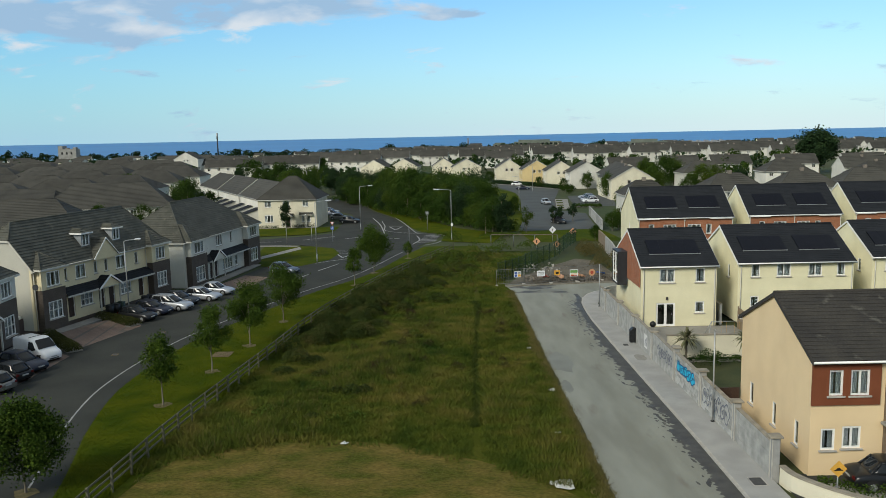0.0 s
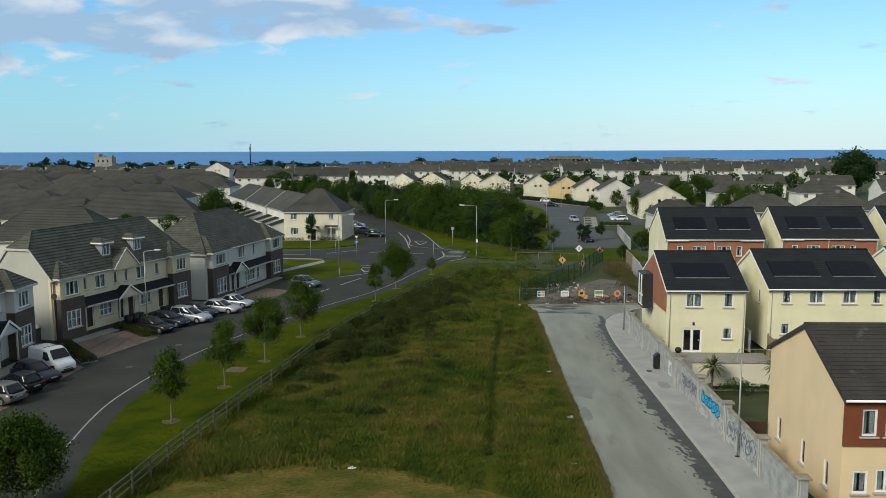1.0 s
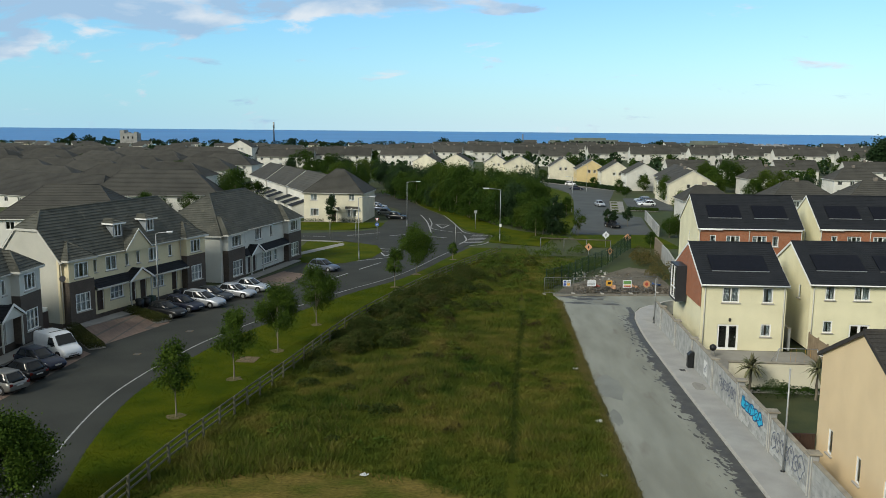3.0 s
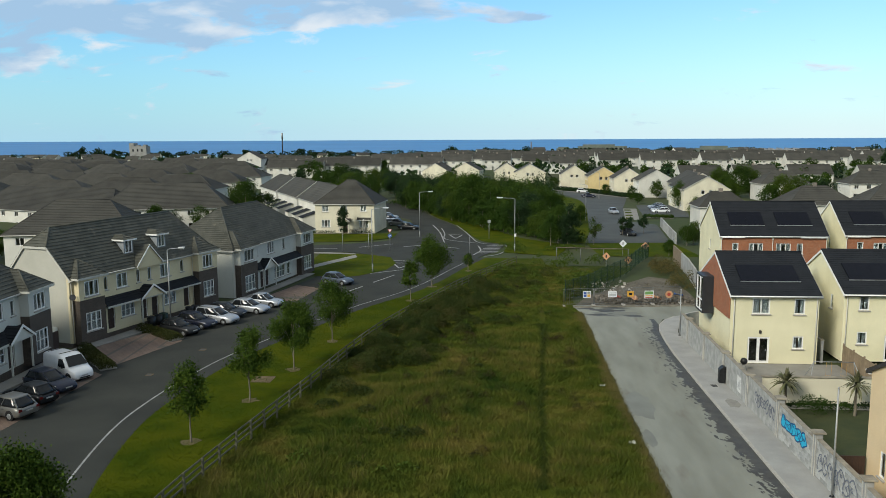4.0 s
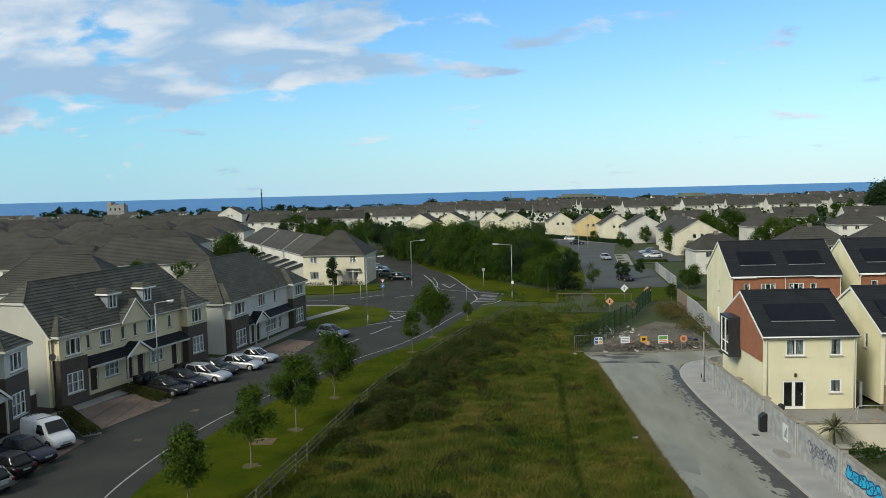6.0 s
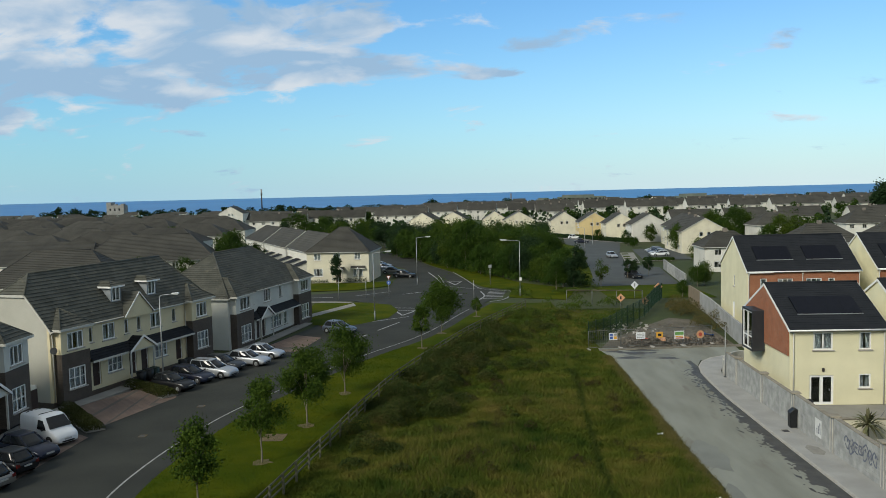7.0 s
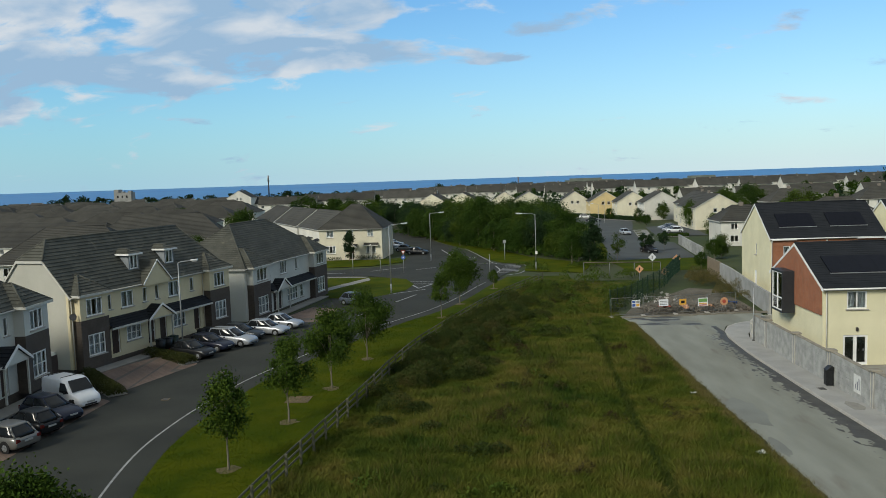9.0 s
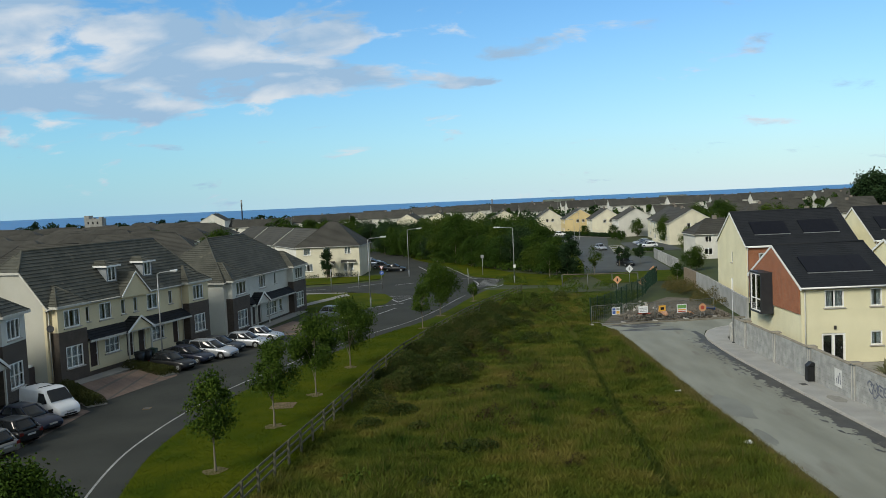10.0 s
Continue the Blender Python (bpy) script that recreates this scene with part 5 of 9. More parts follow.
def lamp_post(x, y, h, arm, turn, label, head=True, group="street lamps"):
    L = thing("street_lamp", pose(x, y, g(y), 0, 0, turn), label, "street lamp", group)
    bm = bmesh.new()
    tube(bm, (0, 0, -0.1), (0, 0, 1.2), 0.10, 0.10, 8)
    tube(bm, (0, 0, 1.2), (0, 0, h), 0.075, 0.045, 8)
    part("pole", bm, GALV, L)
    bm = bmesh.new()
    box(bm, -0.06, -0.105, 0.5, 0.06, -0.09, 1.0)
    part("hatch", bm, ALU, L)
    if head:
        bm = bmesh.new()
        pipe(bm, [(0, 0, h), (arm * 0.15, 0, h + 0.12), (arm * 0.7, 0, h + 0.2)], 0.04, 6)
        part("arm", bm, GALV, L)
        bm = bmesh.new()
        prism(bm, [(arm * 0.65, -0.13, h + 0.16), (arm, -0.1, h + 0.2), (arm, 0.1, h + 0.2), (arm * 0.65, 0.13, h + 0.16)], (0, 0, 0.14))
        hd = part("lamp_head", bevel(bm, 0.03, 1), mat("pale_grey_plastic", (0.62, 0.63, 0.63), (0.55, 0.56, 0.56), 0.4, 4), L)
        bm = bmesh.new()
        box(bm, arm * 0.72, -0.08, h + 0.13, arm * 0.95, 0.08, h + 0.17)
        part("lens", bm, mat("lamp_lens", (0.5, 0.5, 0.46), None, 0.2, 4), hd)
    return L


lamp_post(-33.0, 80.9, 8.0, 1.7, 0, "tall galvanised street lamp beside a parking bay")
lamp_post(-17.6, 160.5, 8.5, 2.6, 0, "tall galvanised street lamp at the roundabout")
lamp_post(0.27, 141.2, 8.7, 3.0, 180, "tall galvanised street lamp with a small white sign")
lamp_post(-19.85, 118.8, 8.8, 2.4, 10, "tall galvanised street lamp on the grass island")
lamp_post(16.9, 193.0, 8.0, 1.6, 180, "tall galvanised street lamp in the far estate")
lamp_post(27.0, 256.0, 8.0, 1.5, 180, "tall galvanised street lamp in the far estate")
lamp_post(-43.0, 250.0, 8.0, 1.6, 0, "tall galvanised street lamp by the trees")
for x, y, h, lb in ((14.78, 46.8, 5.5, "slim galvanised pole on the footpath"), (14.85, 82.3, 4.3, "slim galvanised pole at the wall's curved end")):
    p = thing("pole", pose(x, y, g(y) + 0.13), lb, "pole")
    bm = bmesh.new()
    tube(bm, (0, 0, -0.1), (0, 0, h), 0.055, 0.045, 8)
    part("shaft", bm, GALV, p)
    bm = bmesh.new()
    tube(bm, (0, 0, h), (0, 0, h + 0.08), 0.06, 0.02, 8)
    part("pole_cap", bm, ALU, p)
    bm = bmesh.new()
    tube(bm, (0, 0, -0.02), (0, 0, 0.05), 0.14, 0.1, 10)
    part("base_collar", bm, BLACKP, p)
bm = bmesh.new()
box(bm, 0.07, -0.02, 2.5, 0.42, 0.02, 3.0)
sg = thing("small_sign", pose(0.1, 141.0, g(141)), "small white plate strapped to a lamp pole", "sign")
part("plate", bm, UPVC, sg)
bm = bmesh.new()
box(bm, 0.05, -0.02, 2.6, 0.075, 0.12, 2.9)
part("strap", bm, GALV, sg)

# ---- road signs ----
AMBER = mat("amber_sign", (0.66, 0.36, 0.06), (0.56, 0.30, 0.05), 0.5, 4, fine=0.04)
ORANGE = mat("orange_sign", (0.56, 0.31, 0.18), (0.48, 0.25, 0.13), 0.5, 4, fine=0.08)
SWHITE = mat("white_sign", (0.75, 0.76, 0.78), (0.66, 0.67, 0.69), 0.5, 4, fine=0.04)
SBLUE = mat("blue_sign", (0.06, 0.12, 0.36), (0.05, 0.10, 0.30), 0.5, 4, fine=0.04)
SGREEN = mat("green_sign", (0.16, 0.32, 0.10), (0.12, 0.26, 0.08), 0.5, 4, fine=0.04)
SRED = mat("red_sign", (0.42, 0.08, 0.05), (0.34, 0.06, 0.04), 0.5, 4, fine=0.04)
SBLACK = mat("sign_black", (0.012, 0.012, 0.012), None, 0.5, 4)


def plate(bm, pts, y=0.0, t=0.012):
    prism(bm, [(x, y, z) for x, z in pts], (0, t, 0))


def diamond(x, y, h, r, face, label, tilt=0, bump_mark=False):
    s = thing("road_sign", pose(x, y, g(y), 0, 0, tilt), label, "road sign")
    bm = bmesh.new()
    tube(bm, (0, 0.04, -0.1), (0, 0.04, h + r * 0.6), 0.035, 0.035, 8)
    part("post", bm, GALV, s)
    bm = bmesh.new()
    plate(bm, [(0, h - r), (r, h), (0, h + r), (-r, h)], -0.02)
    f = part("sign_plate", bm, face, s)
    if bump_mark:
        bm = bmesh.new()
        plate(bm, [(-0.5 * r, h - 0.2 * r), (0.5 * r, h - 0.2 * r), (0.5 * r, h - 0.1 * r), (0.32 * r, h - 0.08 * r), (0.15 * r, h + 0.14 * r), (-0.15 * r, h + 0.14 * r), (-0.32 * r, h - 0.08 * r), (-0.5 * r, h - 0.1 * r)], -0.028, 0.006)
        part("symbol", bm, SBLACK, f)
    else:
        bm = bmesh.new()
        plate(bm, [(-0.16 * r, h - 0.4 * r), (0.16 * r, h - 0.4 * r), (0.16 * r, h + 0.35 * r), (-0.16 * r, h + 0.35 * r)], -0.028, 0.006)
        part("symbol", bm, SBLACK if face is not SWHITE else GALV, f)
    return s


diamond(16.9, 35.9, 1.65, 0.40, AMBER, "amber diamond road sign with a black hump", 0, True)
diamond(17.3, 136.5, 2.0, 0.62, SWHITE, "white-backed diamond sign on a post by the green fence", 8)
diamond(13.3, 125.0, 1.6, 0.58, ORANGE, "faded orange diamond works sign by the green fence", -10)
diamond(16.0, 122.0, 1.5, 0.56, ORANGE, "faded orange diamond works sign leaning in the grass", 12)
diamond(20.4, 134.5, 1.9, 0.62, ORANGE, "faded orange diamond works sign near the far road", 0)
s = thing("road_sign", pose(-20.6, 141.5, g(141)), "yield triangle over a blue arrow disc on a grey post", "road sign")
bm = bmesh.new()
tube(bm, (0, 0.04, -0.1), (0, 0.04, 3.5), 0.04, 0.04, 8)
part("post", bm, GALV, s)
bm = bmesh.new()
plate(bm, [(-0.36, 3.6), (0, 2.98), (0.36, 3.6)], -0.02)
t_ = part("triangle", bm, SRED, s)
bm = bmesh.new()
plate(bm, [(-0.25, 3.54), (0, 3.1), (0.25, 3.54)], -0.028, 0.006)
part("triangle_face", bm, SWHITE, t_)
bm = bmesh.new()
plate(bm, [(0.34 * math.cos(a), 2.5 + 0.34 * math.sin(a)) for a in (2 * math.pi * k / 16 for k in range(16))], -0.02)
d_ = part("disc", bm, SBLUE, s)
bm = bmesh.new()
plate(bm, [(-0.16, 2.42), (-0.1, 2.36), (0.16, 2.58), (0.1, 2.64)], -0.028, 0.006)
part("arrow", bm, SWHITE, d_)
s = thing("road_sign", pose(-4.3, 157.8, g(157)), "grey direction sign on a post beside the trees", "road sign")
bm = bmesh.new()
tube(bm, (0, 0, -0.1), (0, 0, 3.6), 0.06, 0.06, 8)
part("post", bm, GALV, s)
bm = bmesh.new()
plate(bm, [(-0.28, 3.05), (0.28, 3.05), (0.28, 3.6), (-0.28, 3.6)], -0.08)
part("sign_plate", bm, GALV, s)
for x, y, h in ((-28.6, 141.0, 3.4), (-24.5, 143.0, 2.6), (-7.0, 137.5, 3.0)):
    p = thing("bollard_post", pose(x, y, g(y)), "slim pale post beside the roundabout", "post", "slim posts")
    bm = bmesh.new()
    tube(bm, (0, 0, -0.1), (0, 0, h), 0.05, 0.04, 8)
    part("shaft", bm, GALV, p)
    bm = bmesh.new()
    tube(bm, (0, 0, h), (0, 0, h + 0.06), 0.05, 0.02, 8)
    part("pole_cap", bm, ALU, p)

# ---- timber fence beside the verge ----
WOODF = mat("weathered_timber", (0.125, 0.122, 0.082), (0.082, 0.080, 0.054), 0.9, 3, bump=0.5, bscale=25, fine=0.2, rand=0.15, stretch=(6, 6, 1))
fence = thing("timber_fence", pose(0, 0, 0), "weathered timber post and rail fence between verge and meadow", "fence")
run = curve_pts(FENCE, 400)
posts, acc, last = [run[0]], 0.0, run[0]
for p in run[1:]:
    acc += math.hypot(p[0] - last[0], p[1] - last[1])
    last = p
    if acc >= 2.0:
        posts.append(p)
        acc = 0.0
rr = random.Random(5)
bm = bmesh.new()
box(bm, -0.06, -0.06, -0.3, 0.06, 0.06, 1.22)
bevel(bm, 0.012)
pm = bpy.data.meshes.new("post")
bm.to_mesh(pm), bm.free()
pm.materials.append(WOODF)
for k, (x, y) in enumerate(posts):
    share("post", pm, fence, pose(x, y, g(y), rr.uniform(-2, 2), rr.uniform(-2, 2), rr.uniform(-8, 8)))
for (x0, y0), (x1, y1) in zip(posts, posts[1:]):
    a, b = Vector((x0 - 0.08, y0, g(y0))), Vector((x1 - 0.08, y1, g(y1)))
    d = (b - a)
    ang = math.degrees(math.atan2(d.y, d.x))
    bm = bmesh.new()
    l = d.length
    box(bm, -0.06, -0.02, -0.05, l + 0.06, 0.02, 0.05)
    rm = bpy.data.meshes.new("rail")
    bm.to_mesh(rm), bm.free()
    rm.materials.append(WOODF)
    for z in (0.42, 0.78, 1.12):
        share("rail", rm, fence, Matrix.Translation(a + Vector((0, 0, z + rr.uniform(-0.015, 0.015)))) @ d.to_track_quat("X", "Z").to_matrix().to_4x4())

# ---- works barrier, signs and rubble at the road's end ----
MESHD = mat("dull_galvanised_mesh", (0.17, 0.175, 0.17), (0.12, 0.125, 0.12), 0.6, 4, metal=0.4)
bar_line = [(5.2, 96.2), (8.6, 96.9), (11.9, 97.3), (15.2, 97.9), (18.4, 98.8)]
for k, (a, b) in enumerate(zip(bar_line, bar_line[1:])):
    ang = math.degrees(math.atan2(b[1] - a[1], b[0] - a[0]))
    w = math.hypot(b[0] - a[0], b[1] - a[1]) - 0.1
    P_ = thing("barrier_panel", pose(a[0], a[1], g(a[1]), 0, 0, ang), "galvanised mesh site fence panel on concrete feet", "barrier", "site fence panels")
    bm = bmesh.new()
    pipe(bm, [(0, 0, 0.08), (0, 0, 1.95), (w, 0, 1.95), (w, 0, 0.08)], 0.028, 6)
    tube(bm, (0, 0, 0.25), (w, 0, 0.25), 0.024, 0.024, 6)
    part("panel_frame", bm, MESHD, P_)
    bm = bmesh.new()
    for j in range(1, 16):
        box(bm, w * j / 16 - 0.006, -0.006, 0.25, w * j / 16 + 0.006, 0.006, 1.95)
    for z in (0.6, 1.0, 1.4, 1.75):
        box(bm, 0, -0.012, z - 0.006, w, -0.006, z + 0.006)
    tagged(part("mesh_wire", bm, MESHD, P_), kind="stuff")
    for xx in (0, w):
        bm = bmesh.new()
        box(bm, xx - 0.12, -0.35, 0, xx + 0.12, 0.35, 0.14)
        part("concrete_foot", bevel(bm, 0.02), SILL, P_)


def board(x, y, w, h, z, face, label, bands=(), turn=8):
    w, h = 0.86 * w, 0.86 * h
    s = thing("site_sign", pose(x, y - 0.1, g(y), 0, 0, turn), label, "sign", "site signs")
    bm = bmesh.new()
    plate(bm, [(-w / 2, z), (w / 2, z), (w / 2, z + h), (-w / 2, z + h)])
    f = part("sign_plate", bm, face, s)
    for (x0, z0, x1, z1, m) in bands:
        bm = bmesh.new()
        plate(bm, [(-w / 2 + x0 * w, z + z0 * h), (-w / 2 + x1 * w, z + z0 * h), (-w / 2 + x1 * w, z + z1 * h), (-w / 2 + x0 * w, z + z1 * h)], -0.006, 0.005)
        part("printed_panel", bm, m, f)
    bm = bmesh.new()
    for sx in (-0.4, 0.4):
        box(bm, sx * w - 0.015, 0.012, z + 0.1, sx * w + 0.015, 0.09, z + 0.14)
    part("clip", bm, GALV, s)


board(7.75, 96.7, 1.0, 0.85, 0.95, SWHITE, "white site sign with blue and amber panels", ((0.06, 0.1, 0.45, 0.5, SBLUE), (0.55, 0.1, 0.94, 0.5, AMBER), (0.06, 0.58, 0.45, 0.9, SBLUE), (0.55, 0.6, 0.94, 0.9, GALV)))
board(10.6, 97.1, 1.15, 0.8, 0.95, SWHITE, "white site sign with grey lines on the fence", ((0.1, 0.2, 0.9, 0.3, GALV), (0.1, 0.42, 0.9, 0.5, GALV), (0.1, 0.66, 0.9, 0.76, GALV)))
board(12.6, 97.4, 0.85, 0.7, 1.0, AMBER, "amber site warning sign on the fence", ((0.25, 0.25, 0.75, 0.7, SBLACK),))
board(14.7, 97.8, 1.2, 1.0, 0.75, SWHITE, "white and green site sign with a red foot", ((0.06, 0.5, 0.94, 0.9, SGREEN), (0.1, 0.06, 0.9, 0.2, SRED), (0.1, 0.27, 0.9, 0.4, AMBER)))
s = thing("site_sign", pose(17.0, 98.3, g(98), 0, 0, 10), "round orange works sign propped on the fence", "sign", "site signs")
bm = bmesh.new()
plate(bm, [(0.42 * math.cos(a), 1.1 + 0.42 * math.sin(a)) for a in (2 * math.pi * k / 18 for k in range(18))])
f = part("sign_plate", bm, ORANGE, s)
bm = bmesh.new()
plate(bm, [(0.2 * math.cos(a), 1.1 + 0.2 * math.sin(a)) for a in (2 * math.pi * k / 18 for k in range(18))], -0.006, 0.005)
part("sign_face", bm, SRED, f)
bm = bmesh.new()
pipe(bm, [(-0.3, 0.05, 0), (-0.1, 0.03, 0.9), (0.1, 0.03, 0.9), (0.3, 0.05, 0)], 0.02, 6)
part("stand", bm, GALV, s)

# concrete sill across the road's end and the rubble yard
bm = bmesh.new()
for k in range(8):
    x = 6.2 + k * 1.9
    box(bm, x, 95.6 + 0.22 * k, g(96) - 0.05, x + 1.86, 95.85 + 0.22 * k, g(96) + 0.16)
tagged(part("kerb_row", bm, mat("dirty_kerb_stone", (0.20, 0.185, 0.155), (0.13, 0.12, 0.095), 0.95, 1.2, bump=0.4, fine=0.2, space="World")), "row of concrete kerb stones across the road's end", "kerb", kind="structure")
bm = bmesh.new()
yard = [(6.5, 97), (20.5, 98), (20.8, 106), (20.5, 115), (18, 117), (14.5, 112), (11.5, 107), (8.5, 103)]
poly(bm, [(x, y, g(y) - 0.02) for x, y in yard])
tagged(part("yard", bm, RUBBLE), "stony yard of gravel and rubble behind the barrier", "yard", kind="structure")


def stones(bm, n, area, size, seed, zoff=0.0, heap=None):
    r = random.Random(seed)
    for k in range(n):
        x, y = area(r)
        s_ = size * r.uniform(0.4, 1.4)
        z = g(y) + zoff + (heap(x, y) if heap else 0)
        pts = [Vector((r.uniform(-1, 1), r.uniform(-1, 1), r.uniform(-0.7, 0.7))) for _ in range(7)]
        vs = [bm.verts.new(p * s_ + Vector((x, y, z + s_ * 0.4))) for p in pts]
        for q in ((0, 1, 2), (0, 2, 3), (0, 3, 4), (0, 4, 1), (5, 2, 1), (5, 3, 2), (6, 4, 3), (6, 1, 4), (5, 1, 6), (5, 6, 3)):
            f = bm.faces.new([vs[j] for j in q])


heap = lambda x, y: 0.55 * math.exp(-((x - 12) / 3.5) ** 2 - ((y - 100.3) / 1.3) ** 2) + 0.5 * math.exp(-((x - 17.5) / 2.2) ** 2 - ((y - 101) / 1.4) ** 2)
bm = bmesh.new()
stones(bm, 1100, lambda r: (r.uniform(9, 20), r.gauss(100.3, 1.3)), 0.16, 1, 0, heap)
stones(bm, 500, lambda r: (r.uniform(8.5, 20.3), r.uniform(98, 113)), 0.10, 2)
tagged(part("rubble", bm, mat("broken_stone", (0.20, 0.18, 0.15), (0.12, 0.10, 0.08), 0.95, 1.2, bump=0.4, bscale=20, fine=0.2, space="World")), "heap of broken stone and concrete rubble", "rubble", kind="stuff")
bm = bmesh.new()
stones(bm, 45, lambda r: (r.uniform(9.6, 14.5), 105 + r.uniform(0, 9)), 0.22, 4)
tagged(part("pale_stones", bm, SILL), "line of pale loose stones along the yard", "stones", kind="stuff")
for k, (x, y, c) in enumerate(((13.2, 99.6, ORANGE), (16.0, 100.0, ORANGE), (18.6, 101.2, mat("blue_sheet", (0.03, 0.10, 0.32), (0.02, 0.07, 0.25), 0.5, 4)), (11.2, 99.6, SRED))):
    t_ = thing("rubble_scrap", pose(x, y, g(y) + heap(x, y) + 0.02, 12, 20, 40 * k), "crumpled coloured plastic scrap on the rubble", "scrap", "scraps on the rubble")
    bm = bmesh.new()
    r = random.Random(k)
    bmesh.ops.create_grid(bm, x_segments=5, y_segments=4, size=0.5)
    for v in bm.verts:
        v.co.z += r.uniform(0.0, 0.28)
    bmesh.ops.solidify(bm, geom=bm.faces[:], thickness=0.03)
    part("sheet", bm, c, t_)

# green mesh fence behind the yard
GREENM = mat("dark_green_steel", (0.010, 0.030, 0.018), (0.014, 0.036, 0.022), 0.5, 4)
gl = curve_pts([(5.6, 99.5), (8.6, 104.0), (11.8, 111.5), (15.2, 118.5), (18.5, 128.5), (21.0, 135)], 15)
gf = thing("green_fence", pose(0, 0, 0), "dark green steel mesh fence on tall posts", "fence")
for k, (x, y) in enumerate(gl):
    bm = bmesh.new()
    box(bm, x - 0.05, y - 0.05, g(y) - 0.2, x + 0.05, y + 0.05, g(y) + 2.45)
    part("post", bm, GREENM, gf)
for a, b in zip(gl, gl[1:]):
    bm = bmesh.new()
    A_, B_ = Vector((*a, g(a[1]))), Vector((*b, g(b[1])))
    for j in range(1, 26):
        p = A_.lerp(B_, j / 26)
        box(bm, p.x - 0.006, p.y - 0.006, p.z + 0.05, p.x + 0.006, p.y + 0.006, p.z + 2.35)
    for z in (0.1, 0.6, 1.2, 1.8, 2.3):
        tube(bm, A_ + Vector((0, 0, z)), B_ + Vector((0, 0, z)), 0.012, 0.012, 4)
    tagged(part("mesh_panel", bm, GREENM, gf), kind="stuff")
# pipe rail across the field's end
pr = thing("pipe_rail", pose(0, 0, 0), "rusty galvanised pipe rail on short posts at the field's end", "rail")
rl = [(6.6, 131.8), (10.2, 131.2), (13.6, 130.6), (17.2, 130.2)]
bm = bmesh.new()
for a, b in zip(rl, rl[1:]):
    tube(bm, (*a, g(131) + 1.95), (*b, g(131) + 1.95), 0.07, 0.07, 8)
part("rail", bm, mat("rusty_pipe", (0.135, 0.118, 0.090), (0.095, 0.075, 0.052), 0.8, 3), pr)
for x, y in rl:
    bm = bmesh.new()
    tube(bm, (x, y, g(y) - 0.1), (x, y, g(y) + 1.95), 0.06, 0.06, 8)
    part("post", bm, MESHD, pr)
# concrete wall beyond the yard
FENT = mat("tan_hoarding", (0.24, 0.19, 0.13), (0.17, 0.13, 0.09), 0.9, 1.5, bump=0.3, fine=0.2, stretch=(8, 8, 1))
w2 = thing("concrete_wall", pose(0, 0, 0), "grey concrete wall stepping down beside the yard", "wall", kind="structure")
for k, ((xa, ya), (xb, yb)) in enumerate(zip([(20.9, 96.5), (21.6, 103), (22.4, 110), (23.2, 117), (23.7, 124)], [(21.6, 103), (22.4, 110), (23.2, 117), (23.7, 124), (24.2, 132)])):
    bm = bmesh.new()
    prism(bm, [(xa, ya, g(ya) - 0.3), (xb, yb, g(yb) - 0.3), (xb + 0.22, yb, g(yb) - 0.3), (xa + 0.22, ya, g(ya) - 0.3)], (0, 0, 2.4 + 0.06 * k))
    part("wall_panel", bm, FENT if k == 4 else mat("cast_concrete", (0.36, 0.36, 0.345), (0.28, 0.28, 0.265), 0.95, 0.7, bump=0.2, fine=0.1, space="World"), w2)
w3 = thing("boundary_wall", pose(0, 0, 0), "grey rendered wall beside the far estate road", "wall", kind="structure")
for k in range(5):
    bm = bmesh.new()
    x, y = 28.6 + 0.55 * k, 152 + 5.8 * k
    prism(bm, [(x, y, g(y) - 0.3), (x + 0.55, y + 5.8, g(y) - 0.3), (x + 0.8, y + 5.8, g(y) - 0.3), (x + 0.25, y, g(y) - 0.3)], (0, 0, 2.2))
    part("wall_panel", bm, BLOCK, w3)

# ---- gardens behind the block wall ----
LAWN_D = mat("garden_lawn", (0.034, 0.045, 0.016), (0.050, 0.058, 0.02), 0.95, 0.6, bump=0.6, bscale=12, fine=0.25, space="World")
bm = bmesh.new()
for y0, y1 in ((48.2, 53), (53, 58), (58, 66.6)):
    z0, z1 = g(y0) + sunk(20, y0), g(y1) + sunk(20, y1)
    poly(bm, [(15.2, y0, z0), (32, y0, z0), (32, y1, z1), (15.2, y1, z1)])
tagged(part("garden", bm, LAWN_D), "dark green back garden lawn", "lawn", kind="structure")
bm = bmesh.new()
box(bm, 15.2, 67.1, -1.2, 25.6, 73.7, -0.86)
tagged(part("terrace", bm, CONC_D), "raised concrete terrace behind the corner house", "terrace", kind="structure")
gw = thing("garden_wall", pose(0, 0, 0), "cream rendered garden retaining wall with flat capping", "wall")
bm = bmesh.new()
box(bm, 17.6, 66.75, -2.3, 25.6, 67.0, 0.1)
part("wall_body", bm, CREAM_L, gw)
bm = bmesh.new()
box(bm, 17.5, 66.68, 0.1, 25.65, 67.07, 0.18)
part("capping", bevel(bm, 0.01), CAPM, gw)
FENW = mat("tan_fence_board", (0.26, 0.20, 0.13), (0.20, 0.15, 0.10), 0.9, 2, bump=0.4, fine=0.18, rand=0.12)
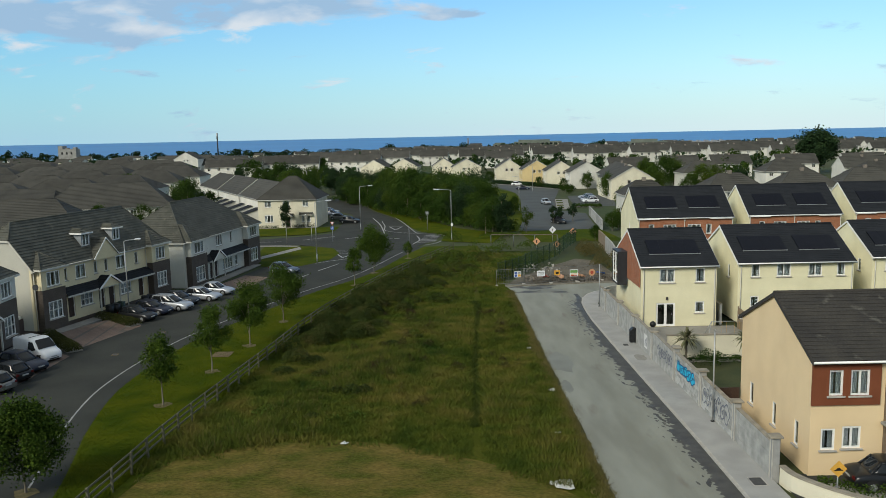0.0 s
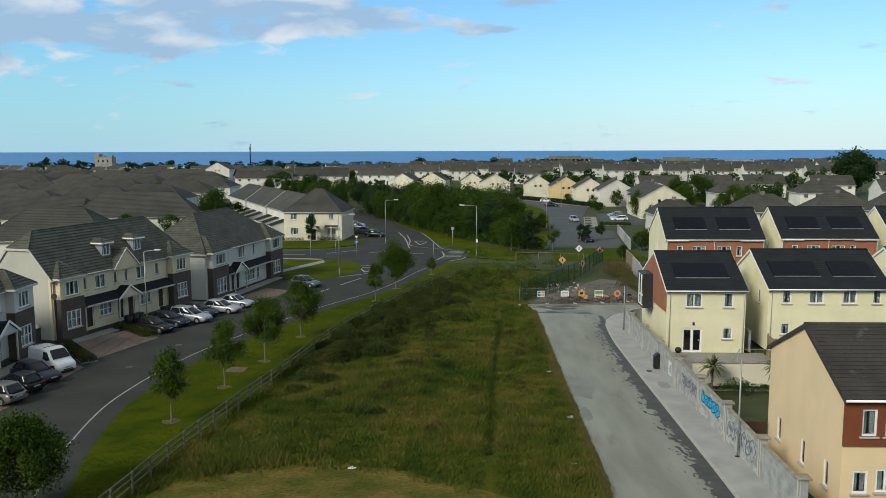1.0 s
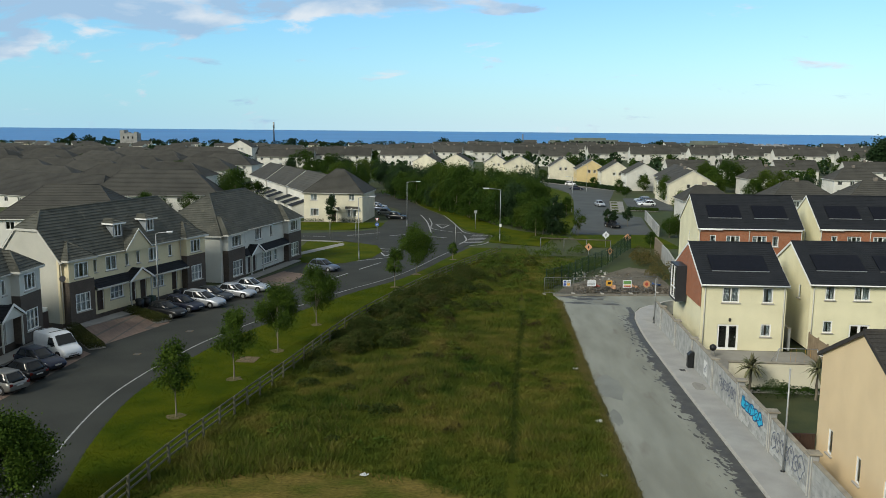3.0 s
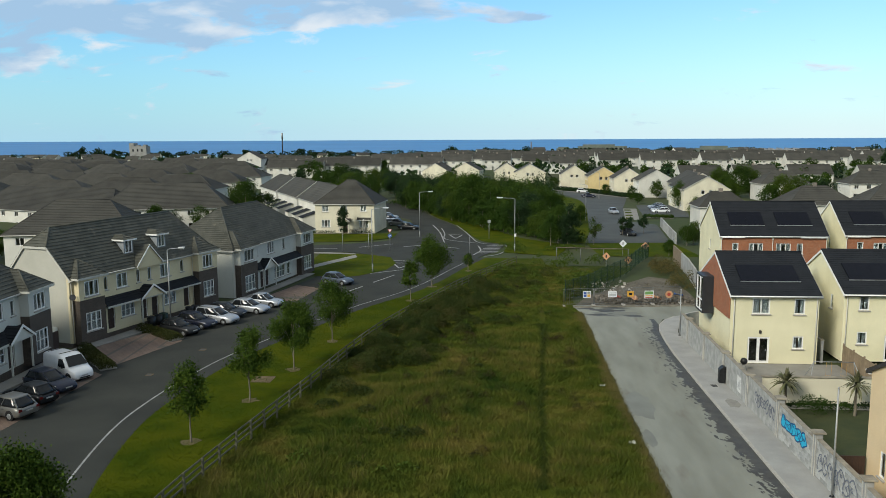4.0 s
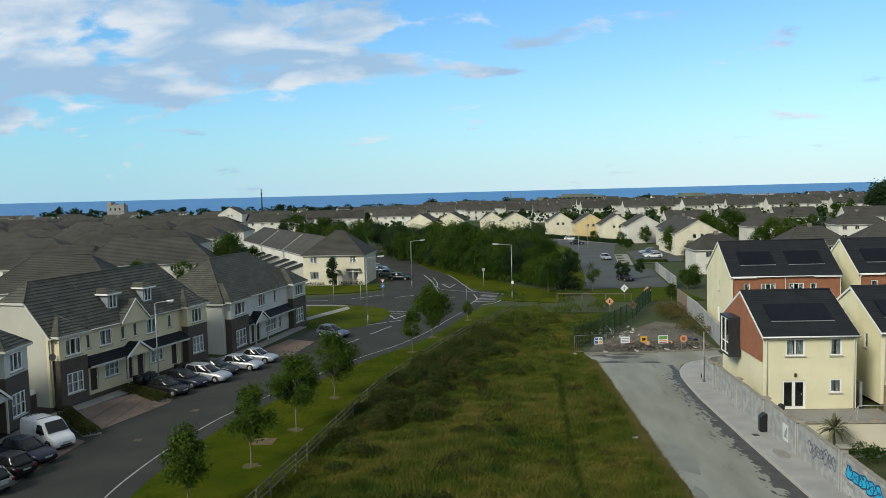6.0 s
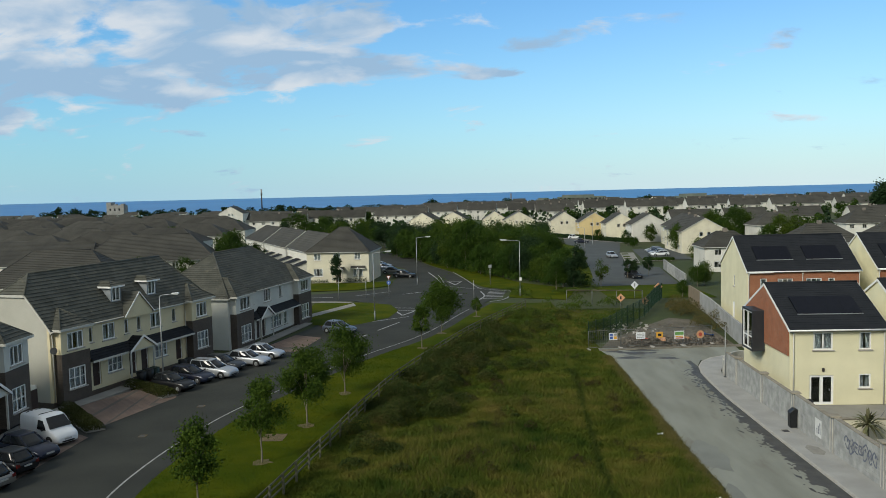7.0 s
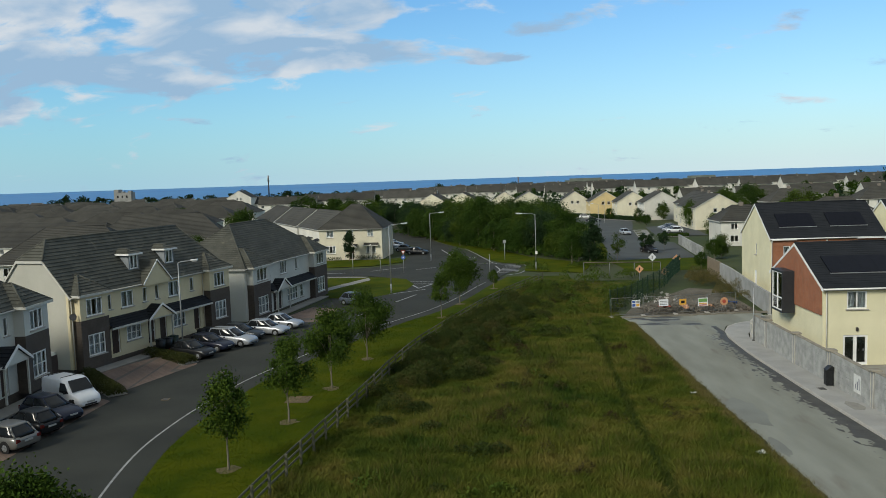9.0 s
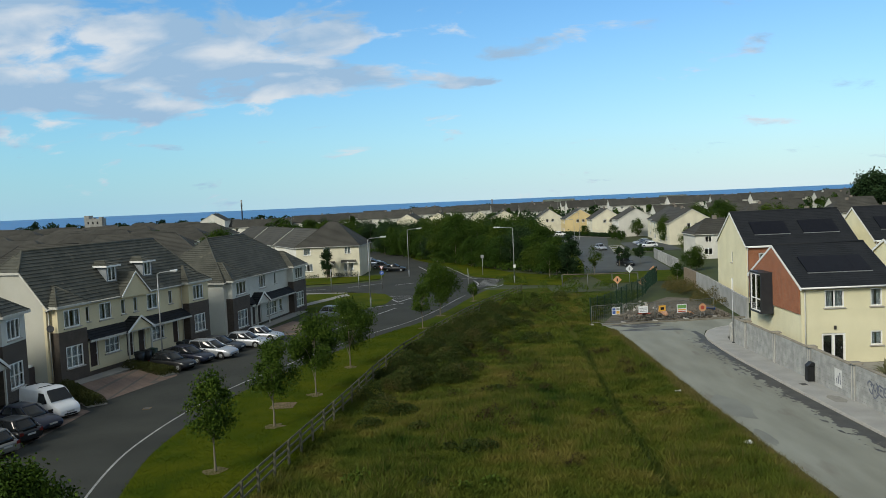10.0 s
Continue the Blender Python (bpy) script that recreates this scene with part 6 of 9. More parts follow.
for n_, (x0, y0, x1, y1) in enumerate(((25.75, 67.5, 25.75, 73.2), (32.9, 66.0, 32.9, 73.8))):
    pf = thing("panel_fence", pose(0, 0, 0), "tan timber garden fence of upright boards", "fence", "garden fences")
    kx = int((y1 - y0) / 0.15)
    for k in range(kx):
        bm = bmesh.new()
        y = y0 + k * 0.15
        box(bm, x0 - 0.01, y, -0.95, x0 + 0.012, y + 0.142, 0.95 + 0.02 * (k % 2))
        part("board", bm, FENW, pf)
    for k in range(4):
        bm = bmesh.new()
        y = y0 + (y1 - y0) * k / 3
        box(bm, x0 + 0.015, y - 0.05, -1.0, x0 + 0.12, y + 0.05, 1.05)
        part("post", bm, FENW, pf)
bg = thing("block_garden_wall", pose(0, 0, 0), "grey block garden wall between the new houses", "wall")
bm = bmesh.new()
box(bm, 24.6, 74.6, -1.0, 24.8, 84, 0.9)
part("wall_body", bm, BLOCK, bg)
bm = bmesh.new()
box(bm, 24.55, 74.6, 0.9, 24.85, 84, 0.97)
part("capping", bm, CAPM, bg)


def timber_gate(m, label):
    bf = thing("timber_gate", m, label, "gate")
    for k in range(9):
        bm = bmesh.new()
        box(bm, 0.05 + k * 0.155, 0, 0.05, 0.05 + k * 0.155 + 0.148, 0.03, 1.85)
        part("board", bm, DOOR_D, bf)
    bm = bmesh.new()
    for z in (0.3, 1.0, 1.6):
        box(bm, 0.05, 0.03, z, 1.44, 0.06, z + 0.1)
    part("brace", bm, DOOR_D, bf)


timber_gate(pose(15.3, 47.9, g(48)), "dark brown timber side gate beside the peach house")
timber_gate(pose(-39.3, 70.7, g(71) + 0.3, 0, 0, 82), "dark brown timber side gate between the terraces")
# swing frame and rotary clutter on the terrace
sw = thing("swing_frame", pose(21.5, 69.0, -0.86), "thin steel swing frame on the terrace", "swing")
bm = bmesh.new()
pipe(bm, [(0, -0.6, 0), (0.5, 0, 1.55), (3.4, 0, 1.55), (3.9, -0.6, 0)], 0.03, 6)
part("frame_front", bm, GALV, sw)
bm = bmesh.new()
pipe(bm, [(0, 0.7, 0), (0.5, 0.02, 1.55)], 0.03, 6), pipe(bm, [(3.9, 0.7, 0), (3.4, 0.02, 1.55)], 0.03, 6)
part("frame_rear", bm, GALV, sw)
for xx in (1.4, 2.5):
    bm = bmesh.new()
    tube(bm, (xx, 0, 0.45), (xx, 0, 1.55), 0.008, 0.008, 4), tube(bm, (xx + 0.4, 0, 0.45), (xx + 0.4, 0, 1.55), 0.008, 0.008, 4)
    box(bm, xx - 0.03, -0.1, 0.4, xx + 0.43, 0.1, 0.45)
    part("swing_seat", bm, AMBER, sw)
ball = thing("wheel_toy", pose(17.6, 71.6, -0.86), "small black round barbecue on the terrace", "barbecue")
bm = bmesh.new()
bmesh.ops.create_uvsphere(bm, u_segments=14, v_segments=9, radius=0.28)
bmesh.ops.translate(bm, vec=(0, 0, 0.78), verts=bm.verts)
part("bowl", bm, BLACKP, ball, smooth=True)
for k in range(3):
    bm = bmesh.new()
    a = 2.1 * k
    tube(bm, (0.25 * math.cos(a), 0.25 * math.sin(a), 0), (0.1 * math.cos(a), 0.1 * math.sin(a), 0.55), 0.02, 0.02, 5)
    part("leg", bm, GALV, ball)

# low curved wall and drive by the near house
lw_ = thing("low_wall", pose(0, 0, 0), "low cream rendered curved front wall", "wall")
arc = curve_pts([(15.2, 38.2), (15.35, 37.2), (15.9, 36.2), (16.9, 35.0), (18.5, 33.8)], 12)
inn = offset_line(arc, -0.22)
bm = bmesh.new()
for (a, b), (c, d) in zip(zip(arc, arc[1:]), zip(inn, inn[1:])):
    prism(bm, [(*a, 0.0), (*b, 0.0), (*d, 0.0), (*c, 0.0)], (0, 0, 0.95))
bmesh.ops.remove_doubles(bm, verts=bm.verts, dist=0.002)
part("wall_body", bm, CREAM_L, lw_)
bm = bmesh.new()
i2, a2 = offset_line(arc, -0.27), offset_line(arc, 0.05)
for (a, b), (c, d) in zip(zip(a2, a2[1:]), zip(i2, i2[1:])):
    prism(bm, [(*a, 0.95), (*b, 0.95), (*d, 0.95), (*c, 0.95)], (0, 0, 0.07))
bmesh.ops.remove_doubles(bm, verts=bm.verts, dist=0.002)
part("capping", bm, CAPM, lw_)
bm = bmesh.new()
poly(bm, [(15.3, 30, 0.16), (34, 30, 0.16), (34, 39.1, 0.13), (16.7, 39.1, 0.13), (15.3, 38.4, 0.13)])
tagged(part("driveway", bm, ASPHALT), "dark asphalt driveway in front of the peach house", "driveway", kind="structure")

# ---- forecourts of the terraces ----
def quad_patch(name, pts, lift, material, label, category):
    bm = bmesh.new()
    poly(bm, [(p[0], p[1], g(p[1]) + lift + (p[2] if len(p) > 2 else 0)) for p in pts])
    return tagged(part(name, bm, material), label, category, kind="structure")


quad_patch("forecourt", [(-37.4, 72.8, 0.28), (-32.9, 69.0), (-30.7, 77.6), (-31.2, 79.4), (-34.6, 80.2, 0.28)], 0.03, BRICK_P, "brown brick paved parking bay", "parking bay")
quad_patch("forecourt", [(-37.5, 50), (-32.3, 50), (-32.5, 66.5), (-36.6, 69.5)], 0.028, BRICK_P, "brown brick paved parking bay", "parking bay")
quad_patch("forecourt", [(-34.0, 81.2), (-28.6, 79.8), (-26.5, 90), (-25.0, 97), (-30.2, 98)], 0.028, ASPHALT, "asphalt parking bay in front of the terrace", "parking bay")
quad_patch("forecourt", [(-30.0, 98.5), (-25.2, 97.4), (-24.4, 106), (-27.9, 108)], 0.03, BRICK_P, "brown brick paved parking bay", "parking bay")
fp = curve_pts([(-37.0, 48), (-36.9, 62), (-37.2, 71.5), (-36.2, 77), (-34.8, 83), (-33.2, 89), (-31.9, 95), (-30.2, 101.5), (-28.9, 109), (-27.7, 117)], 40)
k_ = next(k for k, p in enumerate(fp) if p[1] > 91)
strip("pavement", offset_line(fp, -1.5)[: k_ + 1], fp[: k_ + 1], 0.30, CONC_D, "pale concrete path along the terrace fronts", curb=0.30)
strip("pavement", offset_line(fp, -1.5)[k_:], fp[k_:], 0.08, CONC_D, "pale concrete path along the terrace fronts", curb=0.08)
strip("pavement", offset_line(curve_pts([(-40, 137.4), (-31, 137.2), (-26, 136.2)], 8), -1.3), curve_pts([(-40, 137.4), (-31, 137.2), (-26, 136.2)], 8), 0.05, CONC_D, "pale concrete path beside the side road", curb=0.05)
quad_patch("lawn", [(-27.4, 115.5), (-24.8, 113.8), (-21.4, 115.2), (-18.2, 120.5), (-17.6, 127), (-19.4, 133.4), (-23.5, 136.4), (-31.5, 137.0), (-30.8, 126)], 0.045, LAWN, "mown grass island beside the roundabout", "lawn")
quad_patch("lawn", [(-40.5, 151.5), (-27.5, 153.5), (-22.5, 159), (-22.6, 166), (-41.5, 165.5)], 0.045, LAWN, "mown front lawn of the corner house", "lawn")
quad_patch("path", [(-30.2, 123.5), (-29.0, 122.0), (-24.6, 133.0), (-25.4, 135.8)], 0.06, CONC_D, "pale concrete path across the grass island", "path")
strip("verge", curve_pts([(-1.6, 140), (-1.2, 150), (-5.4, 155), (-8.4, 166), (-11.9, 182), (-19.3, 205), (-26, 240)], 24), curve_pts([(7, 136), (9, 149), (1.5, 160), (-3, 172), (-8.5, 188), (-15, 208), (-20, 240)], 24), 0.05, LAWN, "mown grass verge under the trees", curb=0.05)
strip("verge", [(13.8, 136), (13.4, 145), (13.0, 152.4)], [(29.5, 136), (29.0, 146), (28.4, 153.9)], 0.01, LAWN, "rough grass beside the far estate road")
strip("verge", [(11.6, 152), (12.4, 168.5), (13.2, 190), (14, 226), (13, 250), (9, 278)], [(12.9, 152.5), (15.3, 168.5), (17.2, 190), (20.3, 226), (21, 250), (15.0, 279)], 0.05, LAWN, "mown grass edge of the far estate road")
# parking bays, path and strips of grass beside the far road
quad_patch("pavement", [(25.9, 193.2), (29.2, 194.2), (33.0, 223.0), (29.6, 223.4)], 0.05, CONC_D, "pale concrete bays and footpath beside the far estate road", "footpath")
for k in range(4):
    x, y = 26.5 + 0.86 * k, 196.0 + 7.0 * k
    quad_patch("verge", [(x, y), (x + 1.7, y + 0.1), (x + 2.0, y + 3.2), (x + 0.4, y + 3.2)], 0.07, LAWN, "narrow strip of grass between the far parking bays", "grass")
quad_patch("parking_bay", [(31.4, 201.5), (42.5, 200.5), (46.0, 236), (34.6, 234)], 0.03, WORN_A, "grey asphalt parking bays before the far terrace", "parking bay")

# ---- road paint ----
def paint_strip(line, w, lift=0.024, name="road_line", label="white painted road line"):
    a, b = offset_line(line, -w / 2), offset_line(line, w / 2)
    bm = bmesh.new()
    rows = [(bm.verts.new((*p, g(p[1]) + lift)), bm.verts.new((*q, g(q[1]) + lift))) for p, q in zip(a, b)]
    for r, s in zip(rows, rows[1:]):
        bm.faces.new((r[0], r[1], s[1], s[0]))
    return tagged(part(name, bm, PAINT), label, "road line", kind="structure")


paint_strip([p for p in line_l if p[1] < 128], 0.12)
for a, b in (((-21.5, 101), (-19.3, 107.5)), ((-18.4, 110.5), (-16.4, 116.5)), ((-20.0, 117.5), (-15.6, 121.4))):
    paint_strip([a, ((a[0] + b[0]) / 2, (a[1] + b[1]) / 2), b], 0.22)
paint_strip(curve_pts([(-12.3, 184), (-9.6, 171), (-7.6, 160), (-5.8, 152), (-1.6, 149)], 20), 0.2, 0.03)
paint_strip(curve_pts([(-17.0, 182), (-14.6, 170), (-13.2, 160), (-12.2, 152)], 14), 0.25, 0.03)
paint_strip(curve_pts([(-14.6, 176), (-13.2, 166), (-12.2, 157), (-6.0, 151.5)], 14), 0.2, 0.03)
for k in range(6):
    t = k / 5
    paint_strip([(-5.6 + 1.0 * t, 139.0 + 9 * t), (-2.6 + 0.8 * t, 139.0 + 9.5 * t)], 0.5, 0.032)
paint_strip(curve_pts([(-1.2, 149.5), (-0.9, 144), (-2.4, 137.5), (-4.6, 135)], 10), 0.25, 0.032)
paint_strip(curve_pts([(-6.0, 148), (-5.4, 142), (-6.4, 136.5)], 10), 0.25, 0.032)
for c_, r_ in (((-13.2, 140.5), 1.7),):
    bm = bmesh.new()
    poly(bm, [(c_[0] + r_ * math.cos(a), c_[1] + 1.6 * r_ * math.sin(a), g(c_[1]) + 0.031) for a in (2 * math.pi * k / 20 for k in range(20))])
    tagged(part("roundabout_disc", bm, PAINT), "white painted disc of the mini roundabout", "road marking", kind="structure")
for pts in (((-18.2, 127.5), (-16.6, 122.5), (-15.0, 127.0)), ((-12.2, 164.5), (-10.6, 158.5), (-9.6, 164))):
    bm = bmesh.new()
    for a, b in zip(pts, pts[1:] + pts[:1]):
        d = Vector((b[0] - a[0], b[1] - a[1], 0)).normalized()
        n = Vector((-d.y, d.x, 0)) * 0.14
        A_, B_ = Vector((*a, g(a[1]) + 0.033)), Vector((*b, g(b[1]) + 0.033))
        poly(bm, [A_ - n, B_ - n, B_ + n, A_ + n])
    tagged(part("give_way_mark", bm, PAINT), "white painted give way triangle", "road marking", kind="structure")
for a, b in (((-19.0, 146), (-16.0, 148.5)), ((-26.5, 145.2), (-21.4, 150.0)), ((-20.2, 130.5), (-15.0, 129.2)), ((-12, 146), (-9.0, 144.5)), ((-34, 143.5), (-30, 143.5))):
    paint_strip([a, b], 0.3, 0.03)
# ---- plants ----


def leaf_mat(name, c1, c2, c3, rough=0.6, patch=0.5, amp=0.9, tuft=0.0, spread=0.6):
    """Leaves: each one takes its own tone between three greens, with broad light and dark patches over the crown."""
    m = bpy.data.materials.new(name)
    m.use_nodes = True
    nd, lk = m.node_tree.nodes, m.node_tree.links
    b = nd["Principled BSDF"]
    b.inputs["Roughness"].default_value = rough
    b.inputs["Specular IOR Level"].default_value = 0.07
    ge = nd.new("ShaderNodeNewGeometry")
    rp = nd.new("ShaderNodeValToRGB")
    rp.color_ramp.elements[0].color, rp.color_ramp.elements[1].color = (*c1, 1), (*c3, 1)
    e = rp.color_ramp.elements.new(0.5)
    e.color = (*c2, 1)
    nz = nd.new("ShaderNodeTexNoise")
    nz.inputs["Scale"].default_value, nz.inputs["Detail"].default_value = patch, 4
    lk.new(ge.outputs["Position"], nz.inputs["Vector"])
    ad = nd.new("ShaderNodeMath")
    ad.operation = "MULTIPLY_ADD"
    ad.inputs[1].default_value = spread
    lk.new(ge.outputs["Random Per Island"], ad.inputs[0])
    sb = nd.new("ShaderNodeMath")
    sb.operation = "MULTIPLY_ADD"
    sb.inputs[1].default_value, sb.inputs[2].default_value = amp, 0.5 - spread / 2 - amp / 2
    if tuft:
        nt2 = nd.new("ShaderNodeTexNoise")
        nt2.inputs["Scale"].default_value, nt2.inputs["Detail"].default_value = tuft, 2
        lk.new(ge.outputs["Position"], nt2.inputs["Vector"])
        mx = nd.new("ShaderNodeMixRGB")
        mx.inputs[0].default_value = 0.45
        lk.new(nz.outputs["Fac"], mx.inputs[1]), lk.new(nt2.outputs["Fac"], mx.inputs[2])
        lk.new(mx.outputs[0], sb.inputs[0])
    else:
        lk.new(nz.outputs["Fac"], sb.inputs[0])
    lk.new(sb.outputs[0], ad.inputs[2])
    lk.new(ad.outputs[0], rp.inputs[0])
    lk.new(rp.outputs[0], b.inputs["Base Color"])
    MATS[name] = m
    return m


LEAF = leaf_mat("street_tree_leaf", (0.012, 0.028, 0.004), (0.036, 0.066, 0.008), (0.080, 0.118, 0.014), 0.6, 0.9, 1.1, 0.0, 0.4)
LEAF_D = leaf_mat("woodland_leaf", (0.008, 0.022, 0.004), (0.026, 0.054, 0.007), (0.066, 0.098, 0.013), 0.6, 0.3, 0.9, 0.0, 0.35)
LEAF_Y = leaf_mat("light_leaf", (0.018, 0.036, 0.005), (0.042, 0.070, 0.008), (0.085, 0.112, 0.015), 0.6, 0.3, 0.9, 0.0, 0.35)
LEAF_DK = leaf_mat("dark_leaf", (0.010, 0.022, 0.010), (0.018, 0.038, 0.014), (0.034, 0.058, 0.020))
BRAM = leaf_mat("bramble_leaf", (0.010, 0.020, 0.005), (0.032, 0.048, 0.010), (0.092, 0.068, 0.025), 0.7, 0.35, 1.8, 1.0, 0.35)
HEDGE_L = leaf_mat("hedge_leaf", (0.020, 0.028, 0.007), (0.042, 0.050, 0.012), (0.080, 0.078, 0.024))
GRASSB = leaf_mat("grass_blade", (0.016, 0.042, 0.005), (0.070, 0.088, 0.012), (0.150, 0.124, 0.030), 0.7, 0.13, 2.7, 0.5, 0.10)
GRASSD = leaf_mat("dry_blade", (0.070, 0.072, 0.020), (0.105, 0.092, 0.030), (0.155, 0.125, 0.050), 0.7, 0.5, 0.9, 0.0, 0.3)
BARK = mat("grey_bark", (0.19, 0.165, 0.12), (0.12, 0.105, 0.08), 0.95, 3, bump=0.6, bscale=20, stretch=(3, 3, 0.6))


def cards(centres, size, rs, flat=0.0, aspect=0.6):
    """Small leaf quads with random turns at the centres: arrays of vertices and faces."""
    n = len(centres)
    a = rs.normal(size=(n, 3))
    a[:, 2] *= 1 - flat
    a /= np.linalg.norm(a, axis=1, keepdims=True)
    b = rs.normal(size=(n, 3))
    b -= (b * a).sum(1, keepdims=True) * a
    b /= np.linalg.norm(b, axis=1, keepdims=True)
    s = size * rs.uniform(0.6, 1.35, (n, 1))
    u, v = a * s * 0.5, b * s * 0.5 * aspect
    c = np.asarray(centres)
    nrm = np.cross(a, b) * s * 0.12
    vs = np.stack([c - u, c - v + nrm, c + u, c + v + nrm], 1).reshape(-1, 3)
    return vs, np.arange(n * 4).reshape(-1, 4)


def mesh_from(name, vs, fs, material):
    me = bpy.data.meshes.new(name)
    me.from_pydata(vs.tolist(), [], fs.tolist())
    me.materials.append(material)
    return me


def crown_points(n, rx, ry, z0, z1, clumps, rs, shape=1.0, hollow=0.35):
    """Leaf places gathered in clumps over an egg-shaped crown with gaps and an uneven outline."""
    cs = []
    zc, rz = (z0 + z1) / 2, (z1 - z0) / 2
    while len(cs) < clumps:
        d = rs.normal(size=3)
        d /= np.linalg.norm(d)
        r = rs.uniform(hollow, 1.0) ** 0.6
        p = d * r
        w = 1.0 - 0.35 * shape * max(p[2], 0) - 0.15 * max(-p[2], 0)
        cs.append((p[0] * rx * w * rs.uniform(0.8, 1.15), p[1] * ry * w * rs.uniform(0.8, 1.15), zc + p[2] * rz))
    cs = np.array(cs)
    k = rs.integers(0, clumps, n)
    spread = rs.normal(size=(n, 3)) * (min(rx, ry) * 0.19) * rs.uniform(0.6, 1.2, (clumps, 1))[k]
    return cs[k] + spread, cs


def tree(name, m, label, h, rx, z0, n, size, clumps, leaf, seed, trunk=0.09, group="", shape=1.0, category="tree", lean=0.0, ry=None, limbs=7):
    rs = np.random.default_rng(seed)
    T = thing(name, m, label, category, group)
    r = random.Random(seed)
    bm = bmesh.new()
    p, rad = Vector((0, 0, -0.15)), trunk
    stem = [p]
    for k in range(5):
        q = Vector((lean * (k + 1) * 0.2 + r.uniform(-0.06, 0.06) * h * 0.1, r.uniform(-0.06, 0.06) * h * 0.1, h * 0.75 * (k + 1) / 5))
        tube(bm, p, q, rad * (1.25 if k == 0 else 1), rad * 0.82, 7, False)
        p, rad = q, rad * 0.82
        stem.append(p)
    part("trunk", bm, BARK, T)
    pts, cs = crown_points(n, rx, ry or rx, z0, h, clumps, rs, shape)
    for c in cs[:: max(1, clumps // limbs)][:limbs]:
        bm = bmesh.new()
        c = Vector(c)
        k = min(4, max(1, int((c.z / h) * 4)))
        a = stem[k]
        mid = a.lerp(c, 0.5) + Vector((0, 0, 0.08 * h))
        tube(bm, a, mid, trunk * 0.45, trunk * 0.3, 5, False), tube(bm, mid, c, trunk * 0.3, trunk * 0.1, 5, False)
        part("limb", bm, BARK, T)
    vs, fs = cards(pts, size, rs)
    c = new("crown", mesh_from("crown", vs, fs, leaf))
    c.parent = T
    return T


STREET = [(-21.9, 38.7, 4.6, 2.0, 0.9, 21000, 0.15), (-19.8, 52.4, 4.9, 1.2, 1.6, 9000, 0.14), (-18.9, 60.7, 5.1, 1.35, 1.7, 11000, 0.14), (-17.95, 68.9, 5.6, 1.85, 1.7, 17000, 0.15), (-16.9, 78.4, 5.4, 1.8, 1.6, 15000, 0.15), (-12.1, 98.5, 4.7, 1.05, 1.5, 5500, 0.18), (-10.5, 107.7, 6.1, 2.1, 1.8, 13000, 0.19), (-6.5, 120.4, 2.7, 0.75, 0.8, 2400, 0.15)]
for k, (x, y, h, r_, z0, n, s_) in enumerate(STREET):
    tree("street_tree", pose(x, y, g(y) + 0.02, 0, 0, 50 * k), "young broad-leaved street tree on the mown verge", h, r_, z0, int(n * (0.72 if r_ < 1.95 else 1.0)), s_, 24 + 8 * (r_ > 1.5) + 10 * (r_ > 1.95), LEAF, 30 + k, 0.06, "street trees", 1.5, "tree", 0.1 * (k % 3 - 1))
# rings of bare soil at the trunks
for k, (x, y, *_) in enumerate(STREET):
    bm = bmesh.new()
    r = random.Random(k)
    poly(bm, [(x + r.uniform(0.4, 0.75) * math.cos(a), y + r.uniform(0.4, 0.75) * math.sin(a), g(y) + 0.045) for a in (2 * math.pi * j / 11 for j in range(11))])
    tagged(part("soil_ring", bm, mat("dry_soil", (0.135, 0.105, 0.05), (0.085, 0.075, 0.03), 0.95, 4, bump=0.6, fine=0.25, space="World")), "ring of dry soil at a tree's foot", "soil", kind="structure")

# belt of trees between the two roads
protos = []
for k in range(6):
    protos.append(tree("belt_tree", pose(0, -300 - 20 * k, -80), "dense broad-leaved tree in the roadside belt", 9.0, 3.0 + 0.25 * (k % 3), 0.8 + 0.3 * (k % 2), 7500, 0.30, 60, (LEAF, LEAF_D, LEAF_D, LEAF_Y, LEAF_D, LEAF_DK)[k], 100 + k, 0.16, "trees of the roadside belt", 0.8, limbs=2))
rr = random.Random(21)
BELT = [(-33, 236), (-27, 224), (-21, 209), (-14, 192), (-8.5, 181), (-3.5, 171), (1.5, 164), (6, 158), (10.5, 152)]
spots = []
for (x0, y0), (x1, y1) in zip(BELT, BELT[1:]):
    for j in range(3):
        t = j / 3
        for d in range(4):
            bx, by = x0 + (x1 - x0) * t, y0 + (y1 - y0) * t
            spots.append((bx + 1.2 + d * 3.6 + rr.uniform(-1, 1), by + d * 4.6 + rr.uniform(-1.5, 1.5), d))
for x, y, d in spots:
    lim = 8.4 if y < 175 else 11.5 if y < 200 else 13
    if x > lim or rr.random() < 0.12:
        continue
    h = float(np.interp(y, (150, 165, 185, 210, 250), (5.2, 6.8, 9.0, 8.8, 7.6))) * rr.uniform(0.72, 1.16) * (0.85 if d == 0 else 1)
    s_ = h / 9.0
    copy_thing(rr.choice(protos), pose(x, y, g(y), 0, 0, rr.uniform(0, 360)) @ Matrix.Diagonal((s_ * rr.uniform(0.9, 1.15), s_ * rr.uniform(0.9, 1.15), s_, 1)))
for x, y, h in ((6.6, 148.5, 5.6), (8.2, 153, 6.8), (15.2, 187, 4.0), (-9, 190, 10.8)):
    s_ = h / 9.0
    copy_thing(protos[1], pose(x, y, g(y), 0, 0, x * 40) @ Matrix.Diagonal((s_ * 0.9, s_ * 0.9, s_, 1)))
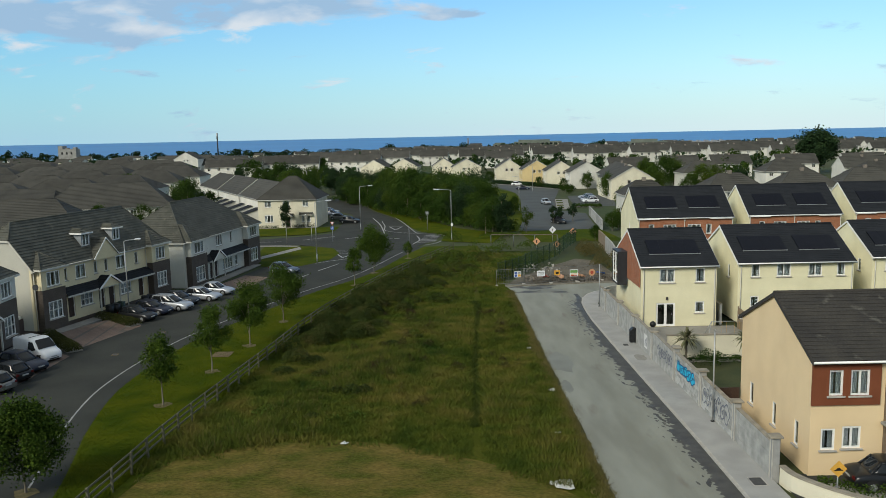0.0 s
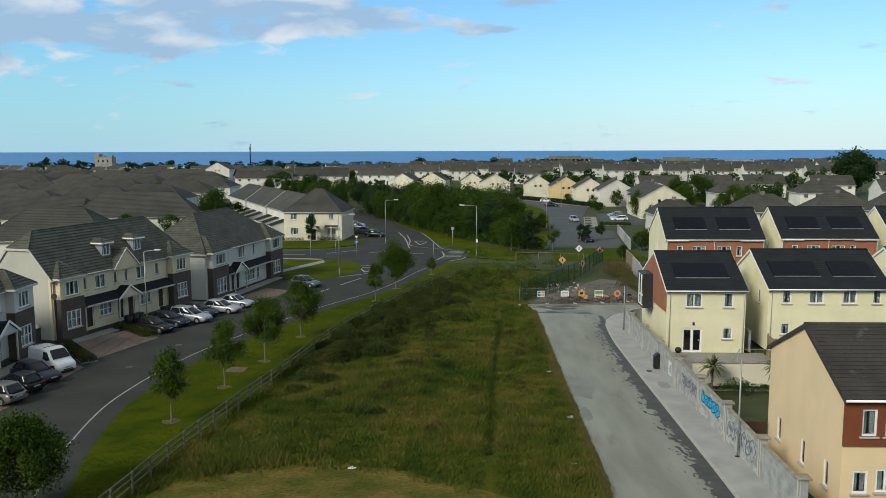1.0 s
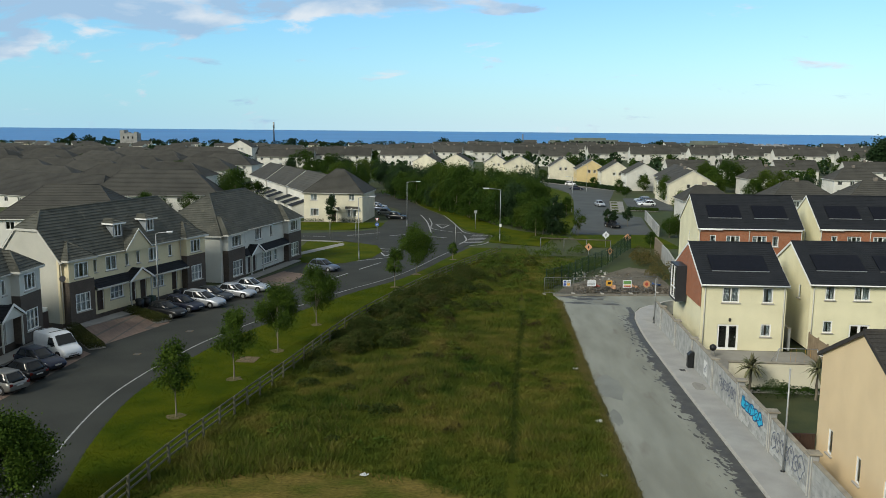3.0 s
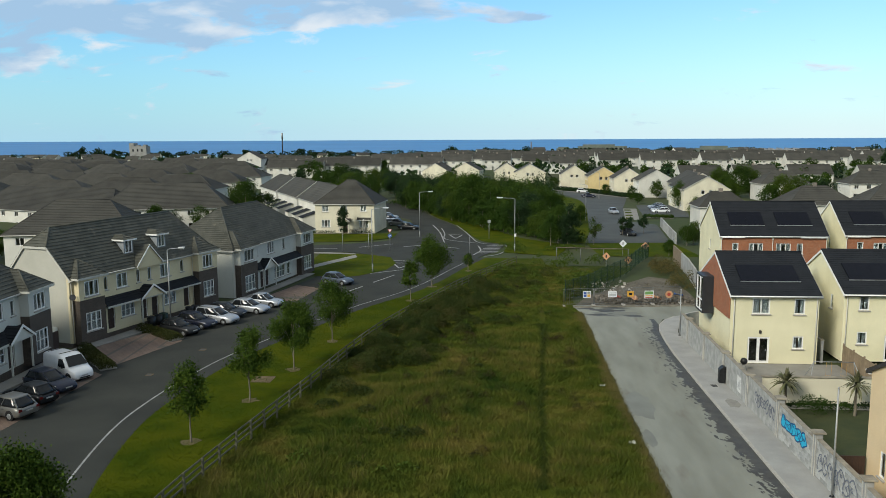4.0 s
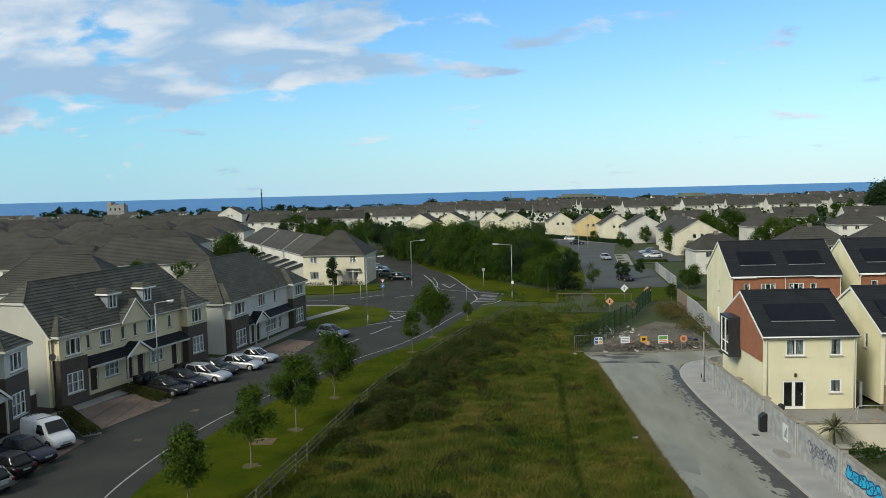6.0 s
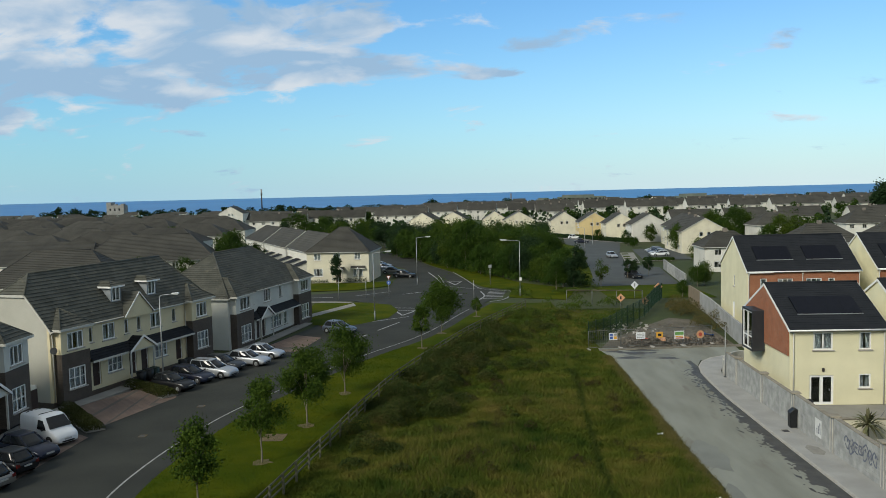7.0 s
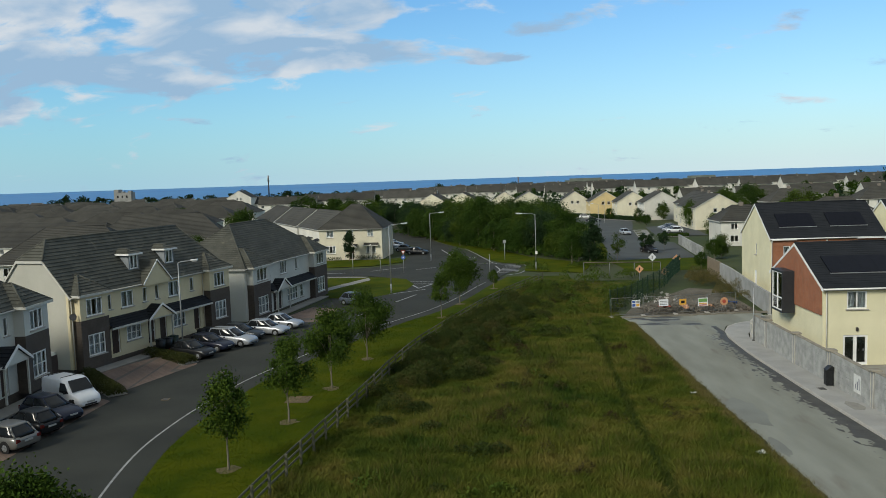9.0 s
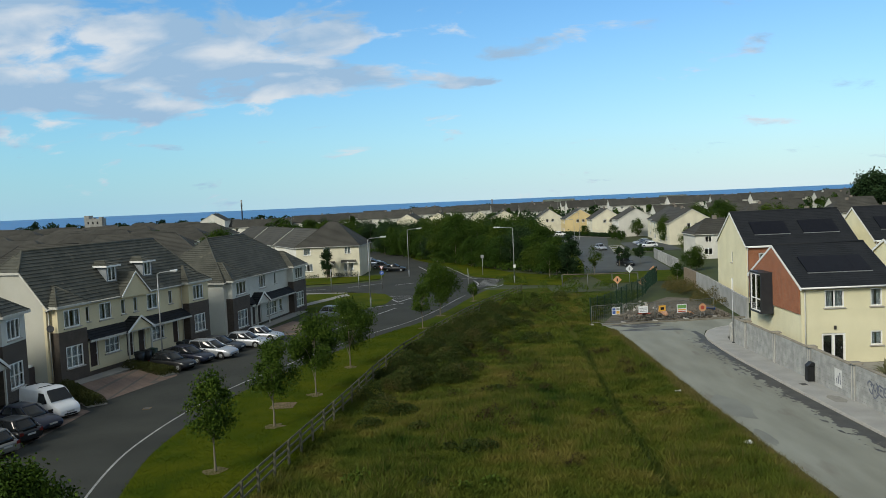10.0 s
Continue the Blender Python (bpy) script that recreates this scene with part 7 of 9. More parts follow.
# undergrowth at the foot of the belt
rs = np.random.default_rng(83)
und = []
for (x0, y0), (x1, y1) in zip(BELT, BELT[1:]):
    for j in range(9):
        t = rs.random()
        und.append((x0 + (x1 - x0) * t + rs.uniform(-0.6, 2.6), y0 + (y1 - y0) * t + rs.uniform(-1.0, 1.6), rs.uniform(1.0, 1.9), rs.uniform(0.9, 2.6)))
UNDER = und
# single trees among the houses
for x, y, h in ((-60, 187, 9.5), (-63, 192, 8.5), (-57, 190, 7), (-44, 205, 6), (-53, 283, 9), (-60, 290, 9), (-47, 290, 8), (-68, 300, 8), (-75, 295, 7.5), (-40, 280, 8), (-36, 262, 8),
                (44, 222, 7.0), (46, 226, 6), (30.3, 150.5, 3.8), (31.8, 152, 4.0), (24.6, 137, 2.6), (44.8, 259, 5.4), (36.2, 239.5, 3.4), (-72, 166, 5.6), (-63.5, 168.5, 5.4), (47, 196, 6.5), (41, 184, 4.5), (68, 218, 9), (73, 222, 8.5), (78, 216, 8), (64, 214, 7), (41, 190, 5.5), (35.5, 140, 4.2), (38, 143, 4.2), (70, 262, 10), (75, 268, 9), (66, 270, 9), (62, 240, 7), (31, 272, 4), (36, 250, 4.5), (-31.5, 118.6, 2.6), (-42, 222, 8), (-45, 232, 9), (-40, 238, 8.5), (-47, 245, 9), (-43, 255, 9), (-50, 262, 9), (-96, 128, 6), (-80, 129, 5), (-58, 163, 5), (-66, 160, 5), (-98, 250, 9), (12, 262, 4), (16, 300, 5)):
    s_ = h / 9.0
    copy_thing(rr.choice(protos), pose(x, y, g(y), 0, 0, rr.uniform(0, 360)) @ Matrix.Diagonal((s_, s_, s_, 1)))
for k, p in enumerate(protos):     # the first six stand in the belt too
    x, y = 4 - 2.5 * k, 176 + 6 * k
    p.matrix_world = pose(x, y, g(y), 0, 0, 60 * k)

tree("belt_tree", pose(9.6, 148.5, g(148.5)), "narrow dark tree at the end of the roadside belt", 8.0, 1.9, 0.3, 7000, 0.26, 44, LEAF_DK, 67, 0.14, "trees of the roadside belt", 1.2)
tree("young_tree", pose(14.2, 150, g(150)), "thin pale young tree beside the belt", 4.6, 1.3, 1.4, 1500, 0.2, 24, LEAF_Y, 68, 0.05, "", 0.6)
for k, (x, y, h, r_) in enumerate(((21.2, 164.7, 3.7, 0.85), (22.7, 165.0, 3.4, 0.95), (25.6, 167.4, 3.6, 0.9))):
    tree("young_tree", pose(x, y, g(y), 0, 0, 70 * k), "small dark young tree at the near side of the far road", h, r_, 1.1, 2600, 0.17, 22, LEAF_DK, 70 + k, 0.05, "young trees by the far road", 0.8)
tree("garden_tree", pose(-33.0, 163.2, g(163.2)), "narrow dark evergreen tree before the corner house", 5.6, 1.15, 0.4, 5200, 0.2, 40, LEAF_DK, 61, 0.08, "", 1.3)
# tall dark tree on the skyline
rs = np.random.default_rng(5)
tree("tall_tree", pose(145.5, 318, g(318)), "tall dark spreading tree over the far roofs", 16.5, 6.8, 4.0, 11000, 0.9, 70, LEAF_DK, 77, 0.5, "", 0.2, ry=6.0)

# garden trees between the rows of houses
pts, rs = [], np.random.default_rng(91)
for k in range(72):
    y = rs.uniform(262, 440)
    x = rs.uniform(-0.27, 0.42) * y
    if -0.02 * y < x < 0.17 * y and y < 340:
        continue
    w, hh = rs.uniform(1.6, 4.0), rs.uniform(4.0, 8.0)
    for j in range(5):
        d = rs.normal(size=(120, 3))
        d /= np.linalg.norm(d, axis=1, keepdims=True)
        o = np.array([rs.uniform(-0.6, 0.6) * w, rs.uniform(-0.6, 0.6) * w, rs.uniform(0.35, 0.85) * hh])
        pts.append(d * rs.uniform(0.3, 1.0, (120, 1)) ** 0.5 * np.array([w * 0.6, w * 0.6, hh * 0.28]) + o + np.array([x, y, g(y)]))
vs, fs = cards(np.concatenate(pts), 0.62, rs, 0.0, 0.8)
tagged(new("garden_trees", mesh_from("garden_trees", vs, fs, LEAF_D)), "dark garden trees between the rows of far houses", "trees", kind="stuff")
# far woods: a line of dark trees towards the shore and clumps between the far houses
pts, rs = [], np.random.default_rng(9)
for k in range(900):
    y = rs.uniform(330, 1180) if k > 330 else rs.uniform(1090, 1240)
    x = rs.uniform(-0.75, 0.68) * y
    w, hh = rs.uniform(2.5, 7.0), rs.uniform(3.0, 7.5)
    n = 60
    d = rs.normal(size=(n, 3))
    d /= np.linalg.norm(d, axis=1, keepdims=True)
    c = d * rs.uniform(0.3, 1.0, (n, 1)) ** 0.5 * np.array([w, w, hh * 0.5]) + np.array([x, y, g(y) + west(x, y) + hh * 0.5])
    pts.append(c)
for x, w, hh in ((-601, 7, 13), (-574, 8, 14), (-550, 6, 9), (-425, 7, 9), (-362, 6, 8), (-287, 9, 11), (-78, 8, 13), (-24, 7, 10), (28, 9, 12), (215, 8, 12), (322, 9, 10), (480, 9, 12)):
    for j in range(5):
        d = rs.normal(size=(70, 3))
        d /= np.linalg.norm(d, axis=1, keepdims=True)
        pts.append(d * rs.uniform(0.3, 1.0, (70, 1)) ** 0.5 * np.array([w * 0.6, w * 0.6, hh * 0.3]) + np.array([x + rs.uniform(-0.7, 0.7) * w, 1120, g(1120) + hh * rs.uniform(0.3, 0.72)]))
for k in range(120):      # the line of trees along the shore
    x, w, hh = rs.uniform(-640, 620), rs.uniform(5, 10), rs.uniform(4.5, 9.5)
    d = rs.normal(size=(150, 3))
    d /= np.linalg.norm(d, axis=1, keepdims=True)
    pts.append(d * rs.uniform(0.3, 1.0, (150, 1)) ** 0.5 * np.array([w, w * 0.6, hh * 0.45]) + np.array([x, 1120, g(1120) + west(x, 1120) * 0.4 + hh * 0.5]))
vs, fs = cards(np.concatenate(pts), 1.7, rs, 0.0, 0.9)
tagged(new("far_woods", mesh_from("far_woods", vs, fs, LEAF_DK)), "dark trees scattered between far houses and along the shore", "woods", kind="stuff")

TRAIL_X = [0.5, 0.8, 1.2, 2.2, 2.7]


# meadow grass
def blades(xy, h, w, rs, per=4, lean=0.45):
    n = len(xy)
    base = np.repeat(np.c_[xy, [g(y) for y in xy[:, 1]]], per, 0)
    base[:, :2] += rs.normal(size=(n * per, 2)) * 0.10
    hh = np.repeat(h, per)[:, None] * rs.uniform(0.6, 1.2, (n * per, 1))
    ang = rs.uniform(0, 2 * np.pi, n * per)
    side = np.c_[np.cos(ang), np.sin(ang), np.zeros(n * per)] * w * rs.uniform(0.6, 1.3, (n * per, 1))
    tip = base + np.c_[rs.normal(size=(n * per, 2)) * lean, np.ones(n * per)] * hh
    base[:, 2] -= 0.03
    vs = np.stack([base - side, base + side, tip], 1).reshape(-1, 3)
    return vs, np.arange(n * per * 3).reshape(-1, 3)


rs = np.random.default_rng(52)
THICKET = []
for k in range(115):
    y = rs.uniform(57, 118) if k > 60 else rs.uniform(68, 102)
    f_ = float(np.interp(y, [p[1] for p in FENCE], [p[0] for p in FENCE]))
    spread = float(np.interp(y, (45, 60, 72, 82, 95, 118), (1.2, 2.4, 5.0, 6.2, 6.6, 6.4)))
    THICKET.append((f_ + 0.6 + abs(rs.normal()) * spread * 0.6, y, rs.uniform(0.6, 1.5), rs.uniform(0.6, 1.8) * (0.6 if y < 62 else 1)))
THICKET += [(-7.4, 53.9, 0.75, 0.75), (-6.6, 54.2, 0.6, 0.6), (-8.5, 54.4, 0.5, 0.5), (-4.1, 76.2, 0.5, 1.1), (-5.6, 67.9, 0.7, 0.45), (-0.2, 88.0, 0.7, 0.7), (-10.3, 58.6, 0.7, 0.5), (-11.4, 62.2, 1.0, 0.7), (-13.2, 59.4, 0.9, 0.6), (-3.4, 70.3, 0.5, 0.35), (-9.4, 49.0, 0.5, 0.4)]
rs = np.random.default_rng(12)
N_ = 120000
yy = np.where(rs.random(N_) < 0.45, rs.uniform(38, 75, N_), rs.uniform(38, 126, N_))
fx = np.interp(yy, [p[1] for p in FENCE], [p[0] for p in FENCE])
xr = np.where(yy < 92, 6.75, np.interp(yy, [92, 98, 104, 112, 119, 130], [6.3, 5.0, 8, 11.5, 15, 19]))
xx = fx - 0.2 + (xr - fx + 0.2) * rs.random(N_)
# the cut patch stays short
rim_y = np.interp(xx, [-17, -14.2, -10.4, -7.2, -3.9, 0.8, 3.5, 6], [41, 43.9, 44.9, 45.1, 44.2, 41.6, 39.3, 36])
keep = yy > rim_y + rs.normal(size=N_) * 0.5 + 0.7 * np.sin(xx * 1.7) * np.sin(xx * 0.63 + 1.0)
xx, yy = xx[keep], yy[keep]
keep = np.ones(len(xx), bool)
for x, y, r_, h in THICKET:
    keep &= (xx - x) ** 2 + (yy - y) ** 2 > (0.8 * r_) ** 2
xx, yy = xx[keep], yy[keep]
patch = np.array([noise.noise((x * 0.16, y * 0.10, 0.3)) + 0.6 * noise.noise((x * 0.55, y * 0.4, 2.0)) + 0.6 * noise.noise((x * 1.5, y * 1.2, 5.0)) for x, y in zip(xx, yy)])
hgt = np.clip(0.30 + 0.28 * patch, 0.10, 0.70)
off = np.abs(xx - np.interp(yy, [38, 48, 60, 80, 95], TRAIL_X))      # a trodden line
hgt[off < 0.5 + 0.2 * patch] *= 0.55
hgt[off < 0.26] *= 0.12
hgt *= np.clip((6.9 - xx) / 1.1, 0.3, 1.0)      # short beside the road
vs, fs = blades(np.c_[xx, yy], hgt, 0.030, rs, 4, 0.7)
tagged(new("meadow_grass", mesh_from("meadow_grass", vs, fs, GRASSB)), "long uneven green meadow grass with seed heads", "grass", kind="stuff")
# short blades on the trodden line, dark colour standing for its shading
y5 = 47 + 40 * rs.random(3000) ** 1.3
x5 = np.interp(y5, [38, 48, 60, 80, 95], TRAIL_X) + 0.25 * np.sin(y5 * 0.7) * np.sin(y5 * 0.23) + rs.normal(size=3000) * 0.22
vs, fs = blades(np.c_[x5, y5], 0.10 + 0.12 * rs.random(3000), 0.032, rs, 3, 0.7)
tagged(new("trodden_grass", mesh_from("trodden_grass", vs, fs, leaf_mat("shaded_trodden_blade", (0.014, 0.030, 0.005), (0.028, 0.046, 0.007), (0.055, 0.060, 0.012)))), "trodden line of short grass through the meadow, shading put into dark blades", "grass", kind="stuff")
sel = (patch > 0.2) & (rs.random(len(xx)) < 0.22)
vs, fs = blades(np.c_[xx[sel], yy[sel]], hgt[sel] * 1.25, 0.016, rs, 3, 0.3)
tagged(new("seed_grass", mesh_from("seed_grass", vs, fs, GRASSD)), "pale straw-coloured seed heads over the meadow", "grass", kind="stuff")
n2 = 9000
yy2 = rs.uniform(28, 45, n2)
xx2 = rs.uniform(-17, 6.5, n2)
rim2 = np.interp(xx2, [-17, -14.2, -10.4, -7.2, -3.9, 0.8, 3.5, 6], [41, 43.9, 44.9, 45.1, 44.2, 41.6, 39.3, 36])
k2 = yy2 < rim2
vs, fs = blades(np.c_[xx2[k2], yy2[k2]], np.full(k2.sum(), 0.09), 0.02, rs, 4, 0.9)
tagged(new("cut_grass", mesh_from("cut_grass", vs, fs, GRASSD)), "short dry cut grass stubble", "grass", kind="stuff")
# dry fringe beside the new road
n4 = 7000
yy4 = rs.uniform(30, 93, n4)
xx4 = 6.85 - np.abs(rs.normal(size=n4)) * 0.45
vs, fs = blades(np.c_[xx4, yy4], np.full(n4, 0.16), 0.02, rs, 4, 0.9)
tagged(new("dry_fringe", mesh_from("dry_fringe", vs, fs, GRASSD)), "dry tan grass fringe beside the new road", "grass", kind="stuff")
# lawn blades on the near verge
n3 = 26000
yy3 = rs.uniform(34, 100, n3)
xa3, xb3 = np.interp(yy3, [p[1] for p in verge_l], [p[0] for p in verge_l]), np.interp(yy3, [p[1] for p in FENCE], [p[0] for p in FENCE])
xx3 = xa3 + (xb3 - xa3) * rs.random(n3)
hh3 = np.where(np.abs(xx3 - xb3) < 0.5, 0.28, 0.07) * rs.uniform(0.6, 1.3, n3)
vs, fs = blades(np.c_[xx3, yy3], hh3, 0.02, rs, 3, 0.7)
vs[:, 2] += 0.03
tagged(new("verge_grass", mesh_from("verge_grass", vs, fs, leaf_mat("lawn_blade", (0.030, 0.052, 0.002), (0.050, 0.071, 0.002), (0.077, 0.091, 0.004), 0.7, 0.35, 1.6, 0.0, 0.15))), "short mown grass of the verge", "grass", kind="stuff")

# brambles and scrub
def scrub(spots, rs, per, size, leaf, name, label, category):
    allp = []
    for x, y, r_, h in spots:
        n = int(per * r_ * r_)
        a, q = rs.uniform(0, 2 * np.pi, n), np.sqrt(rs.random(n))
        z = h * np.sqrt(1 - q**2 * 0.96) * rs.uniform(0.25, 1.0, n) ** 0.45 + 0.03 * rs.normal(size=n) + 0.05
        allp.append(np.c_[x + q * r_ * np.cos(a), y + q * r_ * np.sin(a), g(y) + sunk(x, y) + z])
    vs, fs = cards(np.concatenate(allp), size, rs, 0.2)
    return tagged(new(name, mesh_from(name, vs, fs, leaf)), label, category, kind="stuff")


scrub(THICKET, rs, 760, 0.12, BRAM, "brambles", "dark tangled bramble scrub along the timber fence", "scrub")
sp = [(-3.9, 71.0, 0.55, 0.8), (-4.0, 71.2, 0.35, 0.95), (-8.0, 48.3, 0.6, 0.4), (-8.6, 60, 0.7, 0.5), (-5, 84, 0.7, 1.1), (-3, 88, 0.6, 0.9), (-6.5, 49, 0.7, 0.4), (-12.5, 50, 0.9, 0.5), (-2, 94, 0.8, 0.9), (1.5, 98, 0.9, 0.9), (3.5, 100, 0.8, 1.0), (-9, 76, 0.9, 0.7)]
for k in range(46):
    sp.append((rs.uniform(-2, 13), rs.uniform(103, 150), rs.uniform(0.6, 1.6), rs.uniform(0.5, 1.6)))
scrub(UNDER, rs, 90, 0.32, LEAF_D, "undergrowth", "dark bushes at the foot of the tree belt", "bushes")
sp.append((5.4, 100.2, 1.1, 2.6)), sp.append((6.2, 101.0, 0.9, 2.0))
for k in range(12):
    sp.append((rs.uniform(-1.5, 4), rs.uniform(112, 122), rs.uniform(0.6, 1.4), rs.uniform(0.4, 0.9)))
scrub(sp, rs, 150, 0.2, leaf_mat("weed_leaf", (0.026, 0.050, 0.007), (0.048, 0.076, 0.010), (0.090, 0.105, 0.018), 0.7, 0.4, 1.0, 0.0, 0.2), "scrub", "patches of taller weeds and scrub in the field", "scrub")

rs = np.random.default_rng(61)
sp = [(rs.uniform(19.6, 22.4), rs.uniform(106, 125), rs.uniform(0.7, 1.5), rs.uniform(0.7, 2.0)) for k in range(26)]
scrub(sp, rs, 260, 0.14, leaf_mat("dry_weed_leaf", (0.030, 0.034, 0.010), (0.075, 0.068, 0.022), (0.150, 0.115, 0.045)), "dry_weeds", "mound of tall dry weeds against the concrete wall", "weeds")

rs = np.random.default_rng(71)
sp = []
for k in range(34):
    x, y = rs.uniform(-11, 4.5), rs.uniform(50, 108)
    sp += [(x + rs.normal() * 0.5, y + rs.normal() * 0.7, rs.uniform(0.2, 0.5), rs.uniform(0.45, 0.95)) for j in range(3)]
scrub(sp, rs, 420, 0.10, leaf_mat("dock_leaf", (0.012, 0.012, 0.005), (0.030, 0.022, 0.009), (0.060, 0.040, 0.016)), "dock_stalks", "brown seeding dock and thistle clumps in the meadow", "weeds")


def hedge(pts, h, w, label, leaf=LEAF_DK, per=230, soil=True, low=0.0):
    H = thing("hedge", pose(pts[0][0], pts[0][1], g(pts[0][1]) + low), label, "hedge")
    rs = np.random.default_rng(int(abs(pts[0][0] * 7 + pts[0][1])))
    out = []
    for a, b in zip(pts, pts[1:]):
        l = math.hypot(b[0] - a[0], b[1] - a[1])
        n = int(per * l * w)
        t = rs.random(n)
        q = rs.uniform(-1, 1, n)
        z = h * np.sqrt(np.maximum(1 - q**2 * 0.8, 0)) * rs.uniform(0.2, 1.0, n)
        d = np.array([b[0] - a[0], b[1] - a[1]]) / l
        out.append(np.c_[a[0] + d[0] * l * t - d[1] * q * w / 2 - pts[0][0], a[1] + d[1] * l * t + d[0] * q * w / 2 - pts[0][1], z + 0.03])
    vs, fs = cards(np.concatenate(out), 0.36 if per < 200 else 0.13 if per < 500 else 0.075, rs)
    c = new("foliage", mesh_from("foliage", vs, fs, leaf))
    c.parent = H
    bm = bmesh.new()
    a, b = pts[0], pts[-1]
    n = Vector((-(b[1] - a[1]), b[0] - a[0], 0)).normalized() * w / 2
    A_, B_ = Vector((0, 0, 0.05)), Vector((b[0] - a[0], b[1] - a[1], 0.05 + g(b[1]) - g(a[1])))
    prism(bm, [A_ - n, B_ - n, B_ + n, A_ + n], (0, 0, 0.06))
    part("bed_edge", bm, CONC_D, H)
    return H


hedge([(-37.6, 73.4), (-35.0, 70.4), (-32.6, 67.8)], 0.95, 1.3, "low green and brown hedge between the parking bays", HEDGE_L, 480)
hedge([(-36.2, 81.4), (-33.6, 79.6), (-31.2, 77.8)], 0.85, 1.5, "low dark green planted bed at the lamp", HEDGE_L, 480)
hedge([(16.8, 37.6), (18.2, 36.8), (20, 36.2)], 0.6, 1.0, "ragged green planting behind the low wall", LEAF)
hedge([(18.6, 66.2), (21.5, 66.2), (25.2, 66.2)], 0.55, 0.7, "dark shrubs below the garden wall", LEAF_DK, low=sunk(20, 66))
hedge([(-40, 165.6), (-35, 165.8)], 0.7, 0.8, "low shrubs before the corner house", LEAF_DK)
hedge([(-32.4, 165.8), (-27.6, 165.6)], 0.9, 0.8, "low shrubs before the corner house", LEAF_DK)
hedge([(17, 297), (27, 284), (33.5, 270), (40, 257)], 1.5, 2.4, "garden hedges of the far houses", LEAF_DK, 90)
hedge([(30.8, 199.4), (37.5, 197.6)], 0.9, 1.3, "clipped hedge by the far parking bays", LEAF_D, 90)


PALM = mat("palm_blade", (0.085, 0.095, 0.040), (0.125, 0.115, 0.058), 0.7, 3, rand=0.35)


def cordyline(x, y, h, seed):
    r = random.Random(seed)
    T = thing("cordyline", pose(x, y, g(y) + sunk(x, y) + 0.02), "spiky green cabbage palm in the back garden", "palm", "garden palms")
    bm = bmesh.new()
    p = Vector((0, 0, -0.1))
    for k in range(4):
        q = Vector((r.uniform(-0.05, 0.05), r.uniform(-0.05, 0.05), h * (k + 1) / 4))
        tube(bm, p, q, 0.11 - 0.01 * k, 0.1 - 0.01 * k, 7, False)
        p = q
    part("trunk", bm, BARK, T)
    for k in range(64):
        bm = bmesh.new()
        a, el = r.uniform(0, 2 * math.pi), r.uniform(-0.7, 1.4)
        l = r.uniform(1.0, 1.45)
        d = Vector((math.cos(a) * math.cos(el), math.sin(a) * math.cos(el), math.sin(el)))
        s = Vector((-math.sin(a), math.cos(a), 0)) * 0.085
        m_ = p + d * l * 0.55 + Vector((0, 0, 0.03))
        e = p + d * l + Vector((0, 0, -0.22 * l))
        v = [bm.verts.new(q) for q in (p - s * 0.6, p + s * 0.6, m_ + s, m_ - s, e)]
        bm.faces.new((v[0], v[1], v[2], v[3])), bm.faces.new((v[3], v[2], v[4]))
        part("blade", bm, PALM, T)


cordyline(18.7, 65.2, 2.2, 1)
cordyline(23.3, 64.6, 2.3, 2)
rs = np.random.default_rng(40)
scrub([(20.2, 64.6, 0.9, 1.5), (21.2, 64.9, 0.7, 1.2), (17.0, 66.0, 0.6, 1.2), (22.9, 65.4, 0.6, 0.7), (20.7, 63.9, 0.4, 1.7)], rs, 800, 0.12, LEAF_D, "garden_shrubs", "dark shrubs in the back garden", "shrubs")
# ---- vehicles ----
TYRE = mat("tyre_rubber", (0.012, 0.012, 0.012), (0.018, 0.018, 0.018), 0.85, 6)
RIM = mat("alloy_rim", (0.42, 0.43, 0.44), (0.34, 0.35, 0.36), 0.35, 6, metal=0.7)
CARGLASS = mat("car_glass", (0.010, 0.012, 0.014), (0.014, 0.016, 0.018), 0.08, 3, fine=0.03, spec=0.35)
HEADL = mat("headlamp_glass", (0.40, 0.42, 0.43), (0.30, 0.32, 0.33), 0.1, 5, spec=0.7)
TAILL = mat("tail_lamp", (0.12, 0.010, 0.008), (0.09, 0.008, 0.008), 0.15, 5, spec=0.7)
PLATE = mat("pale_plate", (0.42, 0.42, 0.40), (0.36, 0.36, 0.34), 0.5, 4)
TRIM = mat("black_trim", (0.015, 0.015, 0.016), None, 0.6, 4)


def paint(name, c, metal=0.25):
    return mat(name, c, [x * 0.94 for x in c], 0.3, 2, fine=0.02, spec=0.5, metal=metal)


def loft(bm, rings, mi=0, close=True):
    vs = [[bm.verts.new(p) for p in r] for r in rings]
    for a, b in zip(vs, vs[1:]):
        for k in range(len(a)):
            j = (k + 1) % len(a)
            f = bm.faces.new((a[k], a[j], b[j], b[k]))
            f.smooth = True
    bm.faces.new(vs[0][::-1]), bm.faces.new(vs[-1])


def smooth_at(x, xs, ys):
    """Values between given stations, eased so that no corner shows."""
    k = int(np.clip(np.searchsorted(xs, x) - 1, 0, len(xs) - 2))
    d = [(ys[min(j + 1, len(ys) - 1)] - ys[max(j - 1, 0)]) / (xs[min(j + 1, len(xs) - 1)] - xs[max(j - 1, 0)]) for j in (k, k + 1)]
    h = xs[k + 1] - xs[k]
    t = (x - xs[k]) / h
    return (2 * t**3 - 3 * t**2 + 1) * ys[k] + (t**3 - 2 * t**2 + t) * h * d[0] + (3 * t**2 - 2 * t**3) * ys[k + 1] + (t**3 - t**2) * h * d[1]


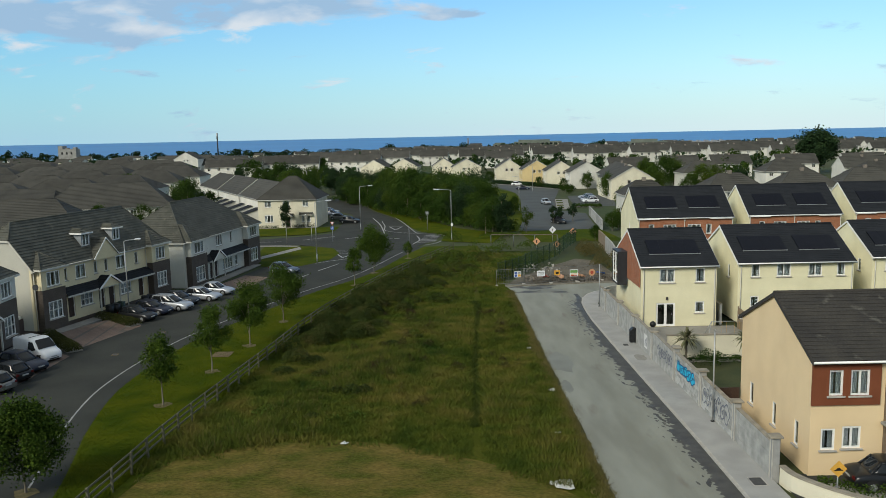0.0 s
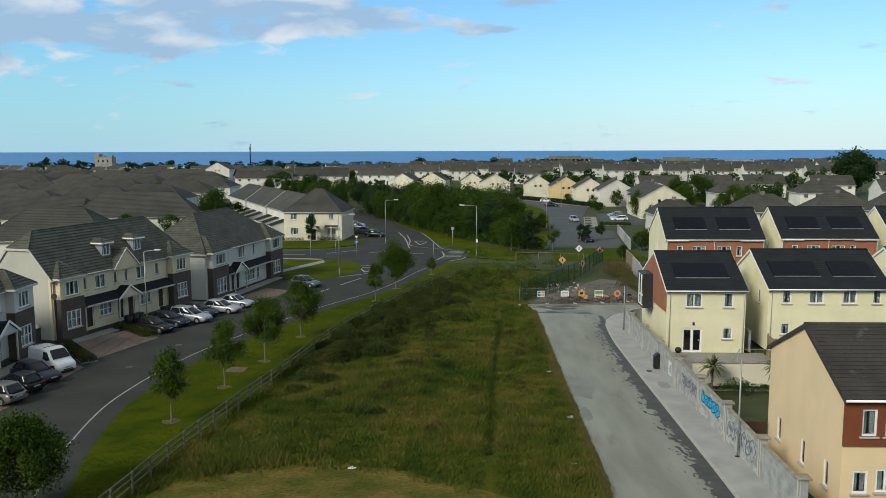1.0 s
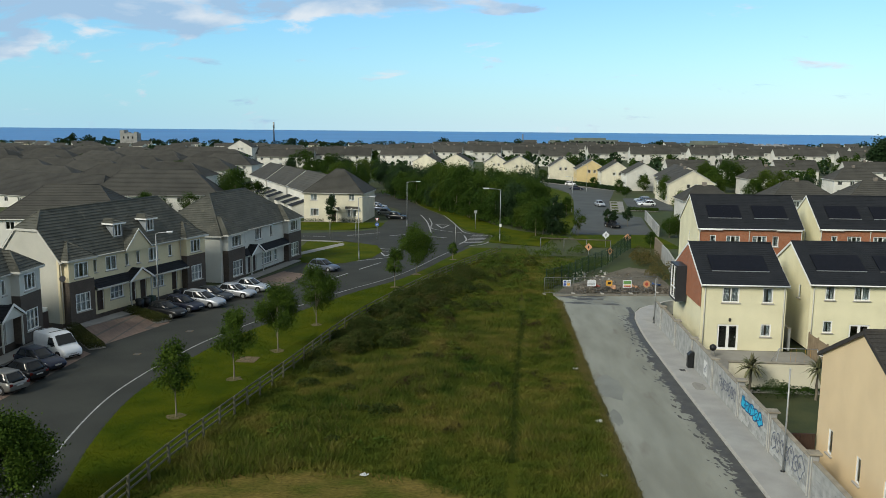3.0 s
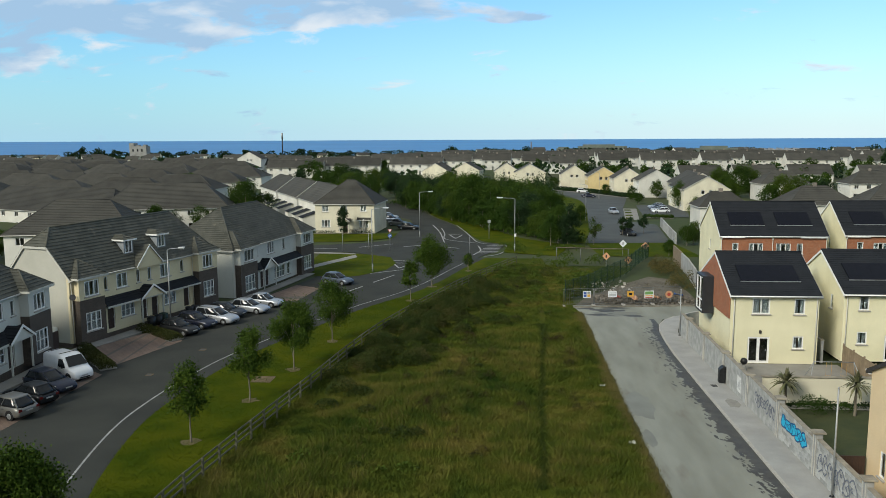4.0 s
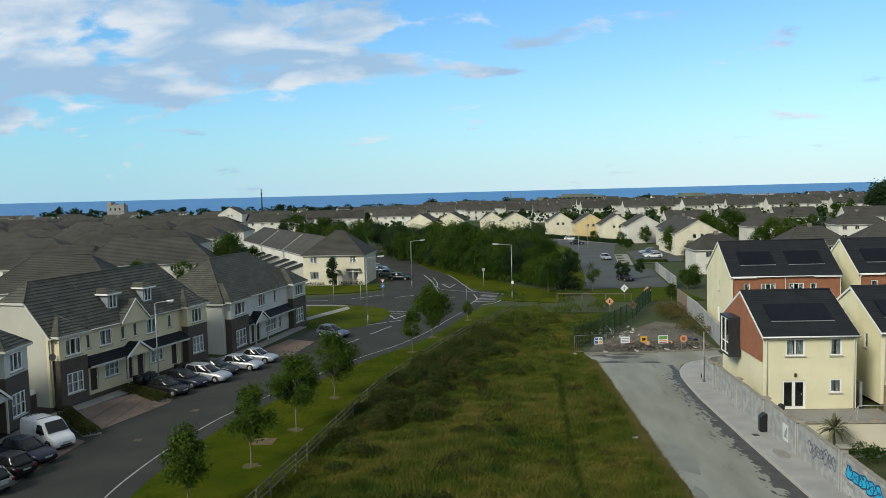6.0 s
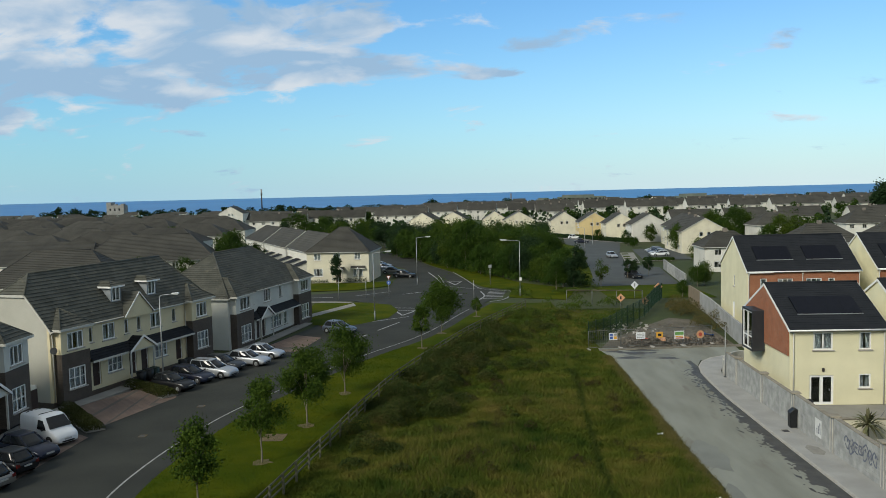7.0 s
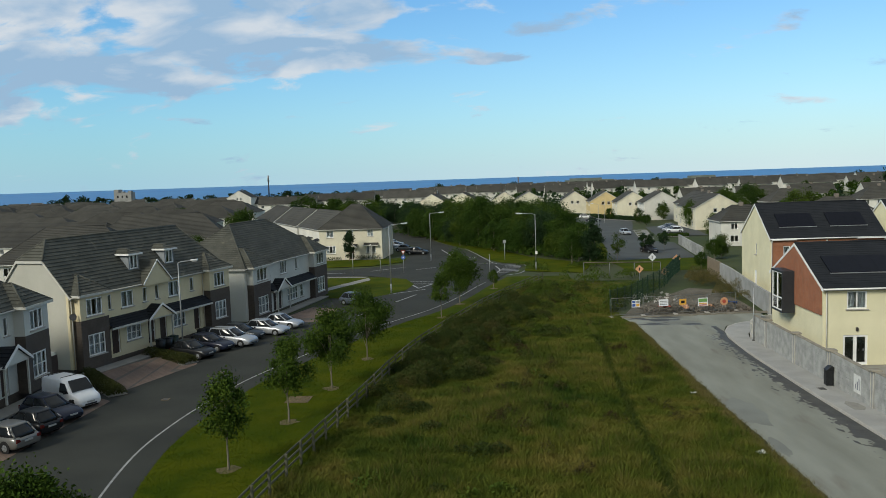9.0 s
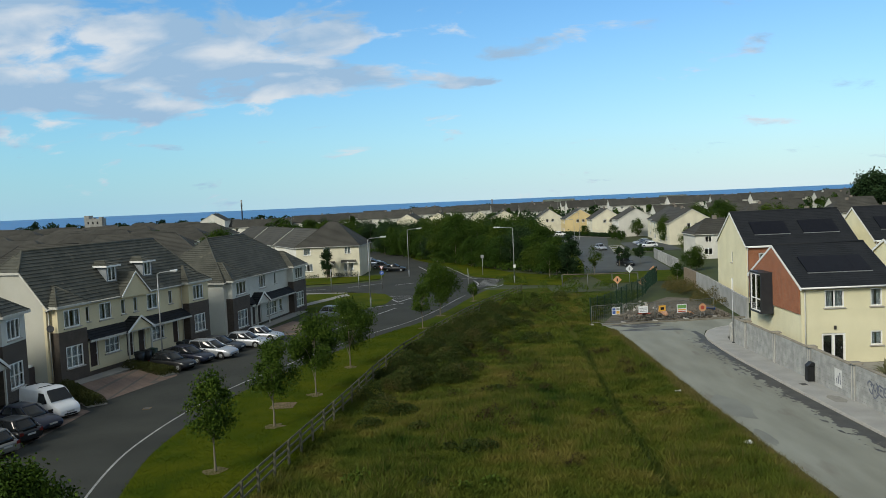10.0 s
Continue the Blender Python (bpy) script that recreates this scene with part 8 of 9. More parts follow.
SHAPES = {   # tail, roof's back, roof's front, foot of the windscreen
    "hatch": (0.02, 0.15, 0.50, 0.75), "estate": (0.02, 0.09, 0.52, 0.76), "saloon": (0.14, 0.29, 0.53, 0.75), "van": (0.60, 0.61, 0.64, 0.80)}


def car(m, L, W, H, colour, label, style="hatch", name="car", group="parked cars"):
    """x runs forward. Body shell, glasshouse, roof, lamps, bumpers, mirrors, plates and wheels."""
    C = thing(name, m, label, "van" if style == "van" else "car", group)
    hw, van = W / 2, style == "van"
    belt = 0.62 * H if not van else 0.56 * H
    xs = [0, 0.02, 0.06, 0.15, 0.35, 0.60, 0.76, 0.88, 0.95, 0.985, 1.0]
    if van:
        top = [0.86 * H, 0.95 * H, 0.985 * H, H, H, 0.985 * H, belt + 0.02, belt * 0.90, belt * 0.80, belt * 0.70, belt * 0.56]
        xs = [0, 0.01, 0.03, 0.10, 0.35, 0.62, 0.815, 0.90, 0.96, 0.985, 1.0]
    else:
        back = 0.98 if style != "saloon" else 0.93
        top = [belt * back * 0.78, belt * back * 0.93, belt * back, belt, belt, belt * 0.97, belt * 0.93, belt * 0.85, belt * 0.75, belt * 0.66, belt * 0.55]
    low = [0.36, 0.30, 0.24, 0.20, 0.19, 0.19, 0.19, 0.20, 0.22, 0.26, 0.32]
    wid = [0.84, 0.90, 0.955, 0.99, 1.0, 1.0, 0.995, 0.965, 0.90, 0.82, 0.72]
    rings = []
    for k in range(27):
        u = 0.5 - 0.5 * math.cos(math.pi * k / 26)
        zb, zs, w = smooth_at(u, xs, low), smooth_at(u, xs, top), hw * smooth_at(u, xs, wid)
        tall = van and zs > belt * 1.25
        half = [(0.86, zb), (0.97, zb + 0.07), (1.0, zb + (zs - zb) * 0.38), (1.0 if not tall else 0.99, zb + (zs - zb) * 0.62), (0.965 if not tall else 0.93, zs - 0.09), (0.91 if not tall else 0.86, zs - 0.03), (0.80 if not tall else 0.74, zs), (0.40, zs + 0.025)]
        x = u * L
        rings.append([(x, -a * w, z) for a, z in half] + [(x, a * w, z) for a, z in reversed(half)])
    bm = bmesh.new()
    loft(bm, rings)
    part("body", bm, colour, C)
    if van:
        bm = bmesh.new()
        prism(bm, [(0.665 * L, -hw * 0.70, H * 0.945), (0.665 * L, hw * 0.70, H * 0.945), (0.80 * L, hw * 0.82, belt + 0.08), (0.80 * L, -hw * 0.82, belt + 0.08)], (0.06, 0, 0.07))
        part("windscreen", bm, CARGLASS, C)
        for s in (-1, 1):
            bm = bmesh.new()
            prism(bm, [(0.52 * L, s * hw * 0.99, belt + 0.02), (0.74 * L, s * hw * 0.975, belt + 0.02), (0.655 * L, s * hw * 0.905, H * 0.90), (0.54 * L, s * hw * 0.92, H * 0.90)], (0, s * 0.03, 0))
            part("side_window", bm, CARGLASS, C)
        for x in (0.14 * L, 0.47 * L):
            bm = bmesh.new()
            pipe(bm, [(x, -hw * 0.72, H - 0.02), (x, -hw * 0.66, H + 0.08), (x, hw * 0.66, H + 0.08), (x, hw * 0.72, H - 0.02)], 0.02, 6)
            part("roof_bar", bm, TRIM, C)
    else:
        x0, x1, x2, x3 = (v * L for v in SHAPES[style])
        zb, zt = belt - 0.06, H - 0.05

        def plan(t):
            """Outline of the cabin at height t between belt and roof."""
            e = t ** 0.85
            a, b = x0 + (x1 - x0) * e, x3 + (x2 - x3) * e
            w = hw * (0.88 - 0.20 * t - 0.03 * math.sin(math.pi * t) * -1)
            c = 0.16 * (b - a)
            pts = [(a, 0.55), (a + 0.25 * c, 0.86), (a + c, 1.0), ((a + b) / 2, 1.03), (b - 1.3 * c, 1.0), (b - 0.35 * c, 0.84), (b, 0.5)]
            return [(x, -k * w) for x, k in pts] + [(x, k * w) for x, k in reversed(pts)]

        bm = bmesh.new()
        loft(bm, [[(x, y, zb + (zt - zb) * t) for x, y in plan(t)] for t in (0, 0.35, 0.7, 0.92, 1.0)])
        part("glasshouse", bm, CARGLASS, C, "dark car windows")
        bm = bmesh.new()
        rg = []
        for f_, dz in ((1.035, -0.045), (1.03, -0.005), (0.90, 0.035), (0.55, 0.055)):
            xm = (x1 + x2) / 2
            rg.append([(xm + (x - xm) * f_, y * f_, zt + dz) for x, y in plan(0.97)])
        loft(bm, rg)
        part("roof", bm, colour, C)
        lo, hi = plan(0.0), plan(0.97)
        for j, wd in ((1, 0.06), (5, 0.05), (8, 0.05), (12, 0.06), (3, 0.03), (10, 0.03)):
            bm = bmesh.new()
            mid = plan(0.5)
            a, b, c_ = (Vector((*p[j], z)) for p, z in ((lo, zb), (mid, (zb + zt) / 2), (hi, zt)))
            tube(bm, a, b, wd, wd * 0.9, 6), tube(bm, b, c_, wd * 0.9, wd * 0.85, 6)
            part("pillar", bm, colour, C)
        if style == "estate":
            for s in (-1, 1):
                bm = bmesh.new()
                tube(bm, (x1 + 0.15, s * hw * 0.6, zt + 0.08), (x2 - 0.1, s * hw * 0.6, zt + 0.08), 0.022, 0.022, 6)
                part("roof_rail", bm, TRIM, C)
    for s in (-1, 1):
        bm = bmesh.new()
        zc = belt * 0.67
        prism(bm, [(L * 0.955, s * hw * 0.52, zc - 0.07), (L * 0.945, s * hw * 0.80, zc - 0.05), (L * 0.885, s * hw * 0.93, zc + 0.10), (L * 0.925, s * hw * 0.60, zc + 0.07)], (0.05, 0, 0.02))
        part("headlight", bm, HEADL, C)
        bm = bmesh.new()
        z_ = belt * 0.80 if not van else H * 0.5
        prism(bm, [(0.0, s * hw * 0.60, z_ - 0.07), (0.03, s * hw * 0.88, z_ - 0.11), (0.03, s * hw * 0.86, z_ + 0.11), (0.01, s * hw * 0.62, z_ + 0.07)], (-0.025, 0, 0))
        part("tail_light", bm, TAILL, C)
        bm = bmesh.new()
        box(bm, L * 0.665, min(s * hw * 0.97, s * (hw + 0.15)), belt - 0.02, L * 0.69, max(s * hw * 0.97, s * (hw + 0.15)), belt + 0.09)
        part("mirror", bevel(bm, 0.02), TRIM, C)
        for xa in (0.30, 0.5):
            bm = bmesh.new()
            box(bm, L * xa, s * hw * 1.0 - 0.01, belt * 0.80, L * (xa + 0.04), s * hw * 1.0 + 0.012, belt * 0.83)
            part("door_handle", bm, TRIM, C)
    bm = bmesh.new()
    box(bm, L - 0.09, -hw * 0.5, 0.30, L + 0.004, hw * 0.5, 0.42)
    part("grille", bevel(bm, 0.02), TRIM, C)
    for x in (-0.02, L + 0.002):
        bm = bmesh.new()
        box(bm, x, -0.26, 0.46 if x > 0 else 0.58, x + 0.02, 0.26, 0.56 if x > 0 else 0.68)
        part("plain_plate", bm, PLATE, C)
    for x in (0.19 * L, 0.815 * L):
        for s in (-1, 1):
            bm = bmesh.new()
            r_ = 0.31 if not van else 0.32
            y0, y1 = s * (hw - 0.20), s * (hw + 0.006)
            for ra, rb, ya, yb in ((r_ * 0.94, r_, y0, y0 + s * 0.03), (r_, r_, y0 + s * 0.03, y1 - s * 0.03), (r_, r_ * 0.92, y1 - s * 0.03, y1)):
                tube(bm, (x, ya, r_), (x, yb, r_), ra, rb, 18)
            wh = part("wheel", bm, TYRE, C)
            bm = bmesh.new()
            tube(bm, (x, y1 - s * 0.01, r_), (x, y1 + s * 0.012, r_), r_ * 0.64, r_ * 0.58, 14)
            for k in range(5):
                a = 2 * math.pi * k / 5
                tube(bm, (x, y1 + s * 0.012, r_), (x + 0.56 * r_ * math.cos(a), y1 + s * 0.018, r_ + 0.56 * r_ * math.sin(a)), 0.025, 0.02, 4)
            part("rim", bm, RIM, wh)
            bm = bmesh.new()
            tube(bm, (x, s * (hw - 0.03), r_ + 0.03), (x, s * (hw + 0.002), r_ + 0.03), r_ * 1.16, r_ * 1.16, 18)
            part("wheel_arch", bm, TRIM, C)
    return C


SILVER, BLACKC = paint("silver_paint", (0.42, 0.43, 0.44), 0.5), paint("black_paint", (0.010, 0.011, 0.013))
NAVY, GREYC = paint("navy_paint", (0.012, 0.016, 0.034)), paint("grey_paint", (0.20, 0.195, 0.18), 0.5)
WHITEC, BLUEG = paint("white_paint", (0.72, 0.73, 0.74), 0.0), paint("blue_grey_paint", (0.10, 0.12, 0.16), 0.5)
PALE, DARKG = paint("pale_silver_paint", (0.42, 0.44, 0.47), 0.45), paint("dark_grey_paint", (0.022, 0.026, 0.032), 0.3)


def park(x, y, turn, *a, lift=0.03, **k):
    """Set a car down by the middle of its front bumper."""
    L = a[0]
    t = radians(turn)
    bx, by = x - L * math.cos(t), y - L * math.sin(t)
    pitch = math.degrees(math.atan2(g(y) - g(by), L))
    return car(pose(bx, by, g(by) + lift, 0, 0, turn) @ pose(0, 0, 0, 0, -pitch, 0), *a, **k)


# noses to the road before the terrace
park(-30.25, 79.9, -22, 3.9, 1.68, 1.45, BLACKC, "black hatchback parked before the terrace", "hatch")
park(-29.6, 82.9, -20, 4.2, 1.74, 1.48, NAVY, "dark blue hatchback parked before the terrace", "hatch")
park(-28.1, 85.0, -18, 4.7, 1.80, 1.62, PALE, "silver estate car with roof rails", "estate")
park(-28.3, 88.2, -16, 4.2, 1.74, 1.46, DARKG, "dark grey hatchback parked before the terrace", "hatch")
park(-26.5, 90.4, -16, 4.3, 1.75, 1.46, PALE, "pale silver hatchback parked before the terrace", "hatch")
park(-25.95, 94.0, -14, 4.4, 1.76, 1.46, PALE, "pale silver saloon parked before the terrace", "saloon")
# the group beside the near terrace
car(pose(-36.65, 66.9, g(66.5) + 0.03, 0, 0, -30), 4.3, 1.78, 1.85, WHITEC, "white panel van with a roof bar", "van", "panel_van")
park(-32.3, 61.4, -26, 4.3, 1.75, 1.48, NAVY, "dark blue hatchback in the parking bay", "hatch")
car(pose(-32.1, 58.6, g(58.6) + 0.03, 0, 0, 158), 4.1, 1.72, 1.46, BLACKC, "black hatchback parked nose to the house", "hatch")
car(pose(-31.9, 55.9, g(56) + 0.03, 0, 0, 160), 4.3, 1.75, 1.45, GREYC, "grey-brown hatchback parked nose to the house", "hatch")
# elsewhere
park(-20.9, 108.2, -28, 4.3, 1.75, 1.48, BLUEG, "blue-grey hatchback half out of a parking bay", "hatch")
park(-19.0, 172.8, -12, 4.5, 1.76, 1.46, BLACKC, "black saloon by the corner house", "saloon")
park(-22.2, 180.5, -12, 4.5, 1.76, 1.46, GREYC, "grey saloon by the corner house", "saloon")
park(-25.0, 189.0, -12, 4.5, 1.76, 1.46, BLUEG, "blue-grey saloon by the corner house", "saloon")
park(-26.2, 194.5, -12, 4.4, 1.76, 1.46, SILVER, "silver hatchback by the corner house", "hatch")
park(25.7, 207.0, -80, 4.3, 1.75, 1.48, PALE, "pale silver hatchback on the far estate road", "hatch")
park(26.9, 263.0, -10, 4.5, 1.76, 1.46, NAVY, "dark saloon on the far estate road", "saloon")
park(27.0, 284.0, -8, 4.3, 1.76, 1.46, WHITEC, "white hatchback on the far estate road", "hatch")
park(15.6, 290.5, -8, 4.3, 1.76, 1.46, NAVY, "dark hatchback by the far houses", "hatch")
for k, (c, n_) in enumerate(((WHITEC, "white"), (SILVER, "silver"), (BLUEG, "blue-grey"), (SILVER, "silver"))):
    park(35.0 + 0.4 * k, 211 + 4.4 * k, 185, 4.3, 1.76, 1.46, c, n_ + " hatchback in the far parking bays", "hatch")
park(23.0, 162.5, -70, 4.2, 1.75, 1.46, BLACKC, "black hatchback behind the young trees", "hatch")
car(pose(18.2, 37.6, 0.15, 0, 0, -4), 4.4, 1.78, 1.46, BLACKC, "black saloon on the near driveway", "saloon")
for x, y, c in ((-58, 402, WHITEC), (-40, 410, SILVER), (-52, 398, NAVY)):
    park(x, y, 10, 4.3, 1.75, 1.46, c, "car parked before the far terrace", "hatch", lift=0.0)

# wheeled bins before the terrace
for k, (x, y, c) in enumerate(((-35.4, 82.0, BLACKP), (-35.1, 82.9, BLACKP), (-34.9, 83.7, mat("green_plastic", (0.012, 0.03, 0.018), None, 0.5, 4)), (-33.6, 87.0, BLACKP), (-33.3, 87.8, BLACKP))):
    b_ = thing("wheeled_bin", pose(x, y, g(y) + 0.30, 0, 0, 70 + 6 * k), "dark wheeled bin beside a front door", "bin", "wheeled bins")
    bm = bmesh.new()
    loft(bm, [[(-0.22, -0.26, 0.06), (0.22, -0.26, 0.06), (0.22, 0.22, 0.06), (-0.22, 0.22, 0.06)], [(-0.29, -0.32, 0.98), (0.29, -0.32, 0.98), (0.29, 0.32, 0.98), (-0.29, 0.32, 0.98)]])
    part("bin_body", bm, c, b_)
    bm = bmesh.new()
    prism(bm, [(-0.3, -0.34, 0.98), (0.3, -0.34, 0.98), (0.3, 0.36, 1.02), (-0.3, 0.36, 1.02)], (0, 0, 0.07))
    part("lid", bevel(bm, 0.02), c, b_)
    for s in (-1, 1):
        bm = bmesh.new()
        tube(bm, (s * 0.2, 0.26, 0.1), (s * 0.26, 0.26, 0.1), 0.1, 0.1, 10)
        part("wheel", bm, TYRE, b_)
# satellite dish and meter boxes on the terrace
for H_, px, pz in ((A, 0.05, 4.1),):
    d = part("satellite_dish", bmesh.new(), mat("dish_grey", (0.15, 0.135, 0.12), (0.11, 0.10, 0.09), 0.6, 4), H_)
    bm = bmesh.new()
    tube(bm, (px, -0.05, pz), (px - 0.1, -0.35, pz + 0.1), 0.02, 0.02, 5)
    tube(bm, (px - 0.1, -0.35, pz + 0.1), (px - 0.14, -0.45, pz + 0.12), 0.26, 0.28, 14)
    bm.to_mesh(d.data), bm.free()
for yy_ in (1.6,):
    bm = bmesh.new()
    box(bm, -0.12, yy_, 0.7, 0.0, yy_ + 0.5, 1.4)
    part("meter_box", bm, UPVC, A)
# litter by the meadow
for k, (x, y, s_) in enumerate(((4.7, 38.2, 0.45), (4.3, 38.5, 0.25), (-6.8, 44.5, 0.18), (5.4, 45.6, 0.15), (6.2, 54, 0.2), (5.9, 66, 0.18))):
    l_ = thing("litter", pose(x, y, g(y) + 0.05, 0, 0, 70 * k), "crumpled white paper litter in the grass", "litter", "litter in the grass")
    bm = bmesh.new()
    r = random.Random(k)
    bmesh.ops.create_grid(bm, x_segments=4, y_segments=3, size=s_)
    for v in bm.verts:
        v.co.z += r.uniform(0, 0.4) * s_
    bmesh.ops.solidify(bm, geom=bm.faces[:], thickness=0.02)
    part("sheet", bm, PW, l_)
# ---- houses further off ----
CHIM = mat("chimney_render", (0.22, 0.19, 0.16), (0.16, 0.14, 0.12), 0.9, 2)


def estate_house(m, L, D, eave, rise, kind, wallm, label, nwin=4, group="estate houses", chimney=True, floors=2, back=False, hip=None, step=0.7, lwin=0, sill=False):
    H_w = []
    for k in range(nwin):
        x = L * (k + 0.5) / nwin - 0.65
        H_w.append((x, eave - 1.65, 1.3, 1.2, 2))
        if floors > 1:
            H_w.append((x - 0.15, 0.8, 1.6, 1.3, 2) if k % 2 == 0 else (x + 0.1, 0.05, 1.0, 2.1, 1))
    lh = [(D / 2 - 0.45 + 1.9 * (k - (lwin - 1) / 2), eave - 1.3, 0.95, 1.1) for k in range(lwin)]
    H = house_block(m, L, D, eave, rise, label, wallm, TILE_F, kind, W4(H_w), W4(lh), [], over=0.3, hip=hip, name="house", group=group, step=step)
    for x, z, w, h, l in H_w:
        window(H, x, z, w, h, 0, l, 0, 0, sill, False, True)
    for y, z, w, h in lh:
        window(H, 0, z, w, h, 0, 1, 0, -90, sill, False, True).matrix_basis = pose(0, y + w, z, 0, 0, -90) @ pose(0, 0.06, 0)
    if chimney:
        bm = bmesh.new()
        cx = L * 0.5
        box(bm, cx - 0.4, D / 2 - 0.28, eave + rise - 0.9, cx + 0.4, D / 2 + 0.28, eave + rise + 0.7)
        part("chimney", bm, CHIM, H)
    return H


# prototypes; each stands in the estate itself
PR = {
    "semi_g": estate_house(pose(20, 405, g(405)), 15, 8.6, 5.1, 3.3, "gg", WHITE_R, "white rendered semi-detached pair with grey tiled roof", 4),
    "semi_h": estate_house(pose(70, 322, g(322)), 14, 9, 5.1, 3.4, "hh", WHITE_R, "white rendered semi-detached pair with hipped tiled roof", 4, chimney=True),
    "terr": estate_house(pose(-86, 386, g(386)), 26, 8.6, 5.1, 3.2, "gg", WHITE_R, "white rendered terrace with long grey tiled roof", 6),
    "hipl": estate_house(pose(-150, 172, g(172), 0, 0, 6), 23, 13, 5.2, 4.4, "hh", WHITE_R, "pale rendered block with broad hipped tiled roof", 4, chimney=False, step=0.5),
    "detg": estate_house(pose(-0.8 - 4.6, 328, g(328)), 9.2, 11, 5.2, 3.1, "gg", CREAM_L, "cream rendered house with tiled gable roof", 2),
}


def put(kind, x, y, turn=0.0, s=(1, 1, 1)):
    return copy_thing(PR[kind], pose(x, y, g(y) + west(x, y), 0, 0, turn) @ Matrix.Diagonal((*s, 1)))


def gable_house(x, y, w, depth, apex_h, wallm, label, turn=90.0):
    """A house whose gable faces the way we come from: its length runs away from us."""
    H = estate_house(pose(x - w / 2, y, g(y), 0, 0, turn) @ Matrix.Diagonal((1, -1, 1, 1)), depth, w, apex_h * 0.63, apex_h * 0.37, "gg", wallm, label, 3, "cream gabled houses", True, 2, lwin=2)
    return H


for x, y, w, mm, lb in ((-0.9, 328, 9.4, CREAM_L, "cream rendered gabled house"), (8.0, 317, 11.5, CREAM_L, "cream rendered gabled house"), (23.6, 305, 9.6, CREAM_L, "pale cream gabled house with two small windows"), (32.2, 289, 10.4, YELLOW, "yellow rendered gabled house with two small windows"), (38.8, 275, 10.0, CREAM_L, "cream rendered gabled house with a porch"), (45.4, 263, 11.0, WHITE_R, "white rendered gabled house with a chimney")):
    gable_house(x, y, w, 11.0, 8.5, mm, lb + " in the far estate")
gable_house(-140, 440, 13, 12, 10.0, WHITE_R, "tall white rendered house among the far roofs")
PR["detg"].matrix_world = pose(-12, 336, g(336), 0, 0, 80)
# terrace that runs away from us at the far road
for k in range(2):
    gable_house(49.5 + 3.2 * k, 217 + 19 * k, 11.5, 18.5, 8.7, CREAM_L, "cream rendered terrace end with tiled gable roof")
estate_house(pose(37.5, 172.5, g(172), 0, 0, 0), 10, 8.5, 4.9, 2.7, "hh", WHITE_R, "white rendered house with hipped roof and brick chimney", 2, hip=3.2)
PR["semi_h"].matrix_world = pose(73, 250, g(250), 0, 0, 3)
put("semi_h", 56, 176, 5), put("semi_h", 74, 182, 0), put("semi_h", 92, 190, -4), put("semi_h", 98, 250, 0), put("semi_h", 118, 232, 4, (1, 1, 0.95)), put("semi_g", 128, 262, 0)
put("semi_g", 60, 298, 4), put("semi_g", 80, 303, 2), put("semi_g", 100, 306, 0), put("semi_g", 122, 300, -2), put("semi_g", 145, 296, -4), put("semi_h", 168, 300, 0)
# rows behind
rr = random.Random(33)
for y, xa, xb, kinds in ((435, -34, 262, ("semi_g", "terr", "semi_g")), (492, -40, 280, ("semi_g", "terr")), (540, -90, 300, ("semi_g", "terr", "semi_h")), (585, -120, 330, ("semi_g", "terr"))):
    x = xa
    while x < xb:
        k = rr.choice(kinds)
        put(k, x, y + rr.uniform(-6, 6), rr.uniform(-6, 6), (1, 1, rr.uniform(0.94, 1.06)))
        x += {"semi_g": 15, "semi_h": 14, "terr": 26}[k] + rr.uniform(3, 8)
for x, y, t in ((-58, 402, -4), (-112, 378, 4), (-44, 424, 0), (-24, 330, 75)):
    put("terr" if x < -50 else "detg", x, y, t)
# roofs behind the near terraces: broad hipped blocks
for m_, L_, e_ in ((pose(-84.5, 167.1, g(168) - 0.7, 0, 0, 15), 26, 5.2), (pose(-128, 190.5, g(190) - 2.0, 0, 0, -22), 46, 5.0)):
    estate_house(m_, L_, 14, e_, 4.8, "hh", WHITE_R, "pale rendered block with long hipped tiled roof", int(L_ / 4.5), chimney=False, step=0.45, hip=5.5)
for y, x0, x1 in ((212, -190, -92), (238, -215, -88), (268, -240, -90), (300, -260, -95), (332, -285, -110), (366, -310, -128), (404, -330, -130), (446, -360, -125), (495, -400, -100), (560, -430, -130)):
    x = x1
    while x > x0:
        put("hipl", x - 20, y + rr.uniform(-4, 4), rr.uniform(-5, 10), (1, rr.uniform(0.85, 1.05), rr.uniform(0.80, 0.92)))
        x -= 22 + rr.uniform(0, 4)
estate_house(pose(-73.0, 117.6, g(117), 0, 0, 9), 18, 13.5, 5.2, 4.3, "hh", WHITE_R, "pale rendered terrace with broad hipped tiled roof", 4, chimney=False, step=0.4, hip=5.0)
put("hipl", -104, 112, 14)
# white terrace that runs back from the corner house, with its lean-to kitchens

